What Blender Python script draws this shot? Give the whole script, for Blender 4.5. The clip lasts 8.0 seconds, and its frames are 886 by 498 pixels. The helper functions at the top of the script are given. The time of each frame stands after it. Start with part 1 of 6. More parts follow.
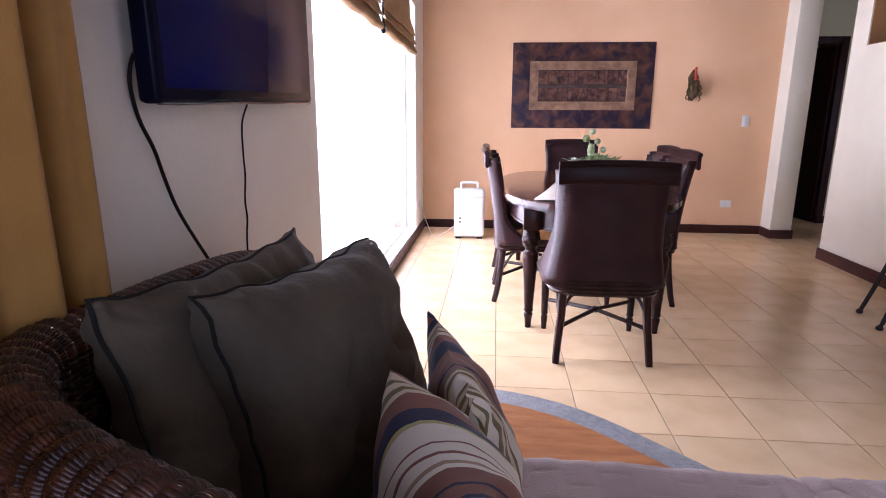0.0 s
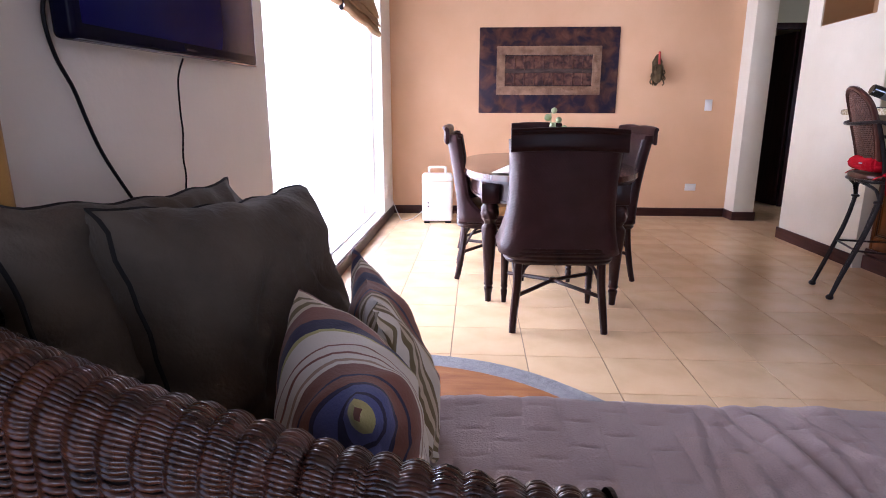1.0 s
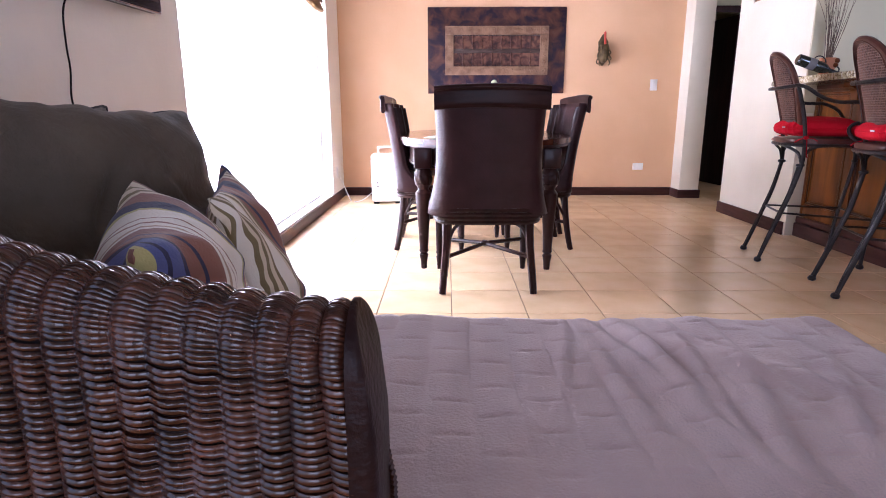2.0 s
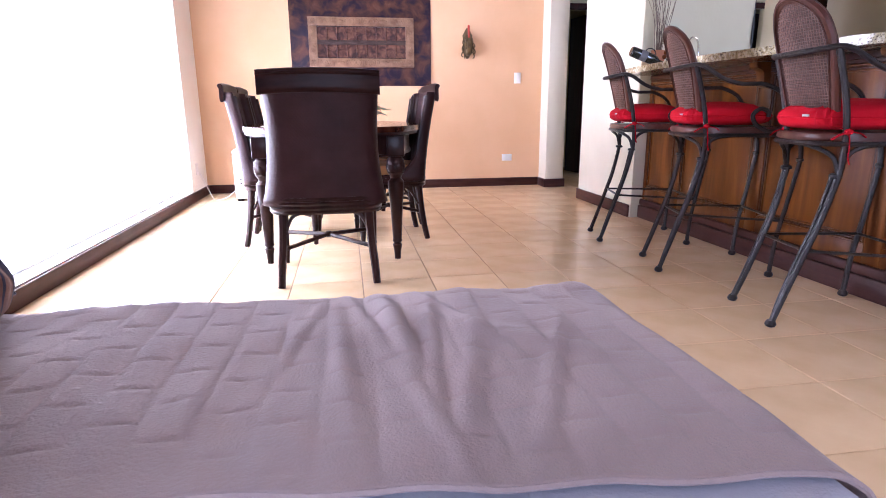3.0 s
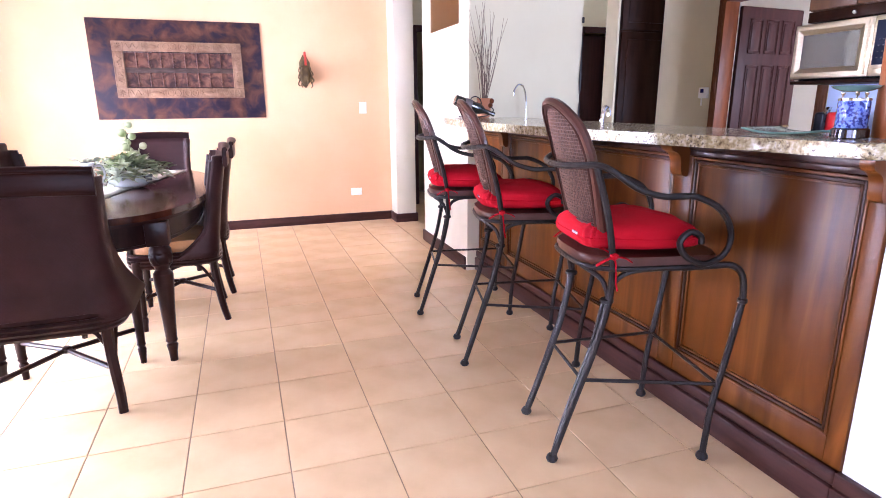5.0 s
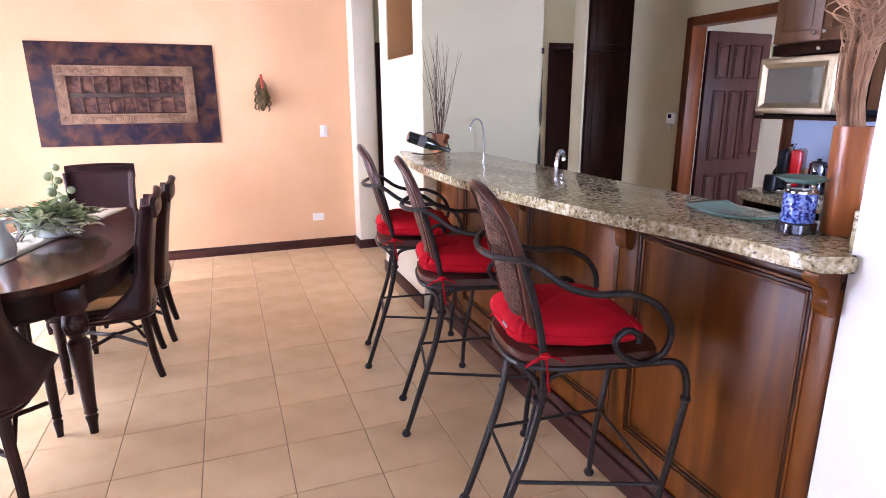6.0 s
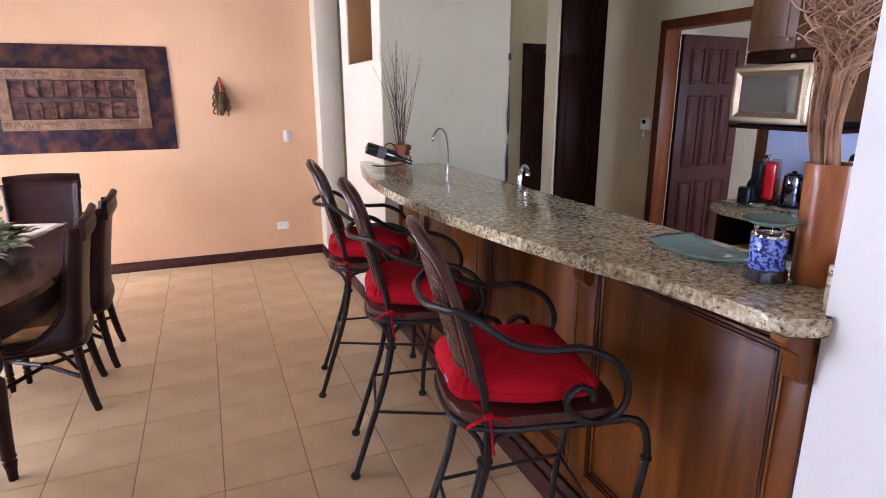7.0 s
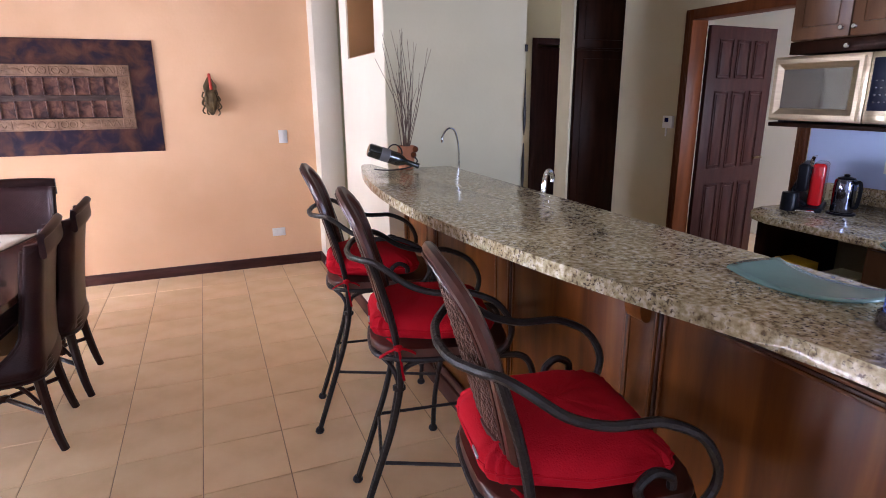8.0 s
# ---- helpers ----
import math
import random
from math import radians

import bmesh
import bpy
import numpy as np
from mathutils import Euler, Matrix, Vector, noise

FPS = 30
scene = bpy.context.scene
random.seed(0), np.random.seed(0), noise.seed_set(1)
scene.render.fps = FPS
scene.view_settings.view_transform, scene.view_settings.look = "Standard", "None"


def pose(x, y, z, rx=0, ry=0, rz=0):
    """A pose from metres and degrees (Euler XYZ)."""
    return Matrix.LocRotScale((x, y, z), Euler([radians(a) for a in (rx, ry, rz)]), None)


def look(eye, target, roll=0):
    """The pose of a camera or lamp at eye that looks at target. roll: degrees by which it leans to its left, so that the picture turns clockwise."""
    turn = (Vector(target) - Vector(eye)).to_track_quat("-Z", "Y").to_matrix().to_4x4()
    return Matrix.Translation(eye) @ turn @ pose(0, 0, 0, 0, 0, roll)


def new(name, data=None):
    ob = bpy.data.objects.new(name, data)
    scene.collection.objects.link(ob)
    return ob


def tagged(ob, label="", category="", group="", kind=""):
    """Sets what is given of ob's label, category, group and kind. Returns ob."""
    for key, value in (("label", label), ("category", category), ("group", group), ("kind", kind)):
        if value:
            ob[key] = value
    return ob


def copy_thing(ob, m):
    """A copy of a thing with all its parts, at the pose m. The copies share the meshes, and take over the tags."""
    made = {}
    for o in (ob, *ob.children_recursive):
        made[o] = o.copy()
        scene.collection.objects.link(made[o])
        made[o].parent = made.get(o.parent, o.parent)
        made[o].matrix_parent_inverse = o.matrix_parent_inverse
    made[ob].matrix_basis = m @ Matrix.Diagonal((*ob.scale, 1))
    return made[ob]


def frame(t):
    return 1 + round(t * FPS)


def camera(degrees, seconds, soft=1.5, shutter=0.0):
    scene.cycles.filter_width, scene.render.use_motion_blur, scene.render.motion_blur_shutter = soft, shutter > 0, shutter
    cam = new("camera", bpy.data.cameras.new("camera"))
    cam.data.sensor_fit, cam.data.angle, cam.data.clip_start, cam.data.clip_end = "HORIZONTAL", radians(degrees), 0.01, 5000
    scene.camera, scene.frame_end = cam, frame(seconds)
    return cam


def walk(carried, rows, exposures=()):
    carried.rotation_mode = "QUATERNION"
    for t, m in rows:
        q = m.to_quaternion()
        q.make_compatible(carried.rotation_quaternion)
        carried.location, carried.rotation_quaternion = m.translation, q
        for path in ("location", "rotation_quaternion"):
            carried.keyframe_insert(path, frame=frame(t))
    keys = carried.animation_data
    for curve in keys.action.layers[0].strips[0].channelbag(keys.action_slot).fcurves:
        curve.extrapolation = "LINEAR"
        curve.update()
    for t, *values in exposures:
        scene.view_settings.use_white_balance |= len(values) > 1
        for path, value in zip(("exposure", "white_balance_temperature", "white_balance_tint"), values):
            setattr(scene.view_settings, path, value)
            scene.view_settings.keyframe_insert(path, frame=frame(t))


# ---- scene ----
cam = camera(75.6, 8.0, soft=0.95)
PATH = [
    (0, (0.326, 0.355, 1.227), (0.149, 2.295, 0.774), 0.3),
    (0.5, (0.372, 0.315, 1.194), (0.222, 2.255, 0.73), -0.0),
    (1, (0.456, 0.327, 1.094), (0.345, 2.27, 0.635), 0.1),
    (2.5, (0.827, 0.298, 0.86), (0.945, 2.239, 0.39), -0.3),
    (3, (1.003, 0.321, 0.847), (1.318, 2.239, 0.376), -0.4),
    (3.5, (1.166, 0.349, 0.884), (1.608, 2.241, 0.406), -0.4),
    (4, (1.341, 0.424, 0.949), (1.871, 2.291, 0.465), -0.4),
    (4.5, (1.518, 0.546, 1.09), (2.112, 2.391, 0.597), -0.4),
    (6, (1.966, 0.811, 1.493), (2.645, 2.623, 0.986), -0.3),
    (6.5, (2.067, 0.878, 1.552), (2.779, 2.674, 1.038), -0.3),
    (7, (2.175, 0.965, 1.577), (2.904, 2.752, 1.054), -0.2),
    (7.5, (2.241, 1.114, 1.566), (2.968, 2.902, 1.043), -0.4),
    (8, (2.262, 1.33, 1.558), (2.989, 3.118, 1.032), -0.4),
]
# time, stops, white point, tint
EXPOSURES = [(0, -0.74, 5500, 28), (0.5, -0.78, 5500, 28), (1, -0.72, 5500, 28), (2.5, -0.06, 5400, 28), (3, 0.12, 5350, 27), (3.5, 0.33, 5400, 27), (4, 0.5, 5400, 25),
             (4.5, 0.74, 5350, 29), (6, 0.18, 5550, 26), (6.5, -0.07, 5650, 22), (7, -0.35, 5650, 23), (7.5, -0.62, 5650, 27), (8, -0.36, 5600, 24)]
walk(cam, [(t, look(eye, target, roll)) for t, eye, target, roll in PATH], EXPOSURES)

# ---- light ----
world = bpy.data.worlds.new("world")
scene.world = world
world.use_nodes = True
wn, wl = world.node_tree.nodes, world.node_tree.links
sky = wn.new("ShaderNodeTexSky")
sky.sky_type, sky.sun_disc = "NISHITA", False
sky.sun_elevation, sky.sun_rotation = radians(52), radians(250)
wn["Background"].inputs[1].default_value = 0.12
wl.new(sky.outputs[0], wn["Background"].inputs[0])


def sun(strength, elevation, azimuth):
    d = bpy.data.lights.new("sun", "SUN")
    d.energy, d.angle, d.color = strength, radians(0.6), (1, 0.95, 0.86)
    ob = new("sun", d)
    e, a = radians(elevation), radians(azimuth)
    way = Vector((math.cos(e) * math.sin(a), math.cos(e) * math.cos(a), math.sin(e)))
    ob.matrix_world = look(way * 30, (0, 0, 0))


def window_light(name, eye, target, w, h, power, color):
    d = bpy.data.lights.new(name, "AREA")
    d.shape, d.size, d.size_y, d.energy, d.color = "RECTANGLE", w, h, power, color
    ob = new(name, d)
    ob.matrix_world = look(eye, target)


sun(3.0, 52, 250)
# daylight standing in the dining window, the terrace door beside the drape, the garden doors, the kitchen and back room windows
window_light("window_daylight", (-0.655, 4.52, 1.18), (1.5, 4.52, 1.06), 3.24, 2.26, 285, (0.97, 0.98, 1.0))
window_light("terrace_daylight", (-0.60, -1.05, 1.2), (1.5, -0.75, 1.0), 2.6, 2.1, 15, (0.76, 0.86, 1.0))
window_light("garden_daylight", (1.3, -3.30, 1.25), (-0.6, 2.0, 1.0), 2.6, 2.1, 78, (0.86, 0.92, 1.0))
window_light("kitchen_daylight", (4.9, 0.12, 1.55), (5.2, 3.0, 1.2), 1.3, 0.95, 108, (0.72, 0.83, 1.0))
window_light("back_room_daylight", (6.95, 2.64, 1.6), (6.95, 5.0, 1.3), 1.2, 1.1, 78, (0.95, 0.98, 1.0))


# ---- materials ----
def mat(name, stops, scale=6.0, rough=0.5, metal=0.0, bump=0.1, bump_scale=60.0, stretch=(1, 1, 1), detail=4.0,
        rough_var=0.1, coat=0.0, ior=1.5, per_object=0.0, sheen=0.0, distort=0.0, wear=0.0):
    """A node material: colours of a ramp spread by noise, a fine relief, uneven gloss. stops: (place, colour)."""
    m = bpy.data.materials.new(name)
    m.use_nodes = True
    n, l = m.node_tree.nodes, m.node_tree.links
    b = n["Principled BSDF"]
    co = n.new("ShaderNodeTexCoord")
    mp = n.new("ShaderNodeMapping")
    mp.inputs["Scale"].default_value = stretch
    l.new(co.outputs["Object"], mp.inputs[0])
    t = n.new("ShaderNodeTexNoise")
    t.inputs["Scale"].default_value, t.inputs["Detail"].default_value = scale, detail
    t.inputs["Distortion"].default_value = distort
    l.new(mp.outputs[0], t.inputs[0])
    r = n.new("ShaderNodeValToRGB")
    while len(r.color_ramp.elements) < len(stops):
        r.color_ramp.elements.new(0.5)
    for e, (p, c) in zip(r.color_ramp.elements, stops):
        e.position, e.color = p, (*c, 1)
    l.new(t.outputs["Fac"], r.inputs[0])
    out = r.outputs[0]
    # broad soft wear
    w = n.new("ShaderNodeTexNoise")
    w.inputs["Scale"].default_value, w.inputs["Detail"].default_value = max(0.6, scale * 0.17), 3.0
    l.new(co.outputs["Object"], w.inputs[0])
    if wear or per_object:
        hs = n.new("ShaderNodeHueSaturation")
        l.new(out, hs.inputs["Color"])
        mr = n.new("ShaderNodeMapRange")
        mr.inputs[1].default_value, mr.inputs[2].default_value = 0.3, 0.7
        mr.inputs[3].default_value, mr.inputs[4].default_value = 1 - wear, 1 + wear
        l.new(w.outputs["Fac"], mr.inputs[0])
        if per_object:
            oi = n.new("ShaderNodeObjectInfo")
            m2 = n.new("ShaderNodeMapRange")
            m2.inputs[3].default_value, m2.inputs[4].default_value = 1 - per_object, 1 + per_object
            l.new(oi.outputs["Random"], m2.inputs[0])
            mu = n.new("ShaderNodeMath")
            mu.operation = "MULTIPLY"
            l.new(mr.outputs[0], mu.inputs[0])
            l.new(m2.outputs[0], mu.inputs[1])
            l.new(mu.outputs[0], hs.inputs["Value"])
        else:
            l.new(mr.outputs[0], hs.inputs["Value"])
        out = hs.outputs[0]
    l.new(out, b.inputs["Base Color"])
    rr = n.new("ShaderNodeMapRange")
    rr.inputs[3].default_value, rr.inputs[4].default_value = max(0.02, rough - rough_var), min(1, rough + rough_var)
    l.new(w.outputs["Fac"], rr.inputs[0])
    l.new(rr.outputs[0], b.inputs["Roughness"])
    b.inputs["Metallic"].default_value, b.inputs["IOR"].default_value = metal, ior
    b.inputs["Coat Weight"].default_value, b.inputs["Coat Roughness"].default_value = coat, 0.12
    b.inputs["Sheen Weight"].default_value = sheen
    if bump:
        g = n.new("ShaderNodeTexNoise")
        g.inputs["Scale"].default_value, g.inputs["Detail"].default_value = bump_scale, 3.0
        l.new(mp.outputs[0], g.inputs[0])
        bp = n.new("ShaderNodeBump")
        bp.inputs["Strength"].default_value, bp.inputs["Distance"].default_value = bump, 0.01
        l.new(g.outputs["Fac"], bp.inputs["Height"])
        l.new(bp.outputs[0], b.inputs["Normal"])
    return m


def plain2(c, d):
    return [(0.35, c), (0.65, d)]


def relief(m, kind, scale, strength, distance=0.004, stretch=(1, 1, 1), tint=None):
    """Adds a woven or banded relief (and a tint in its hollows) to a material."""
    n, l = m.node_tree.nodes, m.node_tree.links
    b = n["Principled BSDF"]
    co = n.new("ShaderNodeTexCoord")
    mp = n.new("ShaderNodeMapping")
    mp.inputs["Scale"].default_value = stretch
    l.new(co.outputs["Object"], mp.inputs[0])
    if kind == "weave":
        a, c = n.new("ShaderNodeTexWave"), n.new("ShaderNodeTexWave")
        a.bands_direction, c.bands_direction = "Z", "DIAGONAL"
        for w in (a, c):
            w.inputs["Scale"].default_value, w.inputs["Distortion"].default_value = scale, 0.6
            l.new(mp.outputs[0], w.inputs[0])
        mx = n.new("ShaderNodeMath")
        mx.operation = "MULTIPLY"
        l.new(a.outputs["Fac"], mx.inputs[0])
        l.new(c.outputs["Fac"], mx.inputs[1])
        h = mx.outputs[0]
    else:
        a = n.new("ShaderNodeTexVoronoi")
        a.inputs["Scale"].default_value = scale
        l.new(mp.outputs[0], a.inputs[0])
        h = a.outputs["Distance"]
    bp = n.new("ShaderNodeBump")
    bp.inputs["Strength"].default_value, bp.inputs["Distance"].default_value = strength, distance
    l.new(h, bp.inputs["Height"])
    old = b.inputs["Normal"].links
    if old:
        l.new(old[0].from_socket, bp.inputs["Normal"])
    l.new(bp.outputs[0], b.inputs["Normal"])
    if tint:
        mxc = n.new("ShaderNodeMix")
        mxc.data_type = "RGBA"
        src = b.inputs["Base Color"].links[0].from_socket
        mxc.inputs[6].default_value = (*tint, 1)
        l.new(h, mxc.inputs[0])
        l.new(src, mxc.inputs[7])
        l.new(mxc.outputs[2], b.inputs["Base Color"])
    return m


PEACH = mat("peach_plaster", plain2((0.70, 0.425, 0.235), (0.735, 0.458, 0.262)), 2.5, 0.75, bump=0.12, bump_scale=45, wear=0.03)
CREAM = mat("cream_plaster", plain2((0.83, 0.80, 0.735), (0.86, 0.835, 0.775)), 2.5, 0.75, bump=0.12, bump_scale=45, wear=0.03)
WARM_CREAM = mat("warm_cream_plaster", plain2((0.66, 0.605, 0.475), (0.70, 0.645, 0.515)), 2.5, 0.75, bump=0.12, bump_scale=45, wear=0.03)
WHITE_PAINT = mat("white_wall_paint", plain2((0.83, 0.84, 0.84), (0.87, 0.88, 0.88)), 2.5, 0.7, bump=0.1, bump_scale=45, wear=0.02)
SPLASH_BLUE = mat("blue_daylight_tint", plain2((0.46, 0.55, 0.80), (0.50, 0.60, 0.85)), 2.5, 0.6, bump=0.08, bump_scale=45, wear=0.03)
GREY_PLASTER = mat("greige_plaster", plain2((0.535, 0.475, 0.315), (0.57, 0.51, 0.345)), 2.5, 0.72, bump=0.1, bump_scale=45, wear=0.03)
OLIVE = mat("olive_plaster", plain2((0.50, 0.45, 0.28), (0.54, 0.49, 0.31)), 2.5, 0.8, bump=0.1, bump_scale=45, wear=0.04)
BROWN_PLASTER = mat("caramel_plaster", plain2((0.33, 0.18, 0.07), (0.38, 0.21, 0.085)), 2.5, 0.8, bump=0.1, bump_scale=45, wear=0.05)
CEIL = mat("dark_unseen_ceiling", plain2((0.24, 0.19, 0.15), (0.30, 0.245, 0.195)), 2.0, 0.8, bump=0.05, stretch=(1, 8, 1))
TILE = mat("beige_ceramic_tile", [(0.3, (0.72, 0.505, 0.285)), (0.5, (0.785, 0.565, 0.33)), (0.72, (0.82, 0.615, 0.375))], 5.0, 0.22,
           bump=0.04, bump_scale=25, rough_var=0.07, per_object=0.035, wear=0.04, detail=7)
GROUT = mat("brown_grout", plain2((0.27, 0.185, 0.12), (0.36, 0.26, 0.175)), 12, 0.9, bump=0.3)
SKIRT = mat("dark_stained_skirting", plain2((0.045, 0.015, 0.013), (0.072, 0.026, 0.020)), 5, 0.42, ior=1.3, bump=0.06, stretch=(1, 1, 8), wear=0.15)
MAHOGANY = mat("mahogany_panel", [(0.25, (0.056, 0.0145, 0.0022)), (0.5, (0.120, 0.034, 0.0046)), (0.75, (0.20, 0.068, 0.0105))], 3.0, 0.30,
               bump=0.04, bump_scale=90, stretch=(1, 3.0, 0.40), distort=1.2, ior=1.36, coat=0.0, wear=0.16, rough_var=0.06)
MAHOGANY_DARK = mat("dark_mahogany_trim", plain2((0.030, 0.009, 0.005), (0.058, 0.018, 0.008)), 4, 0.33, bump=0.05, stretch=(1, 5, 0.8), ior=1.36, coat=0.06, wear=0.12)
ESPRESSO = mat("espresso_wood", plain2((0.016, 0.006, 0.006), (0.033, 0.012, 0.010)), 5, 0.30, bump=0.04, stretch=(4, 4, 0.7), ior=1.28, coat=0.08, wear=0.15)
CREST = mat("polished_red_brown_crest", plain2((0.017, 0.006, 0.006), (0.034, 0.012, 0.010)), 5, 0.36, bump=0.04, stretch=(0.7, 4, 4), ior=1.2, coat=0.03, wear=0.15)
TABLE_WOOD = mat("polished_dark_table_wood", [(0.3, (0.030, 0.009, 0.006)), (0.7, (0.070, 0.022, 0.013))], 4, 0.14, bump=0.012, stretch=(6, 0.8, 1), ior=1.42, coat=0.20, wear=0.1)
DOOR_WOOD = mat("dark_red_door_wood", plain2((0.021, 0.0058, 0.0058), (0.037, 0.0115, 0.0098)), 5, 0.42, bump=0.05, stretch=(5, 5, 0.6), ior=1.22, coat=0, wear=0.12)
CASING_WOOD = mat("red_brown_casing_wood", plain2((0.080, 0.021, 0.006), (0.125, 0.036, 0.010)), 4, 0.38, bump=0.05, stretch=(4, 4, 0.5), ior=1.22, coat=0.02, wear=0.1)
CABINET_WOOD = mat("walnut_cabinet_wood", plain2((0.085, 0.037, 0.016), (0.135, 0.062, 0.026)), 4, 0.35, bump=0.05, stretch=(4, 4, 0.6), ior=1.36, coat=0.05, wear=0.12)
BLACK_WOOD = mat("black_brown_cabinet_wood", plain2((0.013, 0.0042, 0.002), (0.024, 0.008, 0.0038)), 4, 0.4, bump=0.04, stretch=(4, 4, 0.6), ior=1.15, coat=0, wear=0.15)
LEATHER = relief(mat("dark_woven_leather", plain2((0.026, 0.009, 0.010), (0.042, 0.016, 0.016)), 7, 0.40, ior=1.30, bump=0.1, bump_scale=150, wear=0.12),
                 "weave", 42, 0.14, 0.004)
SEAT_TAN = mat("tan_seat_leather", plain2((0.42, 0.20, 0.068), (0.53, 0.27, 0.10)), 6, 0.42, bump=0.12, bump_scale=90, wear=0.1)
IRON = mat("dark_wrought_iron", plain2((0.009, 0.007, 0.007), (0.021, 0.017, 0.017)), 22, 0.36, ior=1.38, metal=0.0, bump=0.35, bump_scale=70, wear=0.2)
RED = mat("red_cotton", plain2((0.42, 0.004, 0.012), (0.51, 0.007, 0.018)), 5, 0.9, ior=1.25, bump=0.25, bump_scale=240, wear=0.06)
STOOL_WOOD = mat("brown_stool_wood", plain2((0.048, 0.015, 0.010), (0.085, 0.028, 0.019)), 6, 0.3, bump=0.06, stretch=(1, 1, 1), ior=1.4, coat=0.15, wear=0.15)
CANE = mat("woven_cane", plain2((0.125, 0.060, 0.042), (0.20, 0.105, 0.075)), 30, 0.45, bump=0.1, wear=0.12)
CANE_BACK = mat("cane_gap_shade", plain2((0.045, 0.020, 0.014), (0.075, 0.036, 0.026)), 30, 0.6, bump=0.1, wear=0.1)
WHITE_PLASTIC = mat("white_plastic", plain2((0.78, 0.77, 0.74), (0.83, 0.82, 0.80)), 4, 0.35, bump=0.02)
BLACK_PLASTIC = mat("black_plastic", plain2((0.005, 0.005, 0.007), (0.009, 0.009, 0.012)), 6, 0.3, ior=1.22, bump=0.03)
TV_CASE = mat("glossy_blue_black_casing", plain2((0.003, 0.003, 0.012), (0.005, 0.005, 0.020)), 6, 0.22, ior=1.14, bump=0.0, rough_var=0.02)
SCREEN = mat("dark_glass_screen", plain2((0.003, 0.004, 0.060), (0.006, 0.007, 0.085)), 2, 0.18, ior=1.15, bump=0.0, rough_var=0.02, coat=0.0)
NAVY_PANEL = mat("dark_navy_plastic", plain2((0.006, 0.008, 0.022), (0.010, 0.012, 0.032)), 4, 0.3, ior=1.3, bump=0.0)
DARK_CHROME = mat("dark_polished_steel", plain2((0.16, 0.17, 0.24), (0.24, 0.25, 0.33)), 3, 0.12, metal=1, bump=0.0, rough_var=0.04)
MIRROR_GLASS = mat("reflecting_oven_glass", plain2((0.34, 0.33, 0.33), (0.42, 0.41, 0.40)), 2, 0.07, metal=0.85, bump=0.02, bump_scale=4, rough_var=0.03)
CHROME = mat("chrome", plain2((0.75, 0.75, 0.75), (0.82, 0.82, 0.82)), 3, 0.1, metal=1, bump=0.0, rough_var=0.04)
STEEL = mat("brushed_steel", plain2((0.66, 0.55, 0.40), (0.76, 0.65, 0.49)), 8, 0.3, metal=1, bump=0.03, stretch=(1, 1, 12))
DRAPE = mat("gold_brown_drape", plain2((0.36, 0.185, 0.035), (0.45, 0.24, 0.052)), 4, 0.75, bump=0.2, bump_scale=220, sheen=0.3, wear=0.12)
BLIND = mat("tan_blind_cloth", plain2((0.44, 0.27, 0.13), (0.52, 0.34, 0.17)), 5, 0.8, bump=0.25, bump_scale=160, stretch=(1, 1, 5), wear=0.06)
PILLOW = mat("olive_brown_suede", plain2((0.084, 0.068, 0.050), (0.135, 0.110, 0.081)), 5, 0.85, bump=0.38, bump_scale=90, sheen=0.05, ior=1.3, wear=0.2)
PIPING = mat("dark_piping", plain2((0.006, 0.005, 0.004), (0.011, 0.009, 0.0075)), 9, 0.8, bump=0.2, bump_scale=160)
WICKER = mat("dark_red_brown_wicker", [(0.34, (0.020, 0.007, 0.004)), (0.5, (0.044, 0.014, 0.0075)), (0.66, (0.088, 0.030, 0.016))], 34, 0.28, bump=0.05, bump_scale=120, coat=0.50, wear=0.22)
# near-black: shade in the weave's gaps, and the plain daybed base
WICKER_DARK = mat("wicker_gap_shade_and_base", plain2((0.005, 0.002, 0.002), (0.010, 0.004, 0.003)), 12, 0.6, bump=0.2)
ARM_WRAP = mat("dark_red_brown_wrap", plain2((0.016, 0.006, 0.006), (0.030, 0.011, 0.010)), 14, 0.5, bump=0.25, bump_scale=90, ior=1.3, wear=0.2)
QUILT = mat("mauve_quilted_cotton", plain2((0.358, 0.268, 0.252), (0.416, 0.320, 0.300)), 4, 0.85, bump=0.3, bump_scale=200, sheen=0.25, wear=0.07)
SHEET = mat("pale_blue_sheet", plain2((0.50, 0.50, 0.58), (0.56, 0.56, 0.63)), 4, 0.85, bump=0.2, bump_scale=200, sheen=0.2)
RUG_BORDER = mat("grey_rug_border", plain2((0.24, 0.24, 0.25), (0.32, 0.32, 0.33)), 45, 0.95, bump=0.7, bump_scale=220, sheen=0.2, wear=0.06)
RUG_FIELD = mat("rust_orange_rug", [(0.3, (0.34, 0.11, 0.024)), (0.55, (0.46, 0.175, 0.04)), (0.75, (0.52, 0.23, 0.065))], 4.5, 0.8, bump=0.3, bump_scale=150,
                stretch=(1.2, 5, 1), wear=0.1)
TERRACOTTA = mat("terracotta", plain2((0.36, 0.13, 0.055), (0.44, 0.18, 0.08)), 9, 0.75, bump=0.15)
VASE_WOOD = mat("orange_brown_vase_wood", plain2((0.31, 0.088, 0.022), (0.41, 0.135, 0.036)), 5, 0.35, bump=0.04, stretch=(4, 4, 0.5), coat=0.3)
TWIG = mat("dry_twig", plain2((0.07, 0.04, 0.025), (0.12, 0.075, 0.05)), 12, 0.8, bump=0.2)
CURLY = mat("curly_straw_twig", plain2((0.36, 0.20, 0.115), (0.52, 0.32, 0.20)), 12, 0.7, bump=0.15)
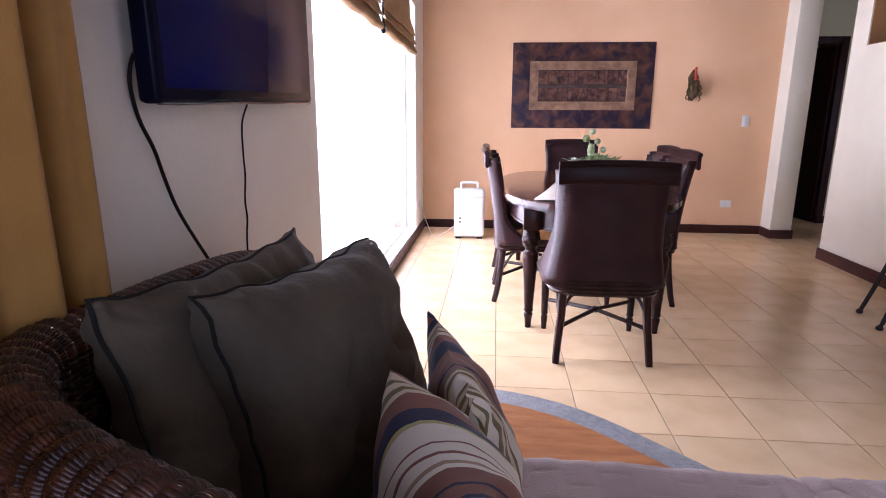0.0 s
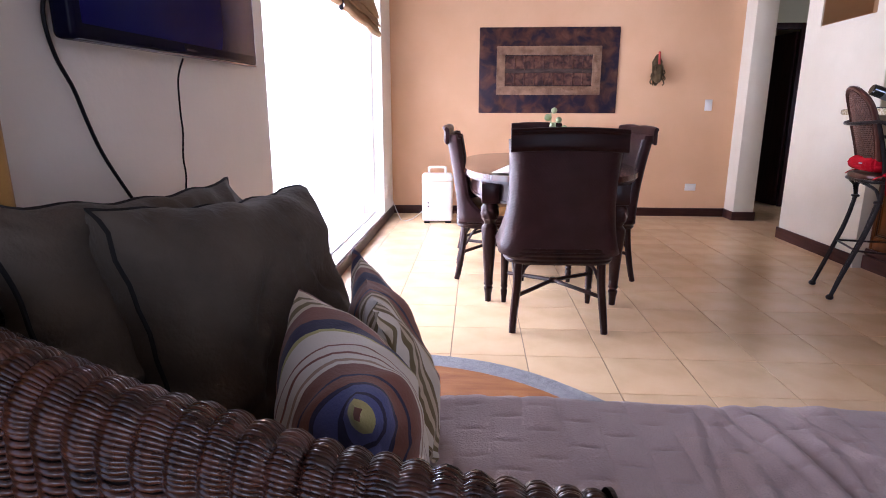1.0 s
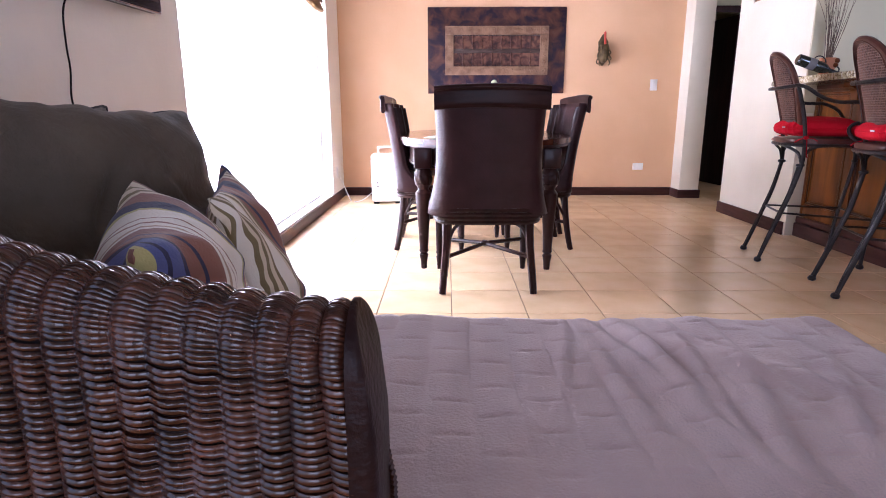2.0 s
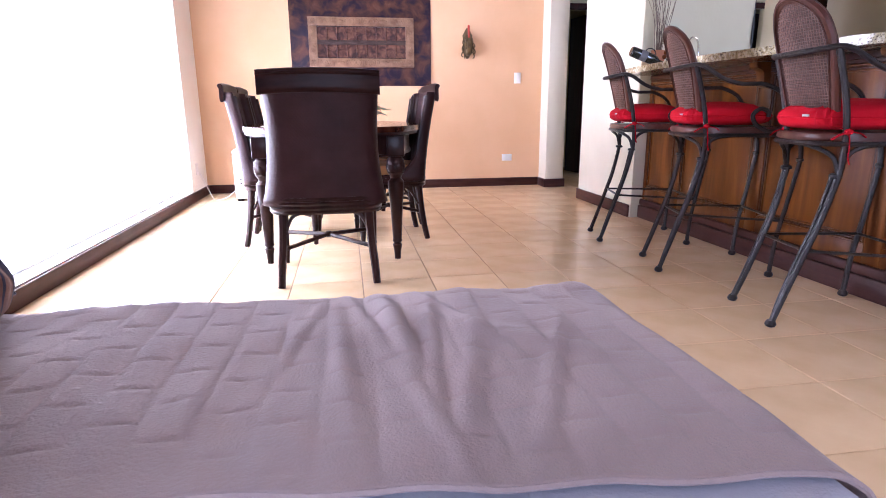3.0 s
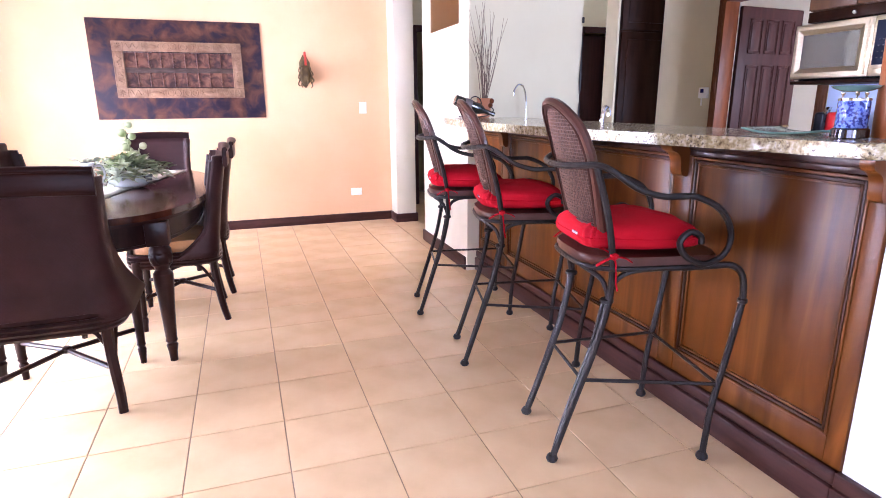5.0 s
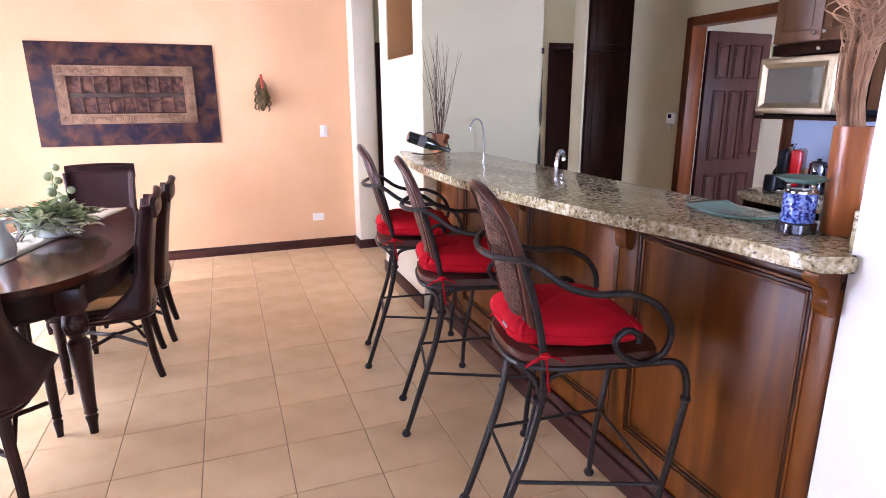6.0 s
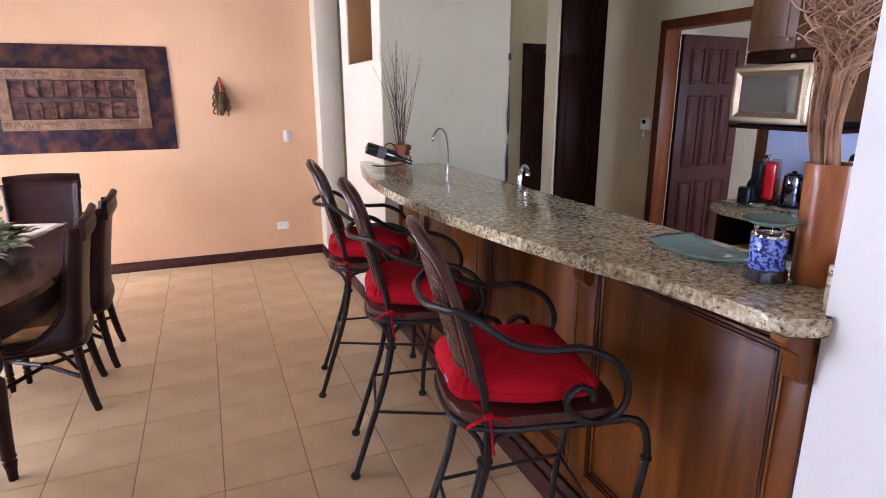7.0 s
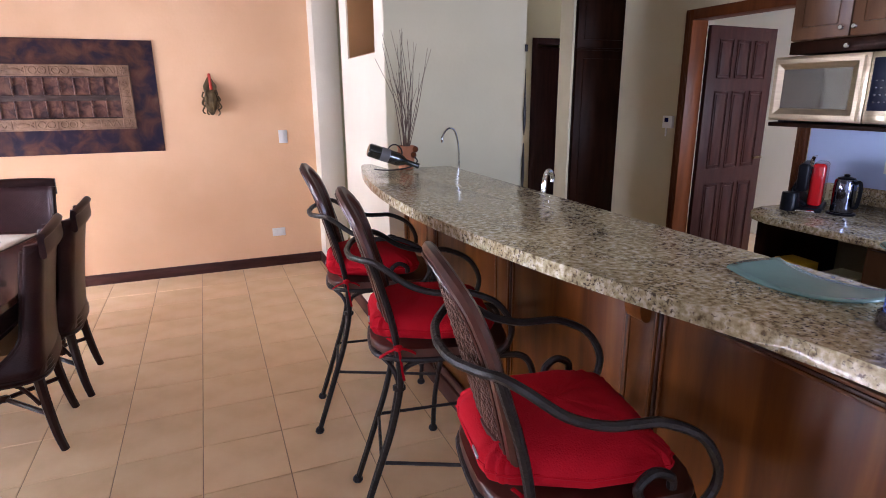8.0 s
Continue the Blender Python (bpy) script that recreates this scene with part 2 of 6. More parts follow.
LEAF = mat("grey_green_leaf", plain2((0.20, 0.27, 0.09), (0.50, 0.56, 0.35)), 9, 0.55, bump=0.1, wear=0.2, per_object=0.1)
LEAF_PALE = mat("pale_sage_leaf", plain2((0.48, 0.53, 0.40), (0.60, 0.64, 0.52)), 9, 0.6, bump=0.1, wear=0.15)
RUNNER = mat("cream_table_runner", plain2((0.74, 0.69, 0.58), (0.80, 0.76, 0.66)), 6, 0.9, bump=0.3, bump_scale=200)
PALE_CERAMIC = mat("pale_blue_ceramic", plain2((0.48, 0.54, 0.56), (0.58, 0.63, 0.64)), 5, 0.2, bump=0.05, coat=0.4)
COPPER_ART = mat("patinated_copper_sheet", [(0.28, (0.010, 0.007, 0.022)), (0.42, (0.022, 0.013, 0.026)), (0.52, (0.060, 0.026, 0.024)), (0.62, (0.100, 0.042, 0.026)), (0.78, (0.15, 0.078, 0.052))],
                 7.5, 0.5, ior=1.26, bump=0.15, bump_scale=30, distort=0.55, detail=9, wear=0.2)
COPPER_WARM = mat("warm_copper_sheet", [(0.32, (0.040, 0.018, 0.018)), (0.48, (0.095, 0.040, 0.028)), (0.66, (0.18, 0.082, 0.052))], 17.0, 0.5, ior=1.3, bump=0.3, bump_scale=40, distort=0.6, detail=7, wear=0.2)
CROSS_WOOD = mat("grey_brown_bar_wood", plain2((0.052, 0.034, 0.028), (0.088, 0.060, 0.050)), 10, 0.7, ior=1.25, bump=0.2, stretch=(1, 4, 4), wear=0.15)
CARVED = relief(mat("carved_warm_brown_wood", plain2((0.17, 0.090, 0.046), (0.28, 0.160, 0.090)), 14, 0.6, bump=0.3, bump_scale=60, wear=0.2), "cells", 34, 0.5, 0.005)
BRONZE = mat("aged_bronze", plain2((0.085, 0.055, 0.025), (0.16, 0.11, 0.05)), 18, 0.5, metal=0.7, bump=0.4, bump_scale=60, wear=0.2)
RED_WAX = mat("red_wax", plain2((0.50, 0.035, 0.012), (0.58, 0.05, 0.02)), 9, 0.45, bump=0.05)
RED_GLOSS = mat("glossy_red_plastic", plain2((0.50, 0.006, 0.008), (0.56, 0.010, 0.012)), 4, 0.15, bump=0.0, coat=0.6)
YELLOW_BOX = mat("yellow_carton", plain2((0.68, 0.40, 0.012), (0.74, 0.46, 0.018)), 6, 0.6, bump=0.03)
PALE_CARTON = mat("pale_green_carton", plain2((0.50, 0.50, 0.32), (0.56, 0.56, 0.38)), 6, 0.6, bump=0.03)
GREEN_GLASS = mat("frosted_green_glass", plain2((0.14, 0.26, 0.235), (0.18, 0.31, 0.28)), 6, 0.24, bump=0.05, bump_scale=40, coat=0.5)
BLUE_GLASS_DARK = mat("blue_mosaic", [(0.40, (0.020, 0.025, 0.20)), (0.46, (0.035, 0.06, 0.42)), (0.50, (0.16, 0.25, 0.74)), (0.62, (0.22, 0.33, 0.82))], 85, 0.2, bump=0.2, bump_scale=60, coat=0.6)
BOTTLE = mat("dark_bottle_glass", plain2((0.008, 0.009, 0.008), (0.012, 0.014, 0.012)), 4, 0.08, bump=0.0, coat=0.6)
PAPER = mat("cream_label_paper", plain2((0.11, 0.10, 0.10), (0.15, 0.135, 0.13)), 6, 0.7, bump=0.02)
BACKDROP = bpy.data.materials.new("bright_overcast_distance")
BACKDROP.use_nodes = True
_n = BACKDROP.node_tree.nodes
_n["Principled BSDF"].inputs["Base Color"].default_value = (0.8, 0.8, 0.8, 1)
_n["Principled BSDF"].inputs["Emission Color"].default_value = (1.0, 0.985, 0.97, 1)
_n["Principled BSDF"].inputs["Emission Strength"].default_value = 8.0


def granite():
    m = bpy.data.materials.new("speckled_beige_granite")
    m.use_nodes = True
    n, l = m.node_tree.nodes, m.node_tree.links
    b = n["Principled BSDF"]
    co = n.new("ShaderNodeTexCoord")
    base = n.new("ShaderNodeTexNoise")
    base.inputs["Scale"].default_value, base.inputs["Detail"].default_value = 58, 8
    l.new(co.outputs["Object"], base.inputs[0])
    r = n.new("ShaderNodeValToRGB")
    for _ in range(2):
        r.color_ramp.elements.new(0.5)
    for e, (p, c) in zip(r.color_ramp.elements, [(0.30, (0.16, 0.115, 0.060)), (0.41, (0.40, 0.325, 0.18)), (0.52, (0.55, 0.475, 0.29)), (0.66, (0.77, 0.72, 0.57))]):
        e.position, e.color = p, (*c, 1)
    l.new(base.outputs["Fac"], r.inputs[0])
    spots = n.new("ShaderNodeTexNoise")
    spots.inputs["Scale"].default_value, spots.inputs["Detail"].default_value = 125, 6
    l.new(co.outputs["Object"], spots.inputs[0])
    patch = n.new("ShaderNodeTexNoise")
    patch.inputs["Scale"].default_value, patch.inputs["Detail"].default_value = 9, 2
    l.new(co.outputs["Object"], patch.inputs[0])
    add = n.new("ShaderNodeMath")
    add.operation = "MULTIPLY_ADD"
    add.inputs[1].default_value = 0.45
    l.new(patch.outputs["Fac"], add.inputs[0])
    l.new(spots.outputs["Fac"], add.inputs[2])
    r2 = n.new("ShaderNodeValToRGB")
    r2.color_ramp.elements[0].position, r2.color_ramp.elements[1].position = 0.78, 0.90
    l.new(add.outputs[0], r2.inputs[0])
    mx = n.new("ShaderNodeMix")
    mx.data_type = "RGBA"
    mx.inputs[7].default_value = (0.105, 0.080, 0.058, 1)
    l.new(r2.outputs[0], mx.inputs[0])
    l.new(r.outputs[0], mx.inputs[6])
    l.new(mx.outputs[2], b.inputs["Base Color"])
    b.inputs["Roughness"].default_value, b.inputs["Coat Weight"].default_value = 0.16, 0.2
    b.inputs["Coat Roughness"].default_value = 0.06
    return m


GRANITE = granite()


def striped(name, period, colours, axis, phase=0.0):
    """Woven stripes across one axis of a cushion."""
    m = bpy.data.materials.new(name)
    m.use_nodes = True
    n, l = m.node_tree.nodes, m.node_tree.links
    b = n["Principled BSDF"]
    co = n.new("ShaderNodeTexCoord")
    sp = n.new("ShaderNodeVectorMath")
    sp.operation = "DOT_PRODUCT"
    sp.inputs[1].default_value = axis
    l.new(co.outputs["Object"], sp.inputs[0])
    dv = n.new("ShaderNodeMath")
    dv.operation = "MULTIPLY_ADD"
    dv.inputs[1].default_value, dv.inputs[2].default_value = 1 / period, 10 + phase
    l.new(sp.outputs["Value"], dv.inputs[0])
    fr = n.new("ShaderNodeMath")
    fr.operation = "FRACT"
    l.new(dv.outputs[0], fr.inputs[0])
    r = n.new("ShaderNodeValToRGB")
    r.color_ramp.interpolation = "CONSTANT"
    while len(r.color_ramp.elements) < len(colours):
        r.color_ramp.elements.new(0.5)
    for e, (p, c) in zip(r.color_ramp.elements, colours):
        e.position, e.color = p, (*c, 1)
    l.new(fr.outputs[0], r.inputs[0])
    l.new(r.outputs[0], b.inputs["Base Color"])
    b.inputs["Roughness"].default_value, b.inputs["Sheen Weight"].default_value = 0.8, 0.2
    w = n.new("ShaderNodeTexNoise")
    w.inputs["Scale"].default_value = 240
    l.new(co.outputs["Object"], w.inputs[0])
    bp = n.new("ShaderNodeBump")
    bp.inputs["Strength"].default_value, bp.inputs["Distance"].default_value = 0.3, 0.003
    l.new(w.outputs["Fac"], bp.inputs["Height"])
    l.new(bp.outputs[0], b.inputs["Normal"])
    return m


_cr, _wh, _nv, _ru, _ol, _bl, _yl, _tn = (0.66, 0.57, 0.41), (0.80, 0.76, 0.66), (0.030, 0.030, 0.075), (0.25, 0.105, 0.070), (0.20, 0.155, 0.065), (0.10, 0.12, 0.30), (0.50, 0.47, 0.19), (0.42, 0.30, 0.20)
STRIPES = striped("striped_cotton", 0.50, [(0.0, _ru), (0.05, _cr), (0.085, _ol), (0.10, _cr), (0.12, _ol), (0.135, _cr), (0.15, _ru), (0.225, _nv), (0.285, _yl), (0.30, _wh), (0.385, _ru), (0.392, _wh),
                                           (0.43, _ru), (0.443, _wh), (0.475, _tn), (0.49, _wh), (0.51, _ru), (0.575, _nv), (0.588, _ru), (0.635, _nv), (0.65, _bl), (0.695, _nv), (0.707, _bl), (0.728, _yl), (0.775, _ru), (0.86, _cr),
                                           (0.94, _nv)], (-1.0, 0.3, 0.6), -0.022)
STRIPES_DARK = striped("striped_cotton_shifted", 0.40, [(0.0, _nv), (0.07, _ru), (0.12, _nv), (0.16, _cr), (0.19, _ol), (0.205, _cr), (0.23, _ol), (0.245, _cr), (0.27, _ru), (0.34, _nv), (0.44, _ru), (0.58, _nv),
                                                        (0.60, _ru), (0.63, _ol), (0.65, _cr), (0.67, _ol), (0.69, _cr), (0.71, _wh), (0.80, _ol), (0.815, _cr), (0.835, _ol), (0.855, _cr), (0.875, _ol), (0.895, _wh),
                                                        (0.93, _ol), (0.945, _cr), (0.965, _ol), (0.98, _cr)], (-1.0, 0.0, 0.0), 0.5)


# ---- mesh helpers ----
def part(name, bm, material, parent=None, label="", sharp=38, kind=""):
    bmesh.ops.recalc_face_normals(bm, faces=bm.faces)
    me = bpy.data.meshes.new(name)
    bm.to_mesh(me)
    bm.free()
    me.materials.append(material)
    me.shade_smooth()
    me.set_sharp_from_angle(angle=radians(sharp))
    ob = new(name, me)
    if parent:
        ob.parent = parent
    return tagged(ob, label=label, kind=kind)


def thing(name, m, label, category, group=""):
    ob = new(name)
    ob.empty_display_size = 0.1
    ob.matrix_basis = m
    return tagged(ob, label, category, group)


def structure(name, bm, material, label, parent=None, sharp=30):
    return part(name, bm, material, parent, label, sharp, "structure")


def moved(bm, old, m):
    if m is not None:
        for v in bm.verts:
            if v not in old:
                v.co = m @ v.co


def box(bm, lo, hi, bev=0.0, seg=2, m=None):
    old = set(bm.verts) if m is not None else ()
    vs = bmesh.ops.create_cube(bm, size=1)["verts"]
    for v in vs:
        v.co = Vector([(a + b) / 2 + c * (b - a) for a, b, c in zip(lo, hi, v.co)])
    if bev:
        edges = list({e for v in vs for e in v.link_edges})
        bmesh.ops.bevel(bm, geom=edges, offset=bev, segments=seg, affect="EDGES", profile=0.5)
    moved(bm, old, m)
    return bm


def boxes(*items, bev=0.0):
    bm = bmesh.new()
    for lo, hi in items:
        box(bm, lo, hi, bev)
    return bm


def one_box(lo, hi, bev=0.004, m=None, seg=2):
    return box(bmesh.new(), lo, hi, bev, seg, m)


def grid(bm, f, nu, nv, wrap_u=False, wrap_v=False):
    rows = [[bm.verts.new(f(i / (nu if wrap_u else nu - 1), j / (nv if wrap_v else nv - 1))) for j in range(nv)] for i in range(nu)]
    for i in range(nu if wrap_u else nu - 1):
        for j in range(nv if wrap_v else nv - 1):
            a, b = rows[i], rows[(i + 1) % nu]
            k = (j + 1) % nv
            bm.faces.new((a[j], b[j], b[k], a[k]))
    return rows


def tube(bm, pts, r, n=8, closed=False, flat=1.0):
    """A rod along points; r: a radius or one for each point; flat: squeezes it along its second axis."""
    pts = [Vector(p) for p in pts]
    k = len(pts)
    rad = list(r) if isinstance(r, (list, tuple)) else [r] * k
    side = None
    rings = []
    for i, p in enumerate(pts):
        a = pts[(i - 1) % k] if closed or i > 0 else p
        b = pts[(i + 1) % k] if closed or i < k - 1 else p
        t = (b - a).normalized()
        if side is None:
            side = t.cross(Vector((0, 0, 1)) if abs(t.z) < 0.9 else Vector((0, 1, 0))).normalized()
        side = (side - t * side.dot(t)).normalized()
        up = t.cross(side)
        rings.append([bm.verts.new(p + (side * math.cos(2 * math.pi * j / n) + up * math.sin(2 * math.pi * j / n) * flat) * rad[i]) for j in range(n)])
    for i in range(k if closed else k - 1):
        a, b = rings[i], rings[(i + 1) % k]
        for j in range(n):
            bm.faces.new((a[j], a[(j + 1) % n], b[(j + 1) % n], b[j]))
    if not closed:
        bm.faces.new(rings[0])
        bm.faces.new(rings[-1][::-1])
    return bm


def rod(pts, r, n=8, closed=False, flat=1.0):
    return tube(bmesh.new(), pts, r, n, closed, flat)


def smooth(pts, k=6, closed=False):
    """Points of a Catmull-Rom curve through pts."""
    p = [Vector(q) for q in pts]
    m = len(p)
    out = []
    for i in range(m if closed else m - 1):
        g = (lambda j: p[j % m]) if closed else (lambda j: p[min(max(j, 0), m - 1)])
        a, b, c, d = g(i - 1), g(i), g(i + 1), g(i + 2)
        for s in range(k):
            t = s / k
            out.append(0.5 * (2 * b + (c - a) * t + (2 * a - 5 * b + 4 * c - d) * t * t + (3 * b - a - 3 * c + d) * t ** 3))
    if not closed:
        out.append(p[-1])
    return out


def lathe(bm, profile, n=20, m=None):
    old = set(bm.verts) if m is not None else ()
    rows = [[bm.verts.new((r * math.cos(2 * math.pi * j / n), r * math.sin(2 * math.pi * j / n), z)) for j in range(n)] for r, z in profile]
    for a, b in zip(rows, rows[1:]):
        for j in range(n):
            bm.faces.new((a[j], a[(j + 1) % n], b[(j + 1) % n], b[j]))
    bm.faces.new(rows[0][::-1])
    bm.faces.new(rows[-1])
    moved(bm, old, m)
    return bm


def turned(profile, n=20, m=None):
    return lathe(bmesh.new(), profile, n, m)


def prism(outline, z0, z1, bev=0.0, seg=3, m=None):
    bm = bmesh.new()
    low = [bm.verts.new((x, y, z0)) for x, y in outline]
    high = [bm.verts.new((x, y, z1)) for x, y in outline]
    k = len(outline)
    bm.faces.new(low[::-1])
    bm.faces.new(high)
    for i in range(k):
        bm.faces.new((low[i], low[(i + 1) % k], high[(i + 1) % k], high[i]))
    if bev:
        rim = [e for e in bm.edges if abs(e.verts[0].co.z - e.verts[1].co.z) < 1e-6]
        bmesh.ops.bevel(bm, geom=rim, offset=bev, segments=seg, affect="EDGES", profile=0.5)
    if m is not None:
        bm.transform(m)
    return bm


# ---- the shell of the place ----
H = 2.75
W_X, N_Y = -0.48, 6.72          # inner faces of the window wall and of the art wall
BAR_X, PLINTH_X = 3.315, 3.287    # faces of the bar panels and of their plinth
shell = boxes(((W_X - 0.15, -3.2, 0), (W_X, -2.4, H)), ((W_X - 0.15, -2.4, 2.3), (W_X, 0.3, H)), ((W_X - 0.15, 0.3, 0), (W_X, 2.92, H)), ((W_X - 0.15, 6.12, 0), (W_X, N_Y + 0.15, H)),
              ((W_X - 0.15, 2.92, 0), (W_X, 6.12, 0.10)), ((W_X - 0.15, 2.92, 2.25), (W_X, 6.12, H)))
structure("wall_west", shell, CREAM, "cream plaster wall with a wide bright window and a terrace door")
structure("wall_north", one_box((W_X, N_Y, 0), (3.19, N_Y + 0.15, H), 0), PEACH, "peach painted plaster wall of the dining corner")
structure("wall_column", one_box((3.187, 6.49, 0), (3.398, 7.5, H), 0.006), WARM_CREAM, "cream plaster pier at the end of the peach wall")
structure("wall_hall", boxes(((3.398, 7.5, 0), (3.72, 7.65, H)), ((3.72, 7.5, 2.06), (4.16, 7.65, H)), ((4.16, 7.5, 0), (5.98, 7.65, H)),
                             ((5.98, 7.5, 2.12), (6.5, 7.65, H)), ((6.5, 7.5, 0), (8.1, 7.65, H))), OLIVE, "olive painted hallway wall with dark doors")
# block between the dining side and the kitchen, with a painted niche
nb = structure("wall_block", one_box((3.225, 4.55, 0), (4.12, 5.62, 1.79), 0), WARM_CREAM, "cream plaster wall block with a square niche")
for nm, lo, hi in (("jamb", (3.225, 4.55, 1.79), (4.12, 4.735, H)), ("jamb", (3.225, 5.41, 1.79), (4.12, 5.62, H)), ("lintel", (3.225, 4.735, 2.42), (4.12, 5.41, H)),
                   ("niche_back", (3.62, 4.735, 1.79), (4.12, 5.41, 2.42))):
    part(nm, one_box(lo, hi, 0), WARM_CREAM, nb)
# thin greige sheet, darker than the block's cream, over its kitchen face
structure("wall_block_side", one_box((3.228, 4.540, 0.9), (4.122, 4.548, H), 0), GREY_PLASTER, "greige side of the wall block facing the kitchen")
niche = boxes(((3.235, 4.737, 1.791), (3.615, 5.408, 1.797)), ((3.610, 4.737, 1.797), (3.618, 5.408, 2.418)),
              ((3.235, 4.737, 1.797), (3.610, 4.743, 2.418)), ((3.235, 5.402, 1.797), (3.610, 5.408, 2.418)))
structure("niche_lining", niche, BROWN_PLASTER, "caramel brown painted niche lining")
structure("wall_pier", one_box((3.322, -3.2, 0), (3.54, 1.690, H), 0.006), WHITE_PAINT, "white painted wall end beside the bar")
structure("wall_south", boxes(((W_X - 0.15, -3.35, 0), (-0.1, -3.2, H)), ((2.7, -3.35, 0), (3.52, -3.2, H)), ((-0.1, -3.35, 2.35), (2.7, -3.2, H))), CREAM, "cream plaster wall with wide garden doors")
structure("wall_kitchen_south", boxes(((3.5, 0.2, 0), (8.1, 0.3, 1.05)), ((3.5, 0.2, 2.05), (8.1, 0.3, H)), ((3.5, 0.2, 1.05), (4.2, 0.3, 2.05)), ((5.6, 0.2, 1.05), (8.1, 0.3, 2.05))),
          CREAM, "cream plaster kitchen wall with a window opening")
D_X = 5.86                       # face of the kitchen door wall
structure("wall_kitchen", boxes(((D_X, 0.3, 0), (D_X + 0.12, 3.97, H)), ((D_X, 3.97, 2.10), (D_X + 0.12, 4.975, H)), ((D_X, 4.975, 0), (D_X + 0.12, 5.80, H))),
          GREY_PLASTER, "greige plaster kitchen wall with a doorway")
structure("wall_pantry", boxes(((5.98, 5.62, 0), (6.1, 6.5, H))), GREY_PLASTER, "greige plaster return beside the tall cabinet")
structure("wall_back_room", boxes(((7.9, 2.5, 0), (8.0, 7.5, H)), ((5.98, 2.5, 0), (7.9, 2.6, 1.0)), ((5.98, 2.5, 2.2), (7.9, 2.6, H)), ((5.98, 2.5, 1.0), (6.3, 2.6, 2.2)), ((7.6, 2.5, 1.0), (7.9, 2.6, 2.2))), CREAM, "cream plaster walls of the room behind the kitchen door")
structure("wall_dark_room", boxes(((3.4, 8.6, 0), (8.1, 8.7, H)), ((3.3, 7.65, 0), (3.4, 8.7, H)), ((8.1, 7.5, 0), (8.2, 8.7, H)), ((4.9, 7.65, 0), (5.0, 8.6, H))), OLIVE, "dim rooms behind the hallway doors")
# out of view; its dark wood tone is assumed, to cut bounced light
structure("ceiling", one_box((W_X - 0.2, -3.4, H), (8.3, 8.8, H + 0.1), 0), CEIL, "unseen ceiling, darkened to cut bounced light")
structure("ground", one_box((-40, -40, -0.35), (60, 60, -0.3), 0), GROUT, "pale ground outside")

# skirting boards
def skirting(items):
    for lo, hi in items:
        structure("baseboard", one_box(lo, hi, 0.004), SKIRT, "dark stained wooden skirting board")


skirting([((W_X, 0.3, 0), (W_X + 0.016, N_Y, 0.092)), ((W_X + 0.016, N_Y - 0.016, 0), (3.187, N_Y, 0.092)), ((3.171, 6.474, 0), (3.414, 6.49, 0.092)),
          ((3.171, 6.49, 0), (3.187, N_Y - 0.016, 0.092)), ((3.398, 6.49, 0), (3.414, 7.5, 0.092)), ((3.209, 4.57, 0), (3.225, 5.636, 0.10)),
          ((3.225, 5.62, 0), (4.12, 5.636, 0.10)), ((PLINTH_X, -3.2, 0), (3.322, 1.6935, 0.100)), ((PLINTH_X + 0.010, -3.2, 0.1005), (3.322, 1.6935, 0.150)), ((4.16, 7.484, 0), (5.9, 7.5, 0.09))])

# window in the west wall
win = structure("window_1", boxes(((W_X - 0.13, 2.92, 0.10), (W_X - 0.10, 2.938, 2.25)), ((W_X - 0.13, 6.102, 0.10), (W_X - 0.10, 6.12, 2.25)), ((W_X - 0.13, 2.938, 2.232), (W_X - 0.10, 6.102, 2.25)),
                                  ((W_X - 0.13, 2.938, 0.10), (W_X - 0.10, 6.102, 0.112))), WHITE_PLASTIC, "slim white framed window in bright daylight")


def clear_glass():
    m = bpy.data.materials.new("clear_glass")
    m.use_nodes = True
    b = m.node_tree.nodes["Principled BSDF"]
    b.inputs["Transmission Weight"].default_value, b.inputs["Roughness"].default_value, b.inputs["IOR"].default_value = 1.0, 0.02, 1.45
    return m


CLEAR = clear_glass()
pane = part("pane", one_box((W_X - 0.116, 2.938, 0.112), (W_X - 0.110, 6.102, 2.232), 0), CLEAR, win)
pane.visible_shadow = False
structure("backdrop", one_box((-1.75, 1.2, -0.3), (-1.7, 34, 5), 0), BACKDROP, "overexposed daylight outside the window")


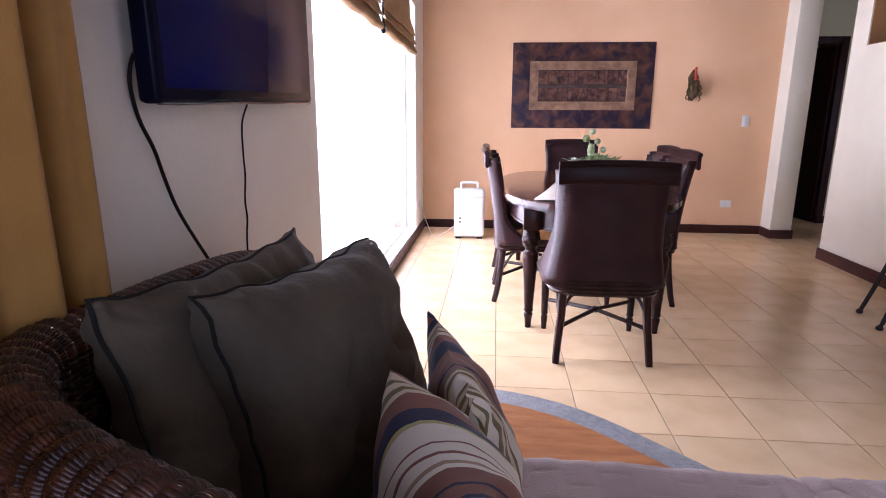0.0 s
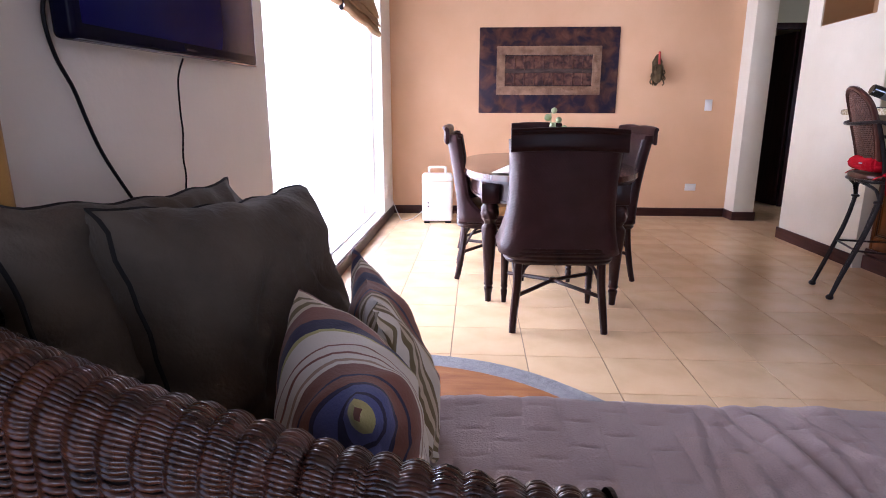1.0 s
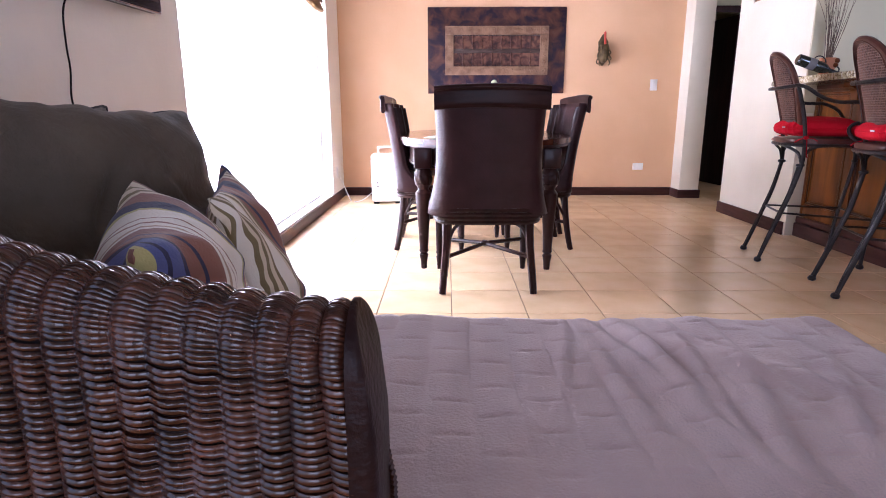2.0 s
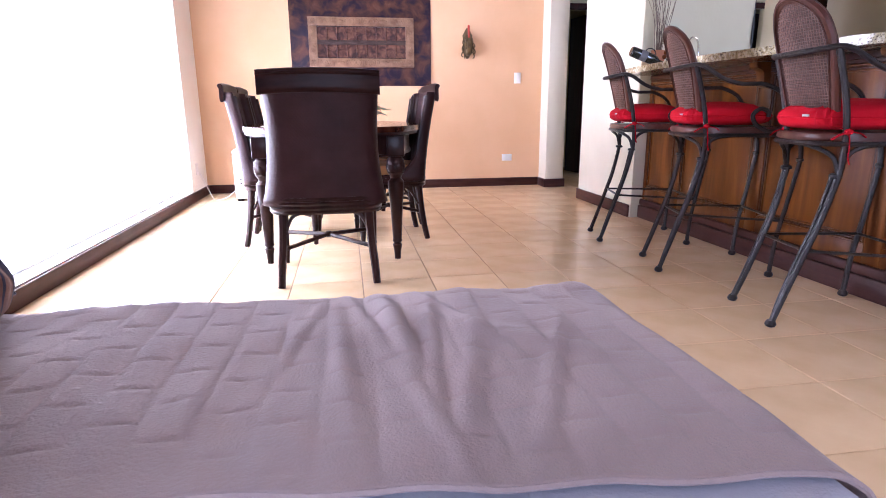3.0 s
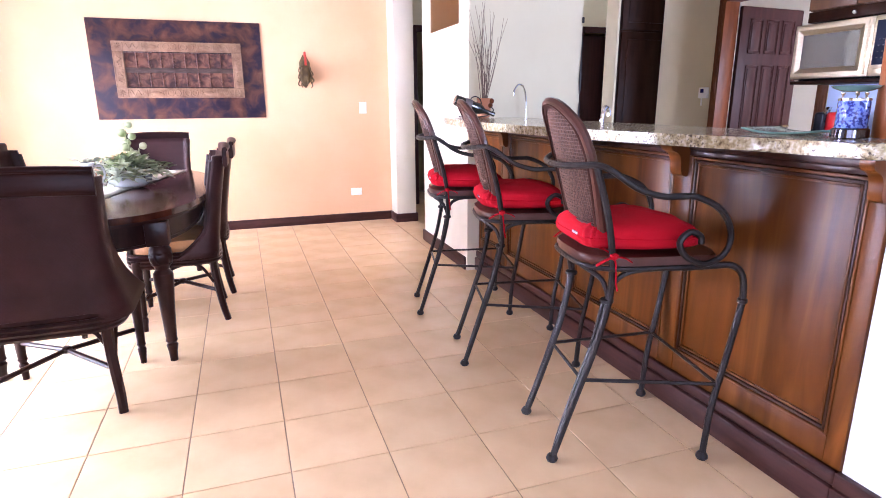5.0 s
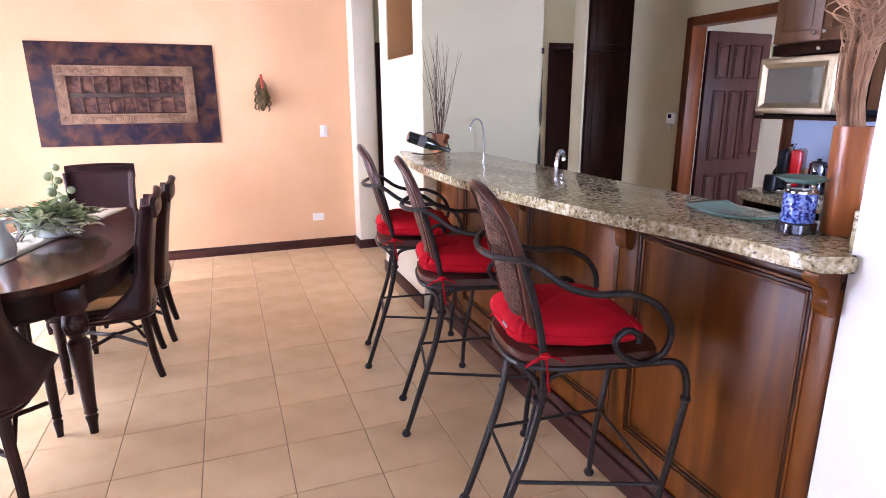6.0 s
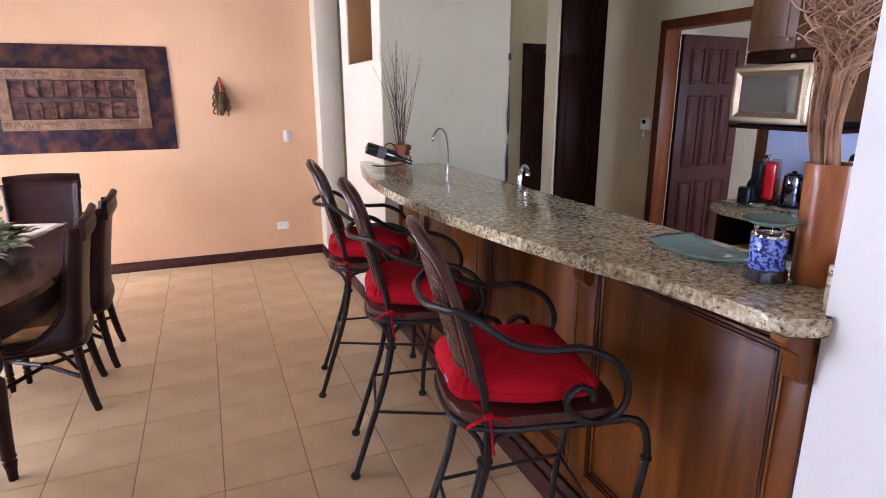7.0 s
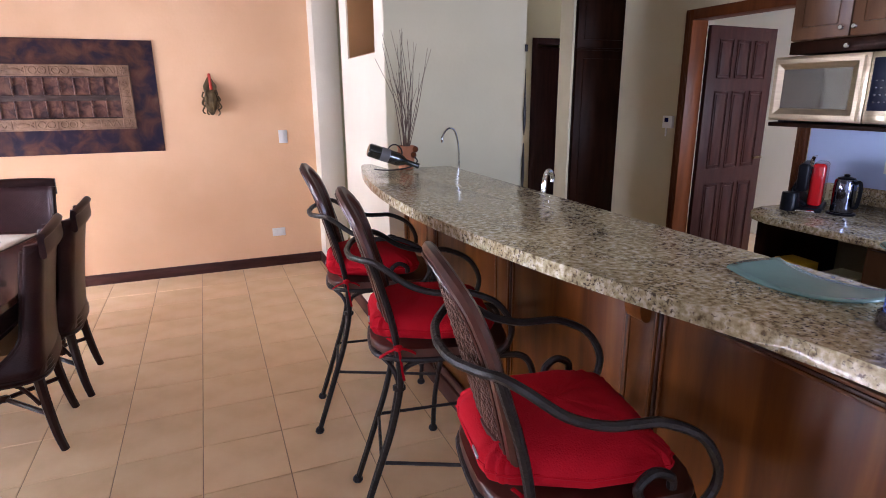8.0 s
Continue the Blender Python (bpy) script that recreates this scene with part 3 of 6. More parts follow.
# ---- dining furniture ----
def dining_chair(m, label, w=0.225, depth=0.22, top=1.0, wings=False, group="chairs round the dining table"):
    """Faces +y; origin on the floor between its feet."""
    ch = thing("dining_chair", m, label, "chair", group)
    seat_z, ring_z = 0.455, 0.40
    wb = w + 0.035
    yb = -depth + 0.01

    def plan(s, z):
        # s from -1 (one front edge) by the back (0) to 1
        k = (z - 0.40) / (top - 0.40)
        lean = -0.095 * k ** 1.3
        reach = (0.31 if w > 0.21 else 0.13) * max(0.0, 1 - (z - 0.42) / (0.34 if w > 0.21 else 0.16)) ** 1.7 if wings else 0.24 * max(0.0, 1 - (z - 0.40) / 0.14) ** 1.6
        r = 0.085 if w > 0.21 else 0.045
        half = wb - 0.024 * math.sin(math.pi * min(1, max(0, k)) ** 0.8) + (0.030 if w > 0.21 else 0.020) * max(0.0, 1 - k) ** 2
        straight, bend = half - r, r * math.pi / 2
        total = straight + bend + reach + (0.03 if w > 0.21 else 0.008)
        d = abs(s) * total
        if d < straight:
            x, y = d, -0.012 * (1 - (d / straight) ** 2)
        elif d < straight + bend:
            a = (d - straight) / r
            x, y = straight + r * math.sin(a), r * (1 - math.cos(a))
        else:
            x, y = half, r + d - straight - bend
        return Vector((math.copysign(x, s), yb + y + lean, z))

    bm = bmesh.new()
    grid(bm, lambda u, v: plan(u * 2 - 1, 0.40 + v * (top - 0.055 - 0.40)), 41, 16)
    back = part("backrest", bm, LEATHER, ch, "dark woven leather backrest shell")
    so = back.modifiers.new("thickness", "SOLIDIFY")
    so.thickness, so.offset = 0.034, 0.0
    # crest rail rolled to the rear, and edge rails
    bm = bmesh.new()
    prof = [(0.017, -0.075), (0.0185, -0.03), (0.0175, 0.006), (0.010, 0.022), (-0.006, 0.027), (-0.020, 0.024), (-0.028, 0.016), (-0.027, 0.007), (-0.0195, 0.002), (-0.0175, -0.012), (-0.0165, -0.075)]
    prof = [(p.x, p.y) for p in smooth([(a, c, 0) for a, c in prof], 3, closed=True)]
    yt = yb - 0.095

    def crest(u, v):
        q = prof[int(round(v * len(prof))) % len(prof)]
        x = (u * 2 - 1) * (wb + (0.009 if w > 0.21 else 0.004))
        thin = 1 - 0.35 * abs(u * 2 - 1) ** 5
        return Vector((x, yt + q[0] * thin - 0.014 * (1 - (u * 2 - 1) ** 2), top - 0.03 + q[1] + 0.011 * (1 - (u * 2 - 1) ** 2) - 0.004))
    rows = grid(bm, crest, 15, len(prof), wrap_v=True)
    bm.faces.new(rows[0]), bm.faces.new(rows[-1][::-1])
    part("crest_rail", bm, CREST, ch, sharp=70)
    for sx in (-1, 1):
        edge = [plan(sx * 0.999, 0.42 + t * (top - 0.50)) for t in [i / 14 for i in range(15)]]
        part("edge_rail", rod(edge, 0.0165, 8), ESPRESSO, ch)
    # seat and rattan-wrapped seat rings
    rim = []
    for i in range(40):
        a = 2 * math.pi * i / 40
        ca, sa = math.cos(a), math.sin(a)
        e = 2 / 4.5
        rim.append((math.copysign(abs(ca) ** e, ca) * (w + 0.03), 0.015 + math.copysign(abs(sa) ** e, sa) * (depth + 0.02)))
    part("seat", prism([(x * 0.95, y * 0.95) for x, y in rim], 0.425, 0.502, 0.030, 4), SEAT_TAN, ch, "tan leather seat pad")
    for i in range(4):
        k = 1.045 + 0.016 * math.sin(i * 1.1)
        part("seat_ring", rod([(x * k, y * k, 0.372 + i * 0.0205) for x, y in rim], 0.0125, 6, closed=True), ESPRESSO, ch)
    # legs
    for sx in (-1, 1):
        part("leg", rod(smooth([(sx * (w - 0.02), -depth + 0.035, 0.41), (sx * (w - 0.015), -depth + 0.022, 0.25), (sx * w, -depth, 0.09), (sx * (w + 0.006), -depth - 0.02, 0.0)], 4),
                        [0.024 - 0.006 * i / 12 for i in range(13)], 8), ESPRESSO, ch)
        part("leg", turned([(0.014, 0), (0.016, 0.03), (0.021, 0.075), (0.015, 0.085), (0.022, 0.10), (0.019, 0.11), (0.022, 0.2), (0.025, 0.32), (0.027, 0.41)], 12,
                           pose(sx * (w + 0.02 if wings else w - 0.01), depth, 0)), ESPRESSO, ch)
        part("brace", rod(smooth([(sx * (w - 0.015), -depth + 0.03, 0.24), (sx * (w - 0.06), -depth + 0.04, 0.34), (sx * (w - 0.13), -depth + 0.05, 0.365)], 5), 0.009, 6), ESPRESSO, ch)
        part("brace", rod(smooth([(sx * (w - 0.005), -depth + 0.04, 0.24), (sx * w, -depth + 0.10, 0.34), (sx * w, -depth + 0.17, 0.365)], 5), 0.009, 6), ESPRESSO, ch)
    for sx in (-1, 1):
        part("stretcher", rod([(sx * (w - 0.01), -depth + 0.02, 0.185), (0, 0, 0.21), (-sx * w, depth - 0.02, 0.185)], 0.0115, 8), ESPRESSO, ch)
    part("stretcher_knot", turned([(0.012, -0.016), (0.022, -0.008), (0.022, 0.008), (0.012, 0.016)], 10, pose(0, 0, 0.21)), ESPRESSO, ch)
    return ch


dining_chair(pose(0.885, 3.37, 0, 0, 0, 0.8), "large dark woven-leather dining chair with deep wings at the table's head", w=0.228, depth=0.24, top=1.035, wings=True)
first = dining_chair(pose(1.275, 4.285, 0, 0, 0, 94), "dark woven-leather dining chair with tan seat beside the table", w=0.20, depth=0.21, top=1.02, wings=True)
copy_thing(first, pose(1.31, 4.80, 0, 0, 0, 92))
copy_thing(first, pose(0.565, 4.285, 0, 0, 0, -90))
copy_thing(first, pose(0.56, 4.80, 0, 0, 0, -89))
copy_thing(first, pose(1.035, 5.66, 0, 0, 0, 181))


def oval(cx, cy, a, b, n=2.7, k=72):
    out = []
    for i in range(k):
        t = 2 * math.pi * i / k
        c, s = math.cos(t), math.sin(t)
        out.append((cx + math.copysign(abs(c) ** (2 / n), c) * a, cy + math.copysign(abs(s) ** (2 / n), s) * b))
    return out


def dining_table():
    t = thing("dining_table", pose(0.92, 4.43, 0), "polished dark wooden oval dining table with turned legs", "table")
    part("tabletop", prism(oval(0, 0, 0.56, 1.04), 0.735, 0.765, 0.011, 3), TABLE_WOOD, t)
    part("edge_moulding", prism(oval(0, 0, 0.545, 1.025), 0.716, 0.735, 0.006, 2), ESPRESSO, t)
    part("apron", prism(oval(0, 0, 0.495, 0.97), 0.605, 0.716, 0.004, 1), ESPRESSO, t)
    part("apron_bead", prism(oval(0, 0, 0.502, 0.977), 0.600, 0.614, 0.005, 2), ESPRESSO, t)
    prof = [(0.018, 0), (0.021, 0.05), (0.028, 0.085), (0.020, 0.095), (0.029, 0.108), (0.026, 0.12), (0.030, 0.2), (0.038, 0.33), (0.046, 0.42), (0.046, 0.455), (0.030, 0.475),
            (0.036, 0.49), (0.048, 0.505), (0.036, 0.52), (0.034, 0.53), (0.050, 0.555), (0.050, 0.575), (0.034, 0.60), (0.036, 0.61), (0.046, 0.62)]
    for x, y in ((-0.38, -0.81), (0.35, -0.835), (-0.38, 0.83), (0.37, 0.83)):
        leg = part("leg", turned(prof, 20, pose(x, y, 0)), ESPRESSO, t)
        bm = bmesh.new()
        rows = grid(bm, lambda u, v: Vector((x + (0.030 + 0.022 * math.sin(math.pi * v) + 0.004 * math.sin(8 * 2 * math.pi * u + v * 7)) * math.cos(2 * math.pi * u),
                                             y + (0.030 + 0.022 * math.sin(math.pi * v) + 0.004 * math.sin(8 * 2 * math.pi * u + v * 7)) * math.sin(2 * math.pi * u), 0.485 + 0.11 * v)), 40, 9, wrap_u=True)
        bm.faces.new([r[0] for r in rows]), bm.faces.new([r[-1] for r in rows][::-1])
        part("carved_bulb", bm, ESPRESSO, leg)
        part("block", one_box((x - 0.05, y - 0.05, 0.598), (x + 0.05, y + 0.05, 0.714), 0.006), ESPRESSO, t)
    return t


dining_table()
bm = bmesh.new()
grid(bm, lambda u, v: Vector((0.70 + v * 0.42 + (u - 0.5) * 0.31 + 0.005 * math.sin(v * 9), 3.57 + v * 1.76 - (u - 0.5) * 0.07, 0.7685 + 0.0015 * math.sin(u * 7 + v * 12))), 6, 24)
ob = part("table_runner", bm, RUNNER)
so = ob.modifiers.new("thickness", "SOLIDIFY")
so.thickness, so.offset = 0.003, 1.0
tagged(ob, "cream woven runner laid along the dining table", "table runner")


def leafy_centrepiece(x, y):
    t = thing("table_plant", pose(x, y, 0.772) @ Matrix.Scale(1.22, 4), "grey-green succulent and eucalyptus arrangement on the table runner", "plant")
    part("dish", turned([(0.03, 0), (0.075, 0.006), (0.095, 0.025), (0.10, 0.05), (0.092, 0.05), (0.08, 0.025), (0.045, 0.012), (0.01, 0.01)], 24), PALE_CERAMIC, t, "pale glazed dish under the leaves")
    rnd = random.Random(4)

    def leaf(bm, base, way, length, width):
        way = Vector(way).normalized()
        side = way.cross(Vector((0, 0, 1)) if abs(way.z) < 0.9 else Vector((1, 0, 0))).normalized()
        up = side.cross(way)
        rows = []
        for i in range(6):
            k = i / 5
            c = Vector(base) + way * length * k + up * length * (0.10 * k - 0.24 * k * k)
            hw = width * math.sin(math.pi * (0.10 + 0.88 * k)) * 0.5
            rows.append([bm.verts.new(c - side * hw + up * hw * 0.4), bm.verts.new(c), bm.verts.new(c + side * hw + up * hw * 0.4)])
        for a, b in zip(rows, rows[1:]):
            for j in range(2):
                bm.faces.new((a[j], a[j + 1], b[j + 1], b[j]))

    def rosette(spot, n, length, width, mat_):
        bm = bmesh.new()
        for k in range(n):
            a = k * 2.4 + rnd.uniform(-0.3, 0.3)
            e = -0.25 + 1.35 * (k / n) ** 0.8 + rnd.uniform(-0.12, 0.12)
            way = Vector((math.cos(a) * math.cos(e), math.sin(a) * math.cos(e), math.sin(e)))
            leaf(bm, Vector(spot) + way * 0.008, way, length * rnd.uniform(0.75, 1.2) * (1 - 0.35 * k / n), width * rnd.uniform(0.85, 1.15))
        part("leaf_rosette", bm, mat_, t)

    def sprig(root, tip, n, size, mat_):
        root, tip = Vector(root), Vector(tip)
        mid = root.lerp(tip, 0.5) + Vector((0, 0, 0.03))
        line = smooth([root, mid, tip], 6)
        stem = part("sprig", rod(line, 0.0022, 5), TWIG, t)
        bm = bmesh.new()
        for k in range(n):
            p = line[min(len(line) - 1, 1 + int(k / n * (len(line) - 1)))]
            a = k * 2.6 + rnd.uniform(-0.4, 0.4)
            leaf(bm, p, Vector((math.cos(a), math.sin(a), rnd.uniform(0.0, 0.7))) + (tip - root) * 2, size * rnd.uniform(0.8, 1.25), size * 0.5)
        part("foliage", bm, mat_, stem)
    for i in range(17):
        a, s = i * 2.4, 0.20 * math.sqrt((i + 0.5) / 17)
        spot = (math.cos(a) * s * 0.62, math.sin(a) * s * 1.1, 0.055 + 0.075 * (1 - s / 0.2) + rnd.uniform(-0.012, 0.02))
        rosette(spot, 17, 0.085, 0.030, LEAF if i % 3 else LEAF_PALE)
    for i in range(14):
        a = i / 14 * 6.283 + rnd.uniform(-0.2, 0.2)
        sprig((math.cos(a) * 0.05, math.sin(a) * 0.08, 0.07), (math.cos(a) * rnd.uniform(0.13, 0.19), math.sin(a) * rnd.uniform(0.22, 0.34), rnd.uniform(0.03, 0.13)), 13, 0.055, LEAF if i % 2 else LEAF_PALE)
    # tall stems with round pale buds
    for dx, dy, h, n in ((-0.03, 0.21, 0.275, 4), (-0.01, 0.14, 0.22, 3), (0.03, 0.17, 0.17, 3)):
        line = smooth([(dx * 0.4, dy * 0.55, 0.05), (dx * 0.8, dy * 0.85, h * 0.55), (dx, dy, h)], 6)
        stem = part("stem", rod(line, 0.0034, 5), LEAF, t)
        for k in range(n):
            p = line[len(line) - 1 - int(k / n * 9)]
            a = k * 2.5
            r = 0.024 - 0.0012 * k if k % 2 else 0.019
            bm = bmesh.new()
            bmesh.ops.create_icosphere(bm, subdivisions=2, radius=r, matrix=Matrix.Translation(p + Vector((math.cos(a) * 0.020, math.sin(a) * 0.020, 0.004 if k else 0.012))))
            part("bud", bm, LEAF, stem, sharp=80)


leafy_centrepiece(1.04, 4.46)


def glass_bird(x, y):
    """A small clear vessel with a swelling body, a neck and a turned-out lip."""
    t = thing("glass_vessel", pose(x, y, 0.772, 0, 0, 25), "pale blue glazed vessel on the table runner", "vessel")
    part("body", turned([(0.03, 0), (0.042, 0.004), (0.052, 0.04), (0.048, 0.085), (0.030, 0.12), (0.024, 0.15), (0.034, 0.185), (0.030, 0.185), (0.020, 0.152), (0.024, 0.12)], 24), PALE_CERAMIC, t)
    part("handle", rod(smooth([(0.024, 0, 0.165), (0.06, 0, 0.165), (0.072, 0, 0.12), (0.05, 0, 0.07)], 5), 0.006, 8), PALE_CERAMIC, t)


glass_bird(0.93, 4.02)


# ---- the bar ----
def counter_front(y):
    s = (4.82 - y) / (4.82 - 1.76)
    return 3.136 + s * 0.145 - 0.24 * 4 * s * (1 - s)


def bar():
    b = thing("bar", pose(0, 0, 0), "mahogany panelled breakfast bar with corbels and dark plinth", "bar")
    end = 1.692
    part("carcass", one_box((BAR_X + 0.03, end, 0.0), (3.4195, 4.545, 1.093), 0), MAHOGANY_DARK, b)
    stops = [4.545, 4.10, 3.285, 2.475, end]
    low, high = 0.240, 1.040
    for i, (a, c) in enumerate(zip(stops, stops[1:])):
        lo, hi = c + (0.056 if c < 1.8 else 0.046), a - (0.03 if i == 0 else 0.046)
        # flat field behind three fine beads on each side
        field = part("panel", one_box((BAR_X + 0.013, lo, low), (BAR_X + 0.032, hi, high), 0.002), MAHOGANY, b)
        for k in range(3):
            o = k * 0.0125
            w_, d = 0.0095, BAR_X - 0.003 + 0.004 * k
            for p, q in (((lo + o, low + o), (lo + o + w_, high - o)), ((hi - o - w_, low + o), (hi - o, high - o)),
                         ((lo + o + w_, low + o), (hi - o - w_, low + o + w_)), ((lo + o + w_, high - o - w_), (hi - o - w_, high - o))):
                part("moulding", one_box((d, p[0], p[1]), (BAR_X + 0.0135, q[0], q[1]), 0.003), MAHOGANY_DARK if k == 1 else MAHOGANY, field)
    for i, y in enumerate(stops):
        y0, y1 = (y - 0.029, y) if i == 0 else (y - 0.0005, y + 0.0555) if i == 4 else (y - 0.0455, y + 0.0455)
        part("stile", one_box((BAR_X, y0, 0.15), (BAR_X + 0.031, y1, 1.042), 0.003), MAHOGANY, b)
    for a, c in zip(stops, stops[1:]):
        part("bottom_rail", one_box((BAR_X + 0.001, c + 0.056 if c < 1.8 else c + 0.046, 0.15), (BAR_X + 0.031, a - 0.046 if a < 4.5 else a - 0.03, low - 0.0005), 0.003), MAHOGANY, b)
    # stepped rail under the worktop
    part("top_rail", one_box((BAR_X + 0.001, end, 1.0425), (BAR_X + 0.029, 4.545, 1.062), 0.004), MAHOGANY_DARK, b)
    part("top_rail", one_box((BAR_X - 0.006, end, 1.0625), (BAR_X + 0.029, 4.545, 1.093), 0.005), MAHOGANY_DARK, b)
    part("plinth", one_box((PLINTH_X, 1.694, 0), (BAR_X + 0.0005, 4.565, 0.100), 0.006), SKIRT, b)
    part("plinth_cap", one_box((PLINTH_X + 0.010, 1.694, 0.1005), (BAR_X + 0.0005, 4.565, 0.150), 0.012, seg=3), SKIRT, b)
    # corbels
    side = [(0, 0), (0, -0.095), (0.020, -0.105), (0.040, -0.098), (0.052, -0.080), (0.054, -0.058), (0.066, -0.040), (0.088, -0.030), (0.112, -0.024), (0.125, -0.012), (0.125, 0)]
    side = [(p.x, p.y) for p in smooth([(d, z, 0) for d, z in side], 3)]

    def corbel(m, width, reach, drop, label):
        bm = bmesh.new()
        near = [bm.verts.new(m @ Vector((-d * reach, -width / 2, z * drop))) for d, z in side]
        far = [bm.verts.new(m @ Vector((-d * reach, width / 2, z * drop))) for d, z in side]
        bm.faces.new(near), bm.faces.new(far[::-1])
        for i in range(len(side)):
            k = (i + 1) % len(side)
            bm.faces.new((near[i], near[k], far[k], far[i]))
        part("corbel", bm, MAHOGANY, b, label)
    for y in stops[1:4]:
        corbel(pose(BAR_X - 0.0002, y, 1.0930), 0.064, 0.72, 1.25, "curved wooden corbel")
    corbel(pose(BAR_X - 0.0002, end + 0.0225, 1.0930), 0.040, 0.66, 1.12, "small curved end corbel")


bar()
front = [(counter_front(y), y) for y in [4.82 - i * (4.82 - 1.98) / 38 for i in range(39)]]
outline = front + [(3.206, 1.90), (3.214, 1.82), (3.217, 1.765), (3.218, 1.727), (3.222, 1.712), (3.235, 1.702), (3.270, 1.683), (3.298, 1.668), (3.310, 1.664), (3.3215, 1.668), (3.3215, 1.6905), (3.62, 1.6905), (3.62, 4.535), (3.21, 4.535), (3.21, 4.83), (3.17, 4.835), (3.145, 4.83)]
ct = part("bar_worktop", prism(outline, 1.094, 1.135, 0.014, 4), GRANITE)
tagged(ct, "polished speckled beige granite bar top with bowed front", "worktop")
tagged(part("worktop_upstand", one_box((3.345, 1.6905, 1.135), (3.62, 1.714, 1.235), 0.004), GRANITE), "short granite upstand against the white wall end", "upstand")


# ---- bar stools ----
def bar_stool(m, label):
    """Faces +y; the rear feet stand on its x axis."""
    s = thing("bar_stool", m, label, "stool", "stools along the bar")

    def yb(z, x=0.172):
        # leaning back, bowed to the rear in plan
        return 0.038 - 0.285 * (z - 1.243) - 0.036 * (1 - (x / 0.172) ** 2)
    seat = [(-0.09, 0.082), (0.09, 0.082), (0.165, 0.115), (0.206, 0.20), (0.214, 0.32), (0.218, 0.46), (0.20, 0.525), (0.10, 0.545), (-0.10, 0.545), (-0.20, 0.525), (-0.218, 0.46), (-0.214, 0.32),
            (-0.206, 0.20), (-0.165, 0.115)]
    rim = [(p.x, p.y) for p in smooth([(x, y, 0) for x, y in seat], 3, closed=True)]
    part("seat", prism(rim, 0.728, 0.757, 0.010, 3), STOOL_WOOD, s, "brown wooden seat plate")
    part("seat_hoop", rod([(x * 1.0, 0.31 + (y - 0.31) * 1.0, 0.7185) for x, y in rim], 0.0095, 8, closed=True), IRON, s)
    # boxy tied cushion, pinched between the back posts
    bm = bmesh.new()

    def puff(u, v):
        a = u * 2 * math.pi
        c, q = math.cos(a), math.sin(a)
        x, y = math.copysign(abs(c) ** 0.30, c), math.copysign(abs(q) ** 0.30, q) * 0.207
        ph = v * math.pi
        k = math.sin(ph) ** 0.34
        up = -math.cos(ph)
        z = 0.046 * math.copysign(abs(up) ** 0.75, up)
        yy = 0.287 + y * k
        f = min(1.0, max(0.0, (yy - 0.13) / 0.17))
        half = 0.166 + 0.042 * f * f * (3 - 2 * f)
        dome = max(0.0, 1 - (x * k) ** 2) * max(0.0, 1 - (y * k / 0.207) ** 2)
        p = Vector((x * half * k, yy, 0.812 + z + (0.026 * dome - 0.012 * max(0.0, yy - 0.36) / 0.13 if z > 0 else 0.0)))
        wr = math.sin(a * 19 + 3 * v + 5 * noise.noise(Vector((c * 3, q * 3, 1.0)))) * max(0, math.sin(ph)) ** 3
        if z > 0:
            p.z += 0.007 * noise.noise(p * 9) + 0.006 * noise.noise(p * 24) - 0.007 * abs(noise.noise(Vector((p.x * 30, p.y * 9, 2.0)))) + wr * 0.004
        p.x *= 1 + wr * 0.014
        p.y += wr * 0.003 * (1 if q > 0 else -1)
        return p
    grid(bm, puff, 108, 27, wrap_u=True)
    cu = part("cushion", bm, RED, s, "red cotton tie-on cushion", 80)
    part("piping", rod([puff(i / 72, 0.50) for i in range(72)], 0.0040, 5, closed=True), RED, cu)
    part("mark", one_box((0.060, 0.0755, 0.816), (0.100, 0.0790, 0.824), 0), PALE_CERAMIC, cu, "small white maker's mark shown as a bar")
    for sx in (-1, 1):
        tie = [(sx * 0.160, 0.135, 0.780), (sx * 0.186, 0.150, 0.776), (sx * 0.203, 0.168, 0.755), (sx * 0.206, 0.175, 0.71), (sx * 0.200, 0.180, 0.668), (sx * 0.207, 0.184, 0.645)]
        part("tie", rod(smooth(tie, 4), 0.0056, 5, flat=0.35), RED, cu)
        part("tie", rod(smooth([(sx * 0.203, 0.165, 0.762), (sx * 0.212, 0.130, 0.752), (sx * 0.206, 0.106, 0.735)], 4), 0.008, 5, flat=0.35), RED, cu)
        part("tie", rod(smooth([(sx * 0.203, 0.165, 0.762), (sx * 0.216, 0.198, 0.758), (sx * 0.214, 0.222, 0.744)], 4), 0.008, 5, flat=0.35), RED, cu)
        part("tie_knot", turned([(0.004, -0.012), (0.014, -0.006), (0.015, 0.006), (0.004, 0.012)], 8, pose(sx * 0.203, 0.166, 0.762)), RED, cu)
    # arched back with cane
    arch = [(-0.146, 0.835), (-0.158, 0.92), (-0.167, 1.00), (-0.170, 1.08), (-0.150, 1.165), (-0.085, 1.225), (0, 1.243)]
    pts = [(x, yb(z, x), z) for x, z in arch] + [(-x, yb(z, x), z) for x, z in arch[-2::-1]]
    curve = smooth(pts, 5)
    frame_ = part("back_frame", rod(curve, 0.0195, 8, flat=0.8), STOOL_WOOD, s)
    part("bead", rod([p + Vector((-0.010 * (1 if p.x > 0 else -1), -0.0165, -0.004)) for p in curve[1:-1]], 0.0035, 5), STOOL_WOOD, frame_)
    part("back_rail", rod([(x * 0.0146, yb(0.842, x * 0.0146), 0.842) for x in range(-10, 11, 2)], 0.014, 8), STOOL_WOOD, s)
    n = len(curve) // 2
    left = curve[:n + 1]

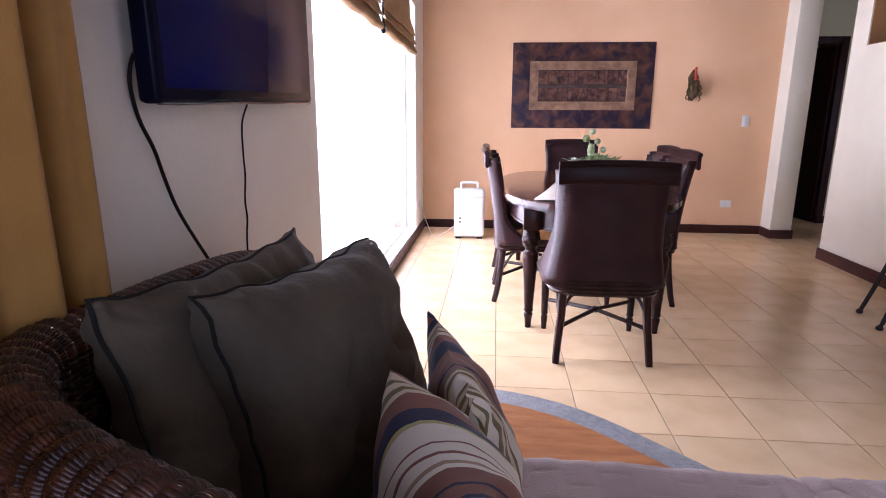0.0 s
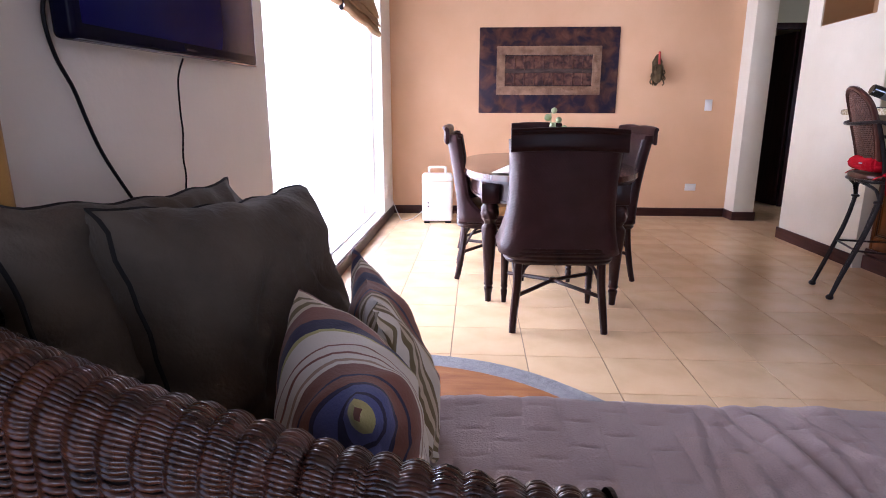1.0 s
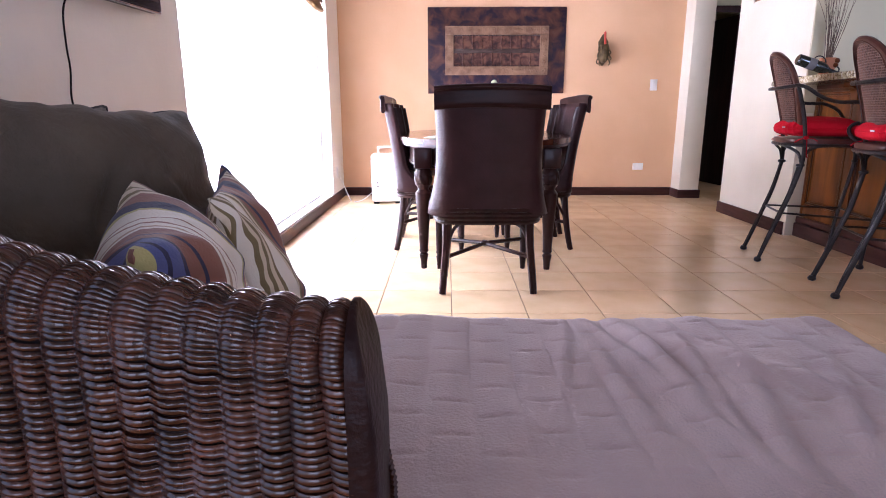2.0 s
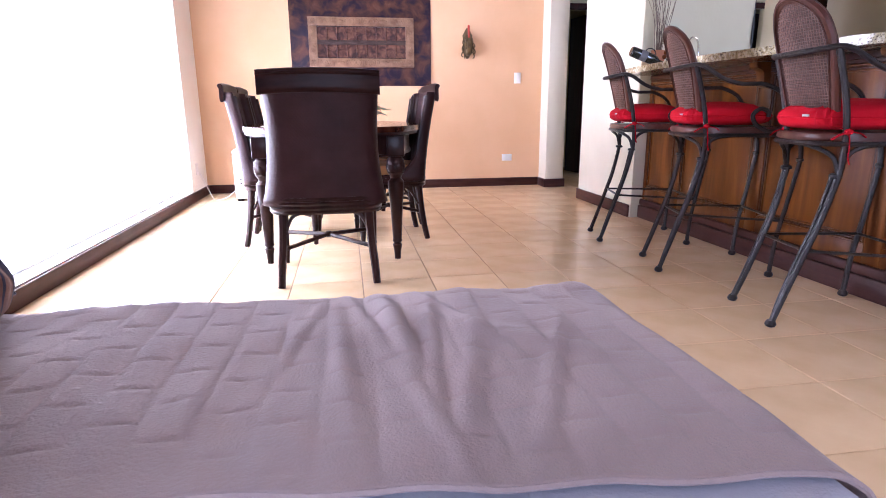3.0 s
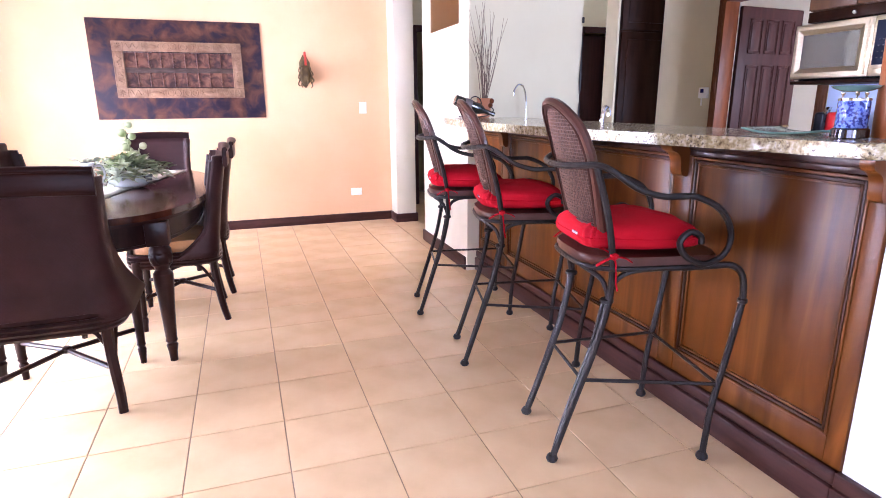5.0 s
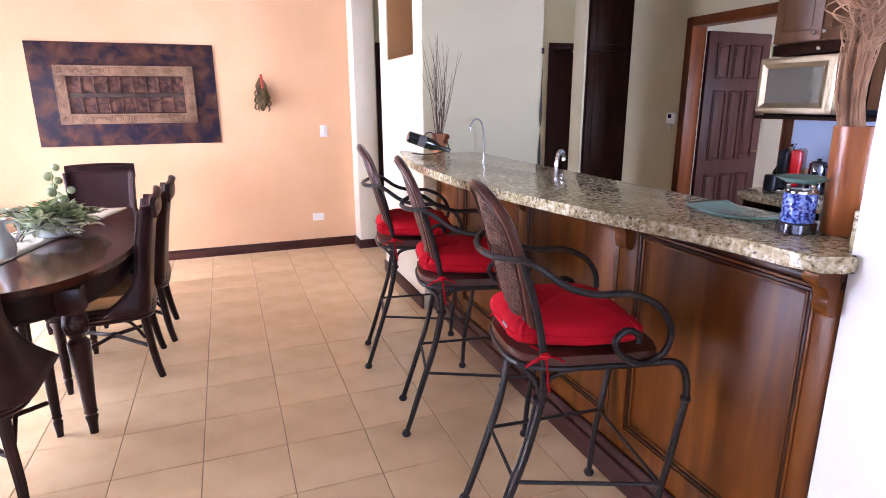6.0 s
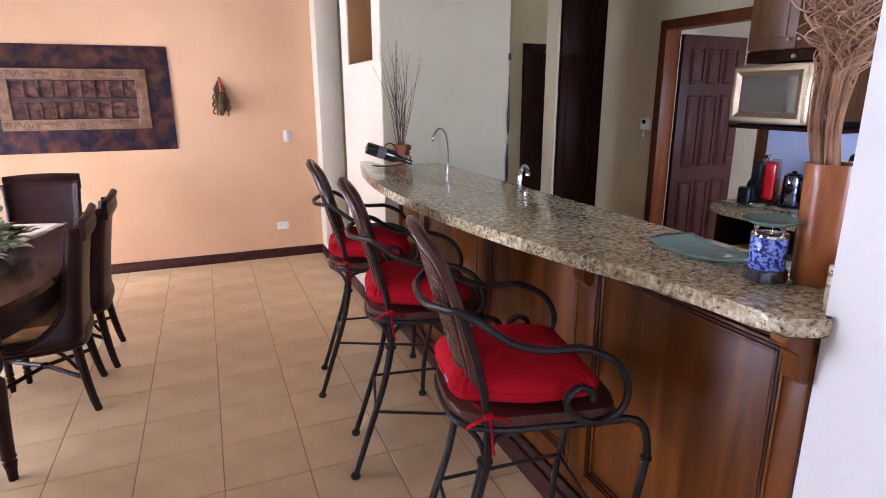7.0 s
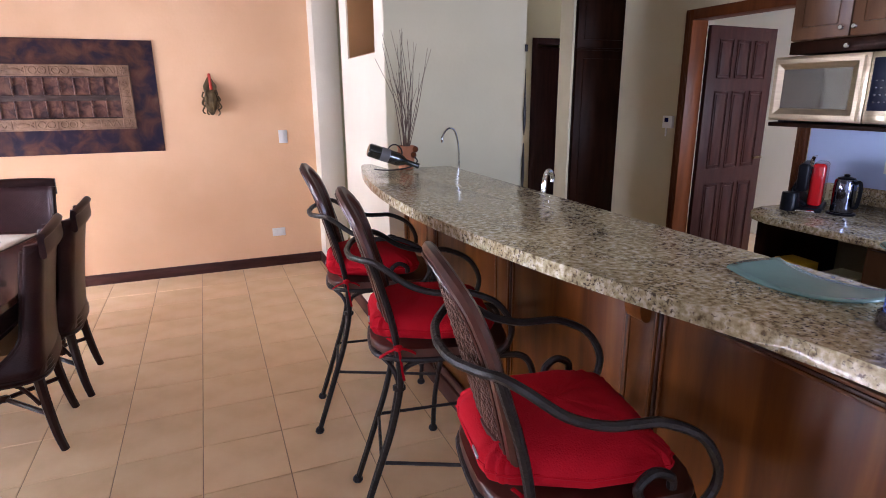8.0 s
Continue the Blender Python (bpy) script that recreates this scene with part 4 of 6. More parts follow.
    def half_width(z):
        for a, b in zip(left, left[1:]):
            if a.z <= z <= b.z:
                return abs(a.x + (b.x - a.x) * (z - a.z) / max(1e-6, b.z - a.z))
        return 0.0
    bm = bmesh.new()

    def cane(u, v):
        i = v * (n - 0.4)
        k = int(i)
        p = left[k].lerp(left[min(k + 1, n)], i - k)
        return Vector((p.x * (1 - 2 * u), yb(p.z, p.x * (1 - 2 * u)) + 0.003, p.z))
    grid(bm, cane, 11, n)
    # plain sheet whose dark colour stands for shade in the cane's gaps
    panel = part("cane_panel", bm, CANE_BACK, s, "plain dark sheet for the shade between cane strands")
    th = panel.modifiers.new("thickness", "SOLIDIFY")
    th.thickness, th.offset = 0.004, 0.0
    weave = bmesh.new()
    for i in range(-14, 15):
        x = i * 0.0115
        zs = [0.85 + 0.02 * k for k in range(20)]
        line = [(x, yb(z, x) - 0.0012 - 0.0012 * (-1) ** (i + k), z) for k, z in enumerate(zs) if half_width(z) > abs(x) + 0.012]
        if len(line) > 2:
            tube(weave, line, 0.0026, 4, flat=0.5)
    for k in range(33):
        z = 0.858 + k * 0.0115
        w = half_width(z) - 0.012
        if w > 0.02:
            tube(weave, [(w * (j / 4 - 1), yb(z, w * (j / 4 - 1)) - 0.0012 + 0.0012 * (-1) ** (j + k), z) for j in range(9)], 0.0026, 4, flat=0.5)
    part("cane_weave", weave, CANE, panel, "pale brown cane strands", 60, "stuff")
    # iron arms: one rod round the back and down into scrolls
    half = [(0, 0.012, 1.044), (0.09, 0.024, 1.046), (0.16, 0.058, 1.052), (0.205, 0.092, 1.056), (0.232, 0.130, 1.040), (0.248, 0.205, 0.988), (0.254, 0.283, 0.963), (0.256, 0.345, 0.961), (0.257, 0.400, 0.957),
            (0.258, 0.483, 0.915), (0.258, 0.527, 0.838), (0.256, 0.512, 0.770), (0.254, 0.450, 0.738), (0.252, 0.385, 0.766), (0.252, 0.359, 0.812), (0.252, 0.390, 0.845), (0.252, 0.427, 0.832), (0.252, 0.432, 0.806)]
    foot = [(0.010, 0), (0.018, 0.004), (0.022, 0.013), (0.018, 0.024), (0.012, 0.030)]
    ring = [(0.012, -0.009), (0.017, -0.005), (0.017, 0.005), (0.012, 0.009)]
    for sx in (-1, 1):
        part("arm", rod(smooth([(sx * x, y, z) for x, y, z in half], 5), 0.0105, 8), IRON, s)
        # rear legs in pairs, front legs bowed out of the seat hoop
        rear = [(0.200, 0.092, 1.050), (0.199, 0.137, 0.90), (0.194, 0.163, 0.77), (0.184, 0.172, 0.66), (0.176, 0.168, 0.58), (0.168, 0.136, 0.43), (0.164, 0.090, 0.28), (0.162, 0.042, 0.13), (0.165, 0.003, 0.012)]
        part("leg", rod(smooth([(sx * x, y, z) for x, y, z in rear], 4), 0.0118, 8), IRON, s)
        twin = [(0.152, 0.166, 0.60), (0.146, 0.134, 0.43), (0.142, 0.088, 0.28), (0.146, 0.038, 0.12), (0.158, 0.008, 0.02)]
        part("leg", rod(smooth([(sx * x, y, z) for x, y, z in twin], 4), 0.0095, 8), IRON, s)
        part("foot", turned(foot, 10, pose(sx * 0.163, 0.004, 0)), IRON, s)
        fr = [(0.214, 0.40, 0.716), (0.224, 0.50, 0.722), (0.232, 0.565, 0.722), (0.238, 0.600, 0.688), (0.239, 0.612, 0.61), (0.237, 0.598, 0.50), (0.234, 0.578, 0.37), (0.232, 0.550, 0.20), (0.231, 0.538, 0.012)]
        part("leg", rod(smooth([(sx * x, y, z) for x, y, z in fr], 4), 0.0115, 8), IRON, s)
        part("foot", turned(foot, 10, pose(sx * 0.231, 0.538, 0)), IRON, s)
        part("collar", turned(ring, 10, pose(sx * 0.239, 0.611, 0.60)), IRON, s)
        part("collar", turned([(r * 1.35, z) for r, z in ring], 10, pose(sx * 0.166, 0.168, 0.60)), IRON, s)
        part("side_rung", rod([(sx * 0.160, 0.100, 0.31), (sx * 0.233, 0.562, 0.295)], 0.0065, 6), IRON, s)
        part("bracket", rod(smooth([(sx * 0.178, 0.170, 0.61), (sx * 0.192, 0.182, 0.675), (sx * 0.208, 0.225, 0.710), (sx * 0.214, 0.30, 0.718)], 5), 0.0088, 6), IRON, s)
        part("bracket", rod(smooth([(sx * 0.176, 0.168, 0.61), (sx * 0.160, 0.148, 0.672), (sx * 0.105, 0.102, 0.706), (sx * 0.03, 0.084, 0.716)], 5), 0.0088, 6), IRON, s)
    part("rung", rod([(-0.233, 0.562, 0.295), (0.233, 0.562, 0.295)], 0.0065, 6), IRON, s)
    part("rung", rod([(-0.160, 0.100, 0.31), (0.160, 0.100, 0.31)], 0.0065, 6), IRON, s)
    return s


STOOL = "wrought-iron bar stool with cane back and red tied cushion"
st = bar_stool(pose(2.662, 2.382, 0, 0, 0, -90 - 11), STOOL)
copy_thing(st, pose(2.654, 3.200, 0, 0, 0, -90 - 14))
copy_thing(st, pose(2.650, 3.935, 0, 0, 0, -90 - 13))


# ---- the wicker daybed and what lies on it ----
def sofa_plan():
    """Centre line of the wicker wall, from the arm's end round the corner and along the back: place, top height."""
    knots = [(0.598, 0.805, 0.734), (0.50, 0.805, 0.745), (0.38, 0.806, 0.766), (0.32, 0.807, 0.778), (0.22, 0.809, 0.808), (0.12, 0.812, 0.834), (0.05, 0.822, 0.853), (-0.055, 0.85, 0.872), (-0.18, 0.90, 0.888),
             (-0.30, 0.985, 0.903), (-0.368, 1.11, 0.908), (-0.365, 1.28, 0.90), (-0.365, 1.45, 0.893), (-0.36, 1.66, 0.88), (-0.35, 1.83, 0.86), (-0.31, 1.93, 0.83)]
    return smooth(knots, 12)


SOFA = sofa_plan()
LEN = [0.0]
for a_, b_ in zip(SOFA, SOFA[1:]):
    LEN.append(LEN[-1] + (b_.xy - a_.xy).length)


def on_wall(d):
    """Place, outward normal and top at a length d along the wicker wall."""
    d = min(max(d, 0.0), LEN[-1] - 1e-5)
    i = max(k for k in range(len(LEN) - 1) if LEN[k] <= d)
    f = (d - LEN[i]) / (LEN[i + 1] - LEN[i])
    a, b = SOFA[i], SOFA[i + 1]
    t = (b.xy - a.xy).normalized()
    p = a.lerp(b, f)
    return Vector((p.x, p.y)), Vector((-t.y, t.x)), p.z


def wicker_section(v, top):
    """Offset outward and height for v from 0 (outside foot) over the rolled top to 1 (inside)."""
    roll = 0.048
    if v < 0.52:
        z = 0.03 + (v / 0.52) * (top - roll - 0.03)
        return roll + 0.004 * math.sin(v * 6), z
    if v < 0.70:
        a = (v - 0.52) / 0.18 * math.pi
        return roll * math.cos(a), top - roll + roll * math.sin(a)
    z = top - roll - (v - 0.70) / 0.30 * (top - roll - 0.36)
    return -roll, z


def daybed():
    t = thing("daybed", pose(0, 0, 0), "dark brown woven wicker daybed with rolled back and single arm", "daybed")
    n = 390
    table = [on_wall(LEN[-1] * i / (n - 1)) for i in range(n)]

    def at(i, v, push):
        p, nrm, top = table[i]
        o, z = wicker_section(v, top)
        q = p + nrm * (o + (push if o > 0 else -push))
        if 0.52 <= v <= 0.70:
            a = (v - 0.52) / 0.18 * math.pi
            q = p + nrm * (o + push * math.cos(a))
            z += push * math.sin(a)
        shift = 0.024 * max(0.0, 1 - i / 9) * min(1.0, max(-0.35, (0.655 - z) / 0.13)) if push > -0.011 else 0.0
        return Vector((q.x + shift, q.y, z))
    # core coloured almost black, so the gaps between strands read as shaded
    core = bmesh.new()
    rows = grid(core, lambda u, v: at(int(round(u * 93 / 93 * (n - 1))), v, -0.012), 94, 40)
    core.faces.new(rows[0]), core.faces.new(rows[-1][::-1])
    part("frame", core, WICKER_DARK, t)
    weave = bmesh.new()
    rng = random.Random(2)
    count = 172
    for r in range(count):
        v = (r + 0.5) / count
        jit = rng.uniform(-0.0005, 0.0005)
        pts = []
        for i in range(n):
            d = LEN[-1] * i / (n - 1) / 0.030
            # each strand bows out between two uprights and dips in at them, every other one a little deeper
            bow = abs(math.sin(math.pi * d)) ** 0.6
            pts.append(at(i, min(0.999, v + jit + 0.0003 * math.sin(d * 1.3 + r)), -0.0084 + 0.0102 * bow + 0.0006 * math.sin(math.pi * (d + r)) + rng.uniform(-0.0005, 0.0005)))
        tube(weave, pts, 0.0034, 6)
    part("wicker_weave", weave, WICKER, t, "tightly woven red-brown wicker strands", 60, "stuff")
    # leather-wrapped end of the arm, rounding over towards its top
    top = table[0][2]
    out = [(0.749, 0.03 + i * 0.046) for i in range(14)] + [(0.805 - math.cos(i / 16 * math.pi) * 0.056, top - 0.048 + 0.056 * math.sin(i / 16 * math.pi)) for i in range(17)] + [(0.861, 0.628 - i * 0.046) for i in range(14)]

    def end_x(z):
        return 0.616 - 0.020 * max(0.0, (z - 0.60) / (top + 0.008 - 0.60)) ** 2.2
    bm = bmesh.new()
    rings = []
    for f, inset in ((0.0, 0.0), (0.6, 0.0), (0.9, 0.002), (1.0, 0.010)):
        rings.append([bm.verts.new((0.590 + (end_x(z) - 0.590) * f, 0.805 + (y - 0.805) * (1 - inset / 0.056), z - (inset if z > 0.6 else 0.0))) for y, z in out])
    for a, c in zip(rings, rings[1:]):
        for i in range(len(out) - 1):
            bm.faces.new((a[i], a[i + 1], c[i + 1], c[i]))
    for i in range(len(out) // 2):
        k = len(out) - 1 - i
        if k - i > 1:
            bm.faces.new((rings[-1][i], rings[-1][i + 1], rings[-1][k - 1], rings[-1][k]) if k - 1 > i + 1 else (rings[-1][i], rings[-1][i + 1], rings[-1][k]))
    part("arm_end", bm, ARM_WRAP, t, "dark brown wrapped arm end", 60)
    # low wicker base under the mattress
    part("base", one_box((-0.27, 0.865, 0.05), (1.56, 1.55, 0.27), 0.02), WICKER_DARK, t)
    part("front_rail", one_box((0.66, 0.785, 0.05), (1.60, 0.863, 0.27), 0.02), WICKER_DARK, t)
    for x, y in ((1.40, 0.9), (1.40, 1.49), (-0.2, 1.49), (0.5, 0.9)):
        part("foot", turned([(0.02, 0), (0.026, 0.01), (0.03, 0.06)], 10, pose(x, y, 0)), ESPRESSO, t)


daybed()


def mattress():
    x0, x1, y0, y1 = -0.27, 1.565, 0.885, 1.575
    low = [(x0, y0 + 0.02), (0.66, y0 + 0.02), (0.70, 0.80), (0.74, 0.765), (x1 - 0.01, 0.765), (x1 - 0.01, y1 - 0.01), (x0, y1 - 0.01)]
    tagged(part("mattress", prism(low, 0.27, 0.435, 0.03, 4), SHEET), "pale blue-white mattress on the daybed", "mattress")
    bm = bmesh.new()
    nx, ny = 400, 170

    def cover(u, v):
        # flat top, rolling over the outer edges and hanging down
        x = x0 + u * (x1 + 0.30 - x0)
        edge = 0.902 - 0.112 * max(0.0, min(x, x1) - 0.68) + 0.004 * math.sin(x * 31)
        y = edge + v * (y1 + 0.24 - edge)
        z = 0.445
        r = 0.07

        def fold(c, edge):
            over = c - (edge - r)
            if over <= 0:
                return c, 0.0
            if over < r * 1.57:
                a = over / r
                return edge - r + r * math.sin(a), r * (1 - math.cos(a))
            return edge + 0.012, r + (over - r * 1.57)
        cx, dx = fold(x, x1 + 0.02)
        cy, dy = fold(y, y1 + 0.02)
        top = max(0.0, 1 - 8 * (dx + dy)) * min(1.0, 0.15 + v * 9)
        col = round(x / 0.076)
        off = (x - col * 0.076 + 0.004 * math.sin(y * 9 + col))
        row = (y + (0.05 if col % 2 else 0.0) + 0.008 * math.sin(col * 5.1)) / 0.10
        dash = (row - round(row)) * 0.10
        mid = abs(off) / 0.038
        z += top * (0.0056 * min(1.0, 2.2 * max(0.0, 1 - mid)) ** 0.5 * (0.6 + 0.5 * noise.noise(Vector((x * 9, y * 7, 2.0)))) - 0.0034 * math.exp(-(mid / 0.80) ** 4 - (dash / 0.0050) ** 2) + 0.012 * noise.noise(Vector((x * 2.6, y * 3.3, 1.0))))
        z += top * (0.004 * noise.noise(Vector((x * 20, y * 8, 4.0))) + 0.006 * noise.noise(Vector((x * 8 + y * 3, y * 5 - x * 2, 7.0))))
        # soft creases
        for px, py, ax, h, w in ((1.08, 1.30, 0.10, 0.015, 0.018), (1.16, 1.06, -0.25, 0.010, 0.018), (1.26, 1.26, 0.9, 0.008, 0.03), (0.98, 1.20, 0.05, 0.008, 0.016), (1.02, 1.38, 0.2, 0.007, 0.012), (1.13, 1.22, -0.1, 0.008, 0.012), (1.20, 1.36, 0.35, 0.007, 0.013), (1.31, 1.12, -0.4, 0.007, 0.014), (1.10, 1.00, 0.15, 0.006, 0.012), (0.90, 1.32, -0.2, 0.005, 0.012)):
            d = (x - px) * math.cos(ax) + (y - py) * math.sin(ax)
            e = -(x - px) * math.sin(ax) + (y - py) * math.cos(ax)
            z += top * h * math.exp(-(d / w) ** 2 - (e / 0.22) ** 2)
            z -= top * h * 0.5 * math.exp(-((d - 1.6 * w) / w) ** 2 - (e / 0.22) ** 2)
        sag = 0.01 * math.sin(x * 9) * min(1, dy * 6) + 0.01 * math.sin(y * 11) * min(1, dx * 6)
        return Vector((cx + (sag if dx > 0.02 else 0), cy + (sag if dy > 0.02 else 0), max(0.10, z - dx - dy)))
    grid(bm, cover, nx, ny)
    t = thing("quilt", pose(0, 0, 0), "mauve quilted cotton cover with creases over the daybed", "quilt")
    ob = part("cover", bm, QUILT, t, sharp=80)
    so = ob.modifiers.new("thickness", "SOLIDIFY")
    so.thickness, so.offset = 0.006, 1.0
    part("hem", rod([cover(k / 160, 0.0) + Vector((0, 0, 0.002)) for k in range(24, 152)], 0.0045, 6), QUILT, t, "stitched quilt hem")
    part("hem", rod([cover(1.0, k / 60) for k in range(61)], 0.0045, 6), QUILT, t, "stitched quilt hem")


mattress()


def pillow(name, m, w, h, thick, material, label, piping=None, seed=1, ears=0.10, rest=None, plump=0.55):
    """A stuffed cushion in its own x-z plane, thickness along y, resting on its lower edge at z = 0."""
    t = thing(name, m, label, "pillow", "pillows on the daybed")

    back = m.inverted()
    rf = random.Random(seed)
    folds = [(rf.uniform(0, 3.14), rf.uniform(-0.1, 0.3), rf.uniform(-0.2, 0.3), rf.choice((-1, 1))) for _ in range(14)]
    fold = 0.014 if piping else 0.006

    def skin(sgn):
        def f(u, v):
            a, b = u * 2 - 1, v * 2 - 1
            pull = 1 - ears * (1 - abs(a) ** 2.0) * abs(b) ** 3
            pull2 = 1 - ears * (1 - abs(b) ** 2.0) * abs(a) ** 3
            x, z = a * w / 2 * pull2, h / 2 + b * h / 2 * pull
            bulge = max(0.0, (1 - abs(a) ** 2.6) * (1 - abs(b) ** 2.6)) ** (plump * 0.62 if piping and sgn > 0 else plump)
            if piping:
                z += 0.004 * abs(b) ** 4 * math.sin(13 * a + seed * 2)
                x += 0.0025 * abs(a) ** 4 * math.sin(17 * b + seed)
            y = sgn * thick / 2 * bulge
            q = Vector((x * 5 + seed, z * 5, sgn + seed))
            y += 0.018 * noise.noise(q) * bulge ** 0.3
            y += sgn * bulge ** 0.4 * (0.015 * noise.noise(Vector((x * 14 + seed, z * 9, seed))) - 0.016 * abs(noise.noise(Vector((x * 4 - z * 7 + seed, z * 3 + x * 5, 2.0 + seed)))))
            y += sgn * fold * bulge ** 0.5 * sum(math.exp(-((x * math.cos(q0) + z * math.sin(q0) - q1) / 0.019) ** 2 - ((-x * math.sin(q0) + z * math.cos(q0) - q2) / 0.10) ** 2) * q3
                                                 for q0, q1, q2, q3 in folds)
            crease = max(0, abs(a) * abs(b) - 0.30) * 0.014 * math.sin(14 * (a - b) + seed)
            rim = max(0.0, max(abs(a), abs(b)) - 0.70) * 3.3 * min(1.0, bulge * 2.5)
            along = a if abs(b) > abs(a) else b
            crease += sgn * rim * (0.006 if piping else 0.003) * (math.sin(24 * along + seed + 6 * noise.noise(Vector((a * 2, b * 2, seed)))) + 0.6 * noise.noise(Vector((along * 16, seed, sgn))))
            p = Vector((x, y + crease, z))
            if rest:
                q = m @ p
                if q.z < rest + 0.05:
                    low = rest + 0.05 - q.z
                    q.z = rest + 0.05 - 0.05 * (1 - math.exp(-low / 0.05))
                    p = back @ q
            return p
        return f
    bm = bmesh.new()
    grid(bm, skin(1), 84, 84)
    grid(bm, skin(-1), 84, 84)
    bmesh.ops.remove_doubles(bm, verts=bm.verts, dist=0.0008)
    part("cover", bm, material, t, sharp=80)
    if piping:
        f = skin(0)
        ring = [f(i / 24, 0) for i in range(24)] + [f(1, i / 24) for i in range(24)] + [f(1 - i / 24, 1) for i in range(24)] + [f(0, 1 - i / 24) for i in range(24)]
        part("piping", rod(ring, 0.0042, 6, closed=True), piping, t)
    return t


def placed(base, right, up):
    """A pose whose x runs along right and z along up, at base."""
    x = Vector(right).normalized()
    z = Vector(up)
    z = (z - x * z.dot(x)).normalized()
    y = z.cross(x)
    return Matrix(((x.x, y.x, z.x, base[0]), (x.y, y.y, z.y, base[1]), (x.z, y.z, z.z, base[2]), (0, 0, 0, 1)))


BIG = "large olive-brown suede cushion with dark piping leaning on the daybed back"
pillow("cushion", placed((-0.115, 1.422, 0.461), (0.02, 0.74, -0.045), (-0.22, 0.0, 0.97)), 0.80, 0.50, 0.17, PILLOW, BIG, PIPING, 1, plump=0.42)
pillow("cushion", placed((0.064, 1.43, 0.440), (0.116, 0.635, -0.04), (-0.288, 0.006, 0.957)), 0.66, 0.515, 0.27, PILLOW, BIG, PIPING, 5, plump=0.42)


def by_corner(corner, right, up, w, h):
    """The pose of a leaning cushion given its far upper corner."""
    x = Vector(right).normalized()
    z = Vector(up)
    z = (z - x * z.dot(x)).normalized()
    return placed(Vector(corner) - x * w / 2 - z * h, x, z)


STR = "small striped cotton cushion in cream, navy and rust"
pillow("striped_cushion", by_corner((0.185, 1.572, 0.80), (-0.30, 0.95, 0.06), (-0.28, -0.08, 0.96), 0.38, 0.37), 0.38, 0.37, 0.14, STRIPES_DARK, STR, None, 9, 0.10, 0.456, 0.75)
pillow("striped_cushion", by_corner((0.155, 1.258, 0.80), (-0.46, 0.88, 0.10), (-0.22, -0.08, 0.97), 0.38, 0.37), 0.38, 0.37, 0.215, STRIPES, STR, None, 3, 0.10, 0.456, 0.62)


# ---- rug ----
def rug_outline(shrink):
    c = 3.36 - shrink * 1.414
    top, right, left, low = 2.79 - shrink, 2.35 - shrink, -0.46 + shrink, -1.4 + shrink
    corners = [(left, low), (right, low), (right, c - right), (c - top, top), (left, top)]
    out = []
    k = len(corners)
    for i in range(k):
        a, b, d = Vector(corners[i - 1]), Vector(corners[i]), Vector(corners[(i + 1) % k])
        r = 0.42 if i in (2, 3) else 0.05
        p, q = b + (a - b).normalized() * r, b + (d - b).normalized() * r
        for s in range(9):
            t = s / 8
            v = p * (1 - t) ** 2 + b * 2 * t * (1 - t) + q * t * t
            out.append((v.x, v.y))
    return out


rug = thing("rug", pose(0, 0, 0), "rust-orange patchwork rug with grey border and cut corner", "rug")
part("border", prism(rug_outline(0), 0.001, 0.009, 0.003, 2), RUG_BORDER, rug, "grey woven border")
part("field", prism(rug_outline(0.115), 0.0092, 0.0135, 0.001, 1), RUG_FIELD, rug, "rust-orange field")


# ---- television, cables, drape and blinds on the window wall ----
def television():
    t = thing("television", pose(W_X + 0.058, 2.09, 1.262, 1.3, 0, 0), "black flat-screen television mounted on the cream wall", "television")
    part("casing", one_box((-0.030, -0.525, 0), (0.022, 0.525, 0.68), 0.014, seg=3), TV_CASE, t)
    part("screen", one_box((0.0225, -0.495, 0.034), (0.0245, 0.495, 0.65), 0.001), SCREEN, t)
    part("trim", one_box((0.008, -0.512, -0.0025), (0.0215, 0.512, 0.003), 0.001), DARK_CHROME, t, "thin bluish lower trim")
    part("mark", one_box((0.0225, -0.035, 0.014), (0.0232, 0.025, 0.020), 0), DARK_CHROME, t, "small maker's mark shown as a bar")
    part("wall_bracket", one_box((-0.055, -0.2, 0.2), (-0.030, 0.2, 0.45), 0.003), IRON, t)


television()
cable_l = [(-0.44, 1.63, 1.38), (-0.455, 1.585, 1.36), (-0.466, 1.57, 1.30), (-0.468, 1.59, 1.22), (-0.465, 1.63, 1.15), (-0.468, 1.665, 1.08), (-0.468, 1.70, 1.01), (-0.468, 1.75, 0.94), (-0.468, 1.85, 0.82),
           (-0.45, 1.92, 0.70), (-0.46, 1.95, 0.40)]
tagged(part("cable", rod(smooth(cable_l, 6), 0.0045, 6), BLACK_PLASTIC), "black cable hanging from the television", "cable", "television cables")
cable_m = [(-0.45, 2.125, 1.26), (-0.470, 2.122, 1.20), (-0.470, 2.115, 1.10), (-0.470, 2.118, 1.04), (-0.470, 2.104, 0.96), (-0.470, 2.110, 0.90), (-0.470, 2.095, 0.80), (-0.47, 2.09, 0.40)]
tagged(part("cable", rod(smooth(cable_m, 6), 0.0032, 6), BLACK_PLASTIC), "thin black cable hanging from the television", "cable", "television cables")


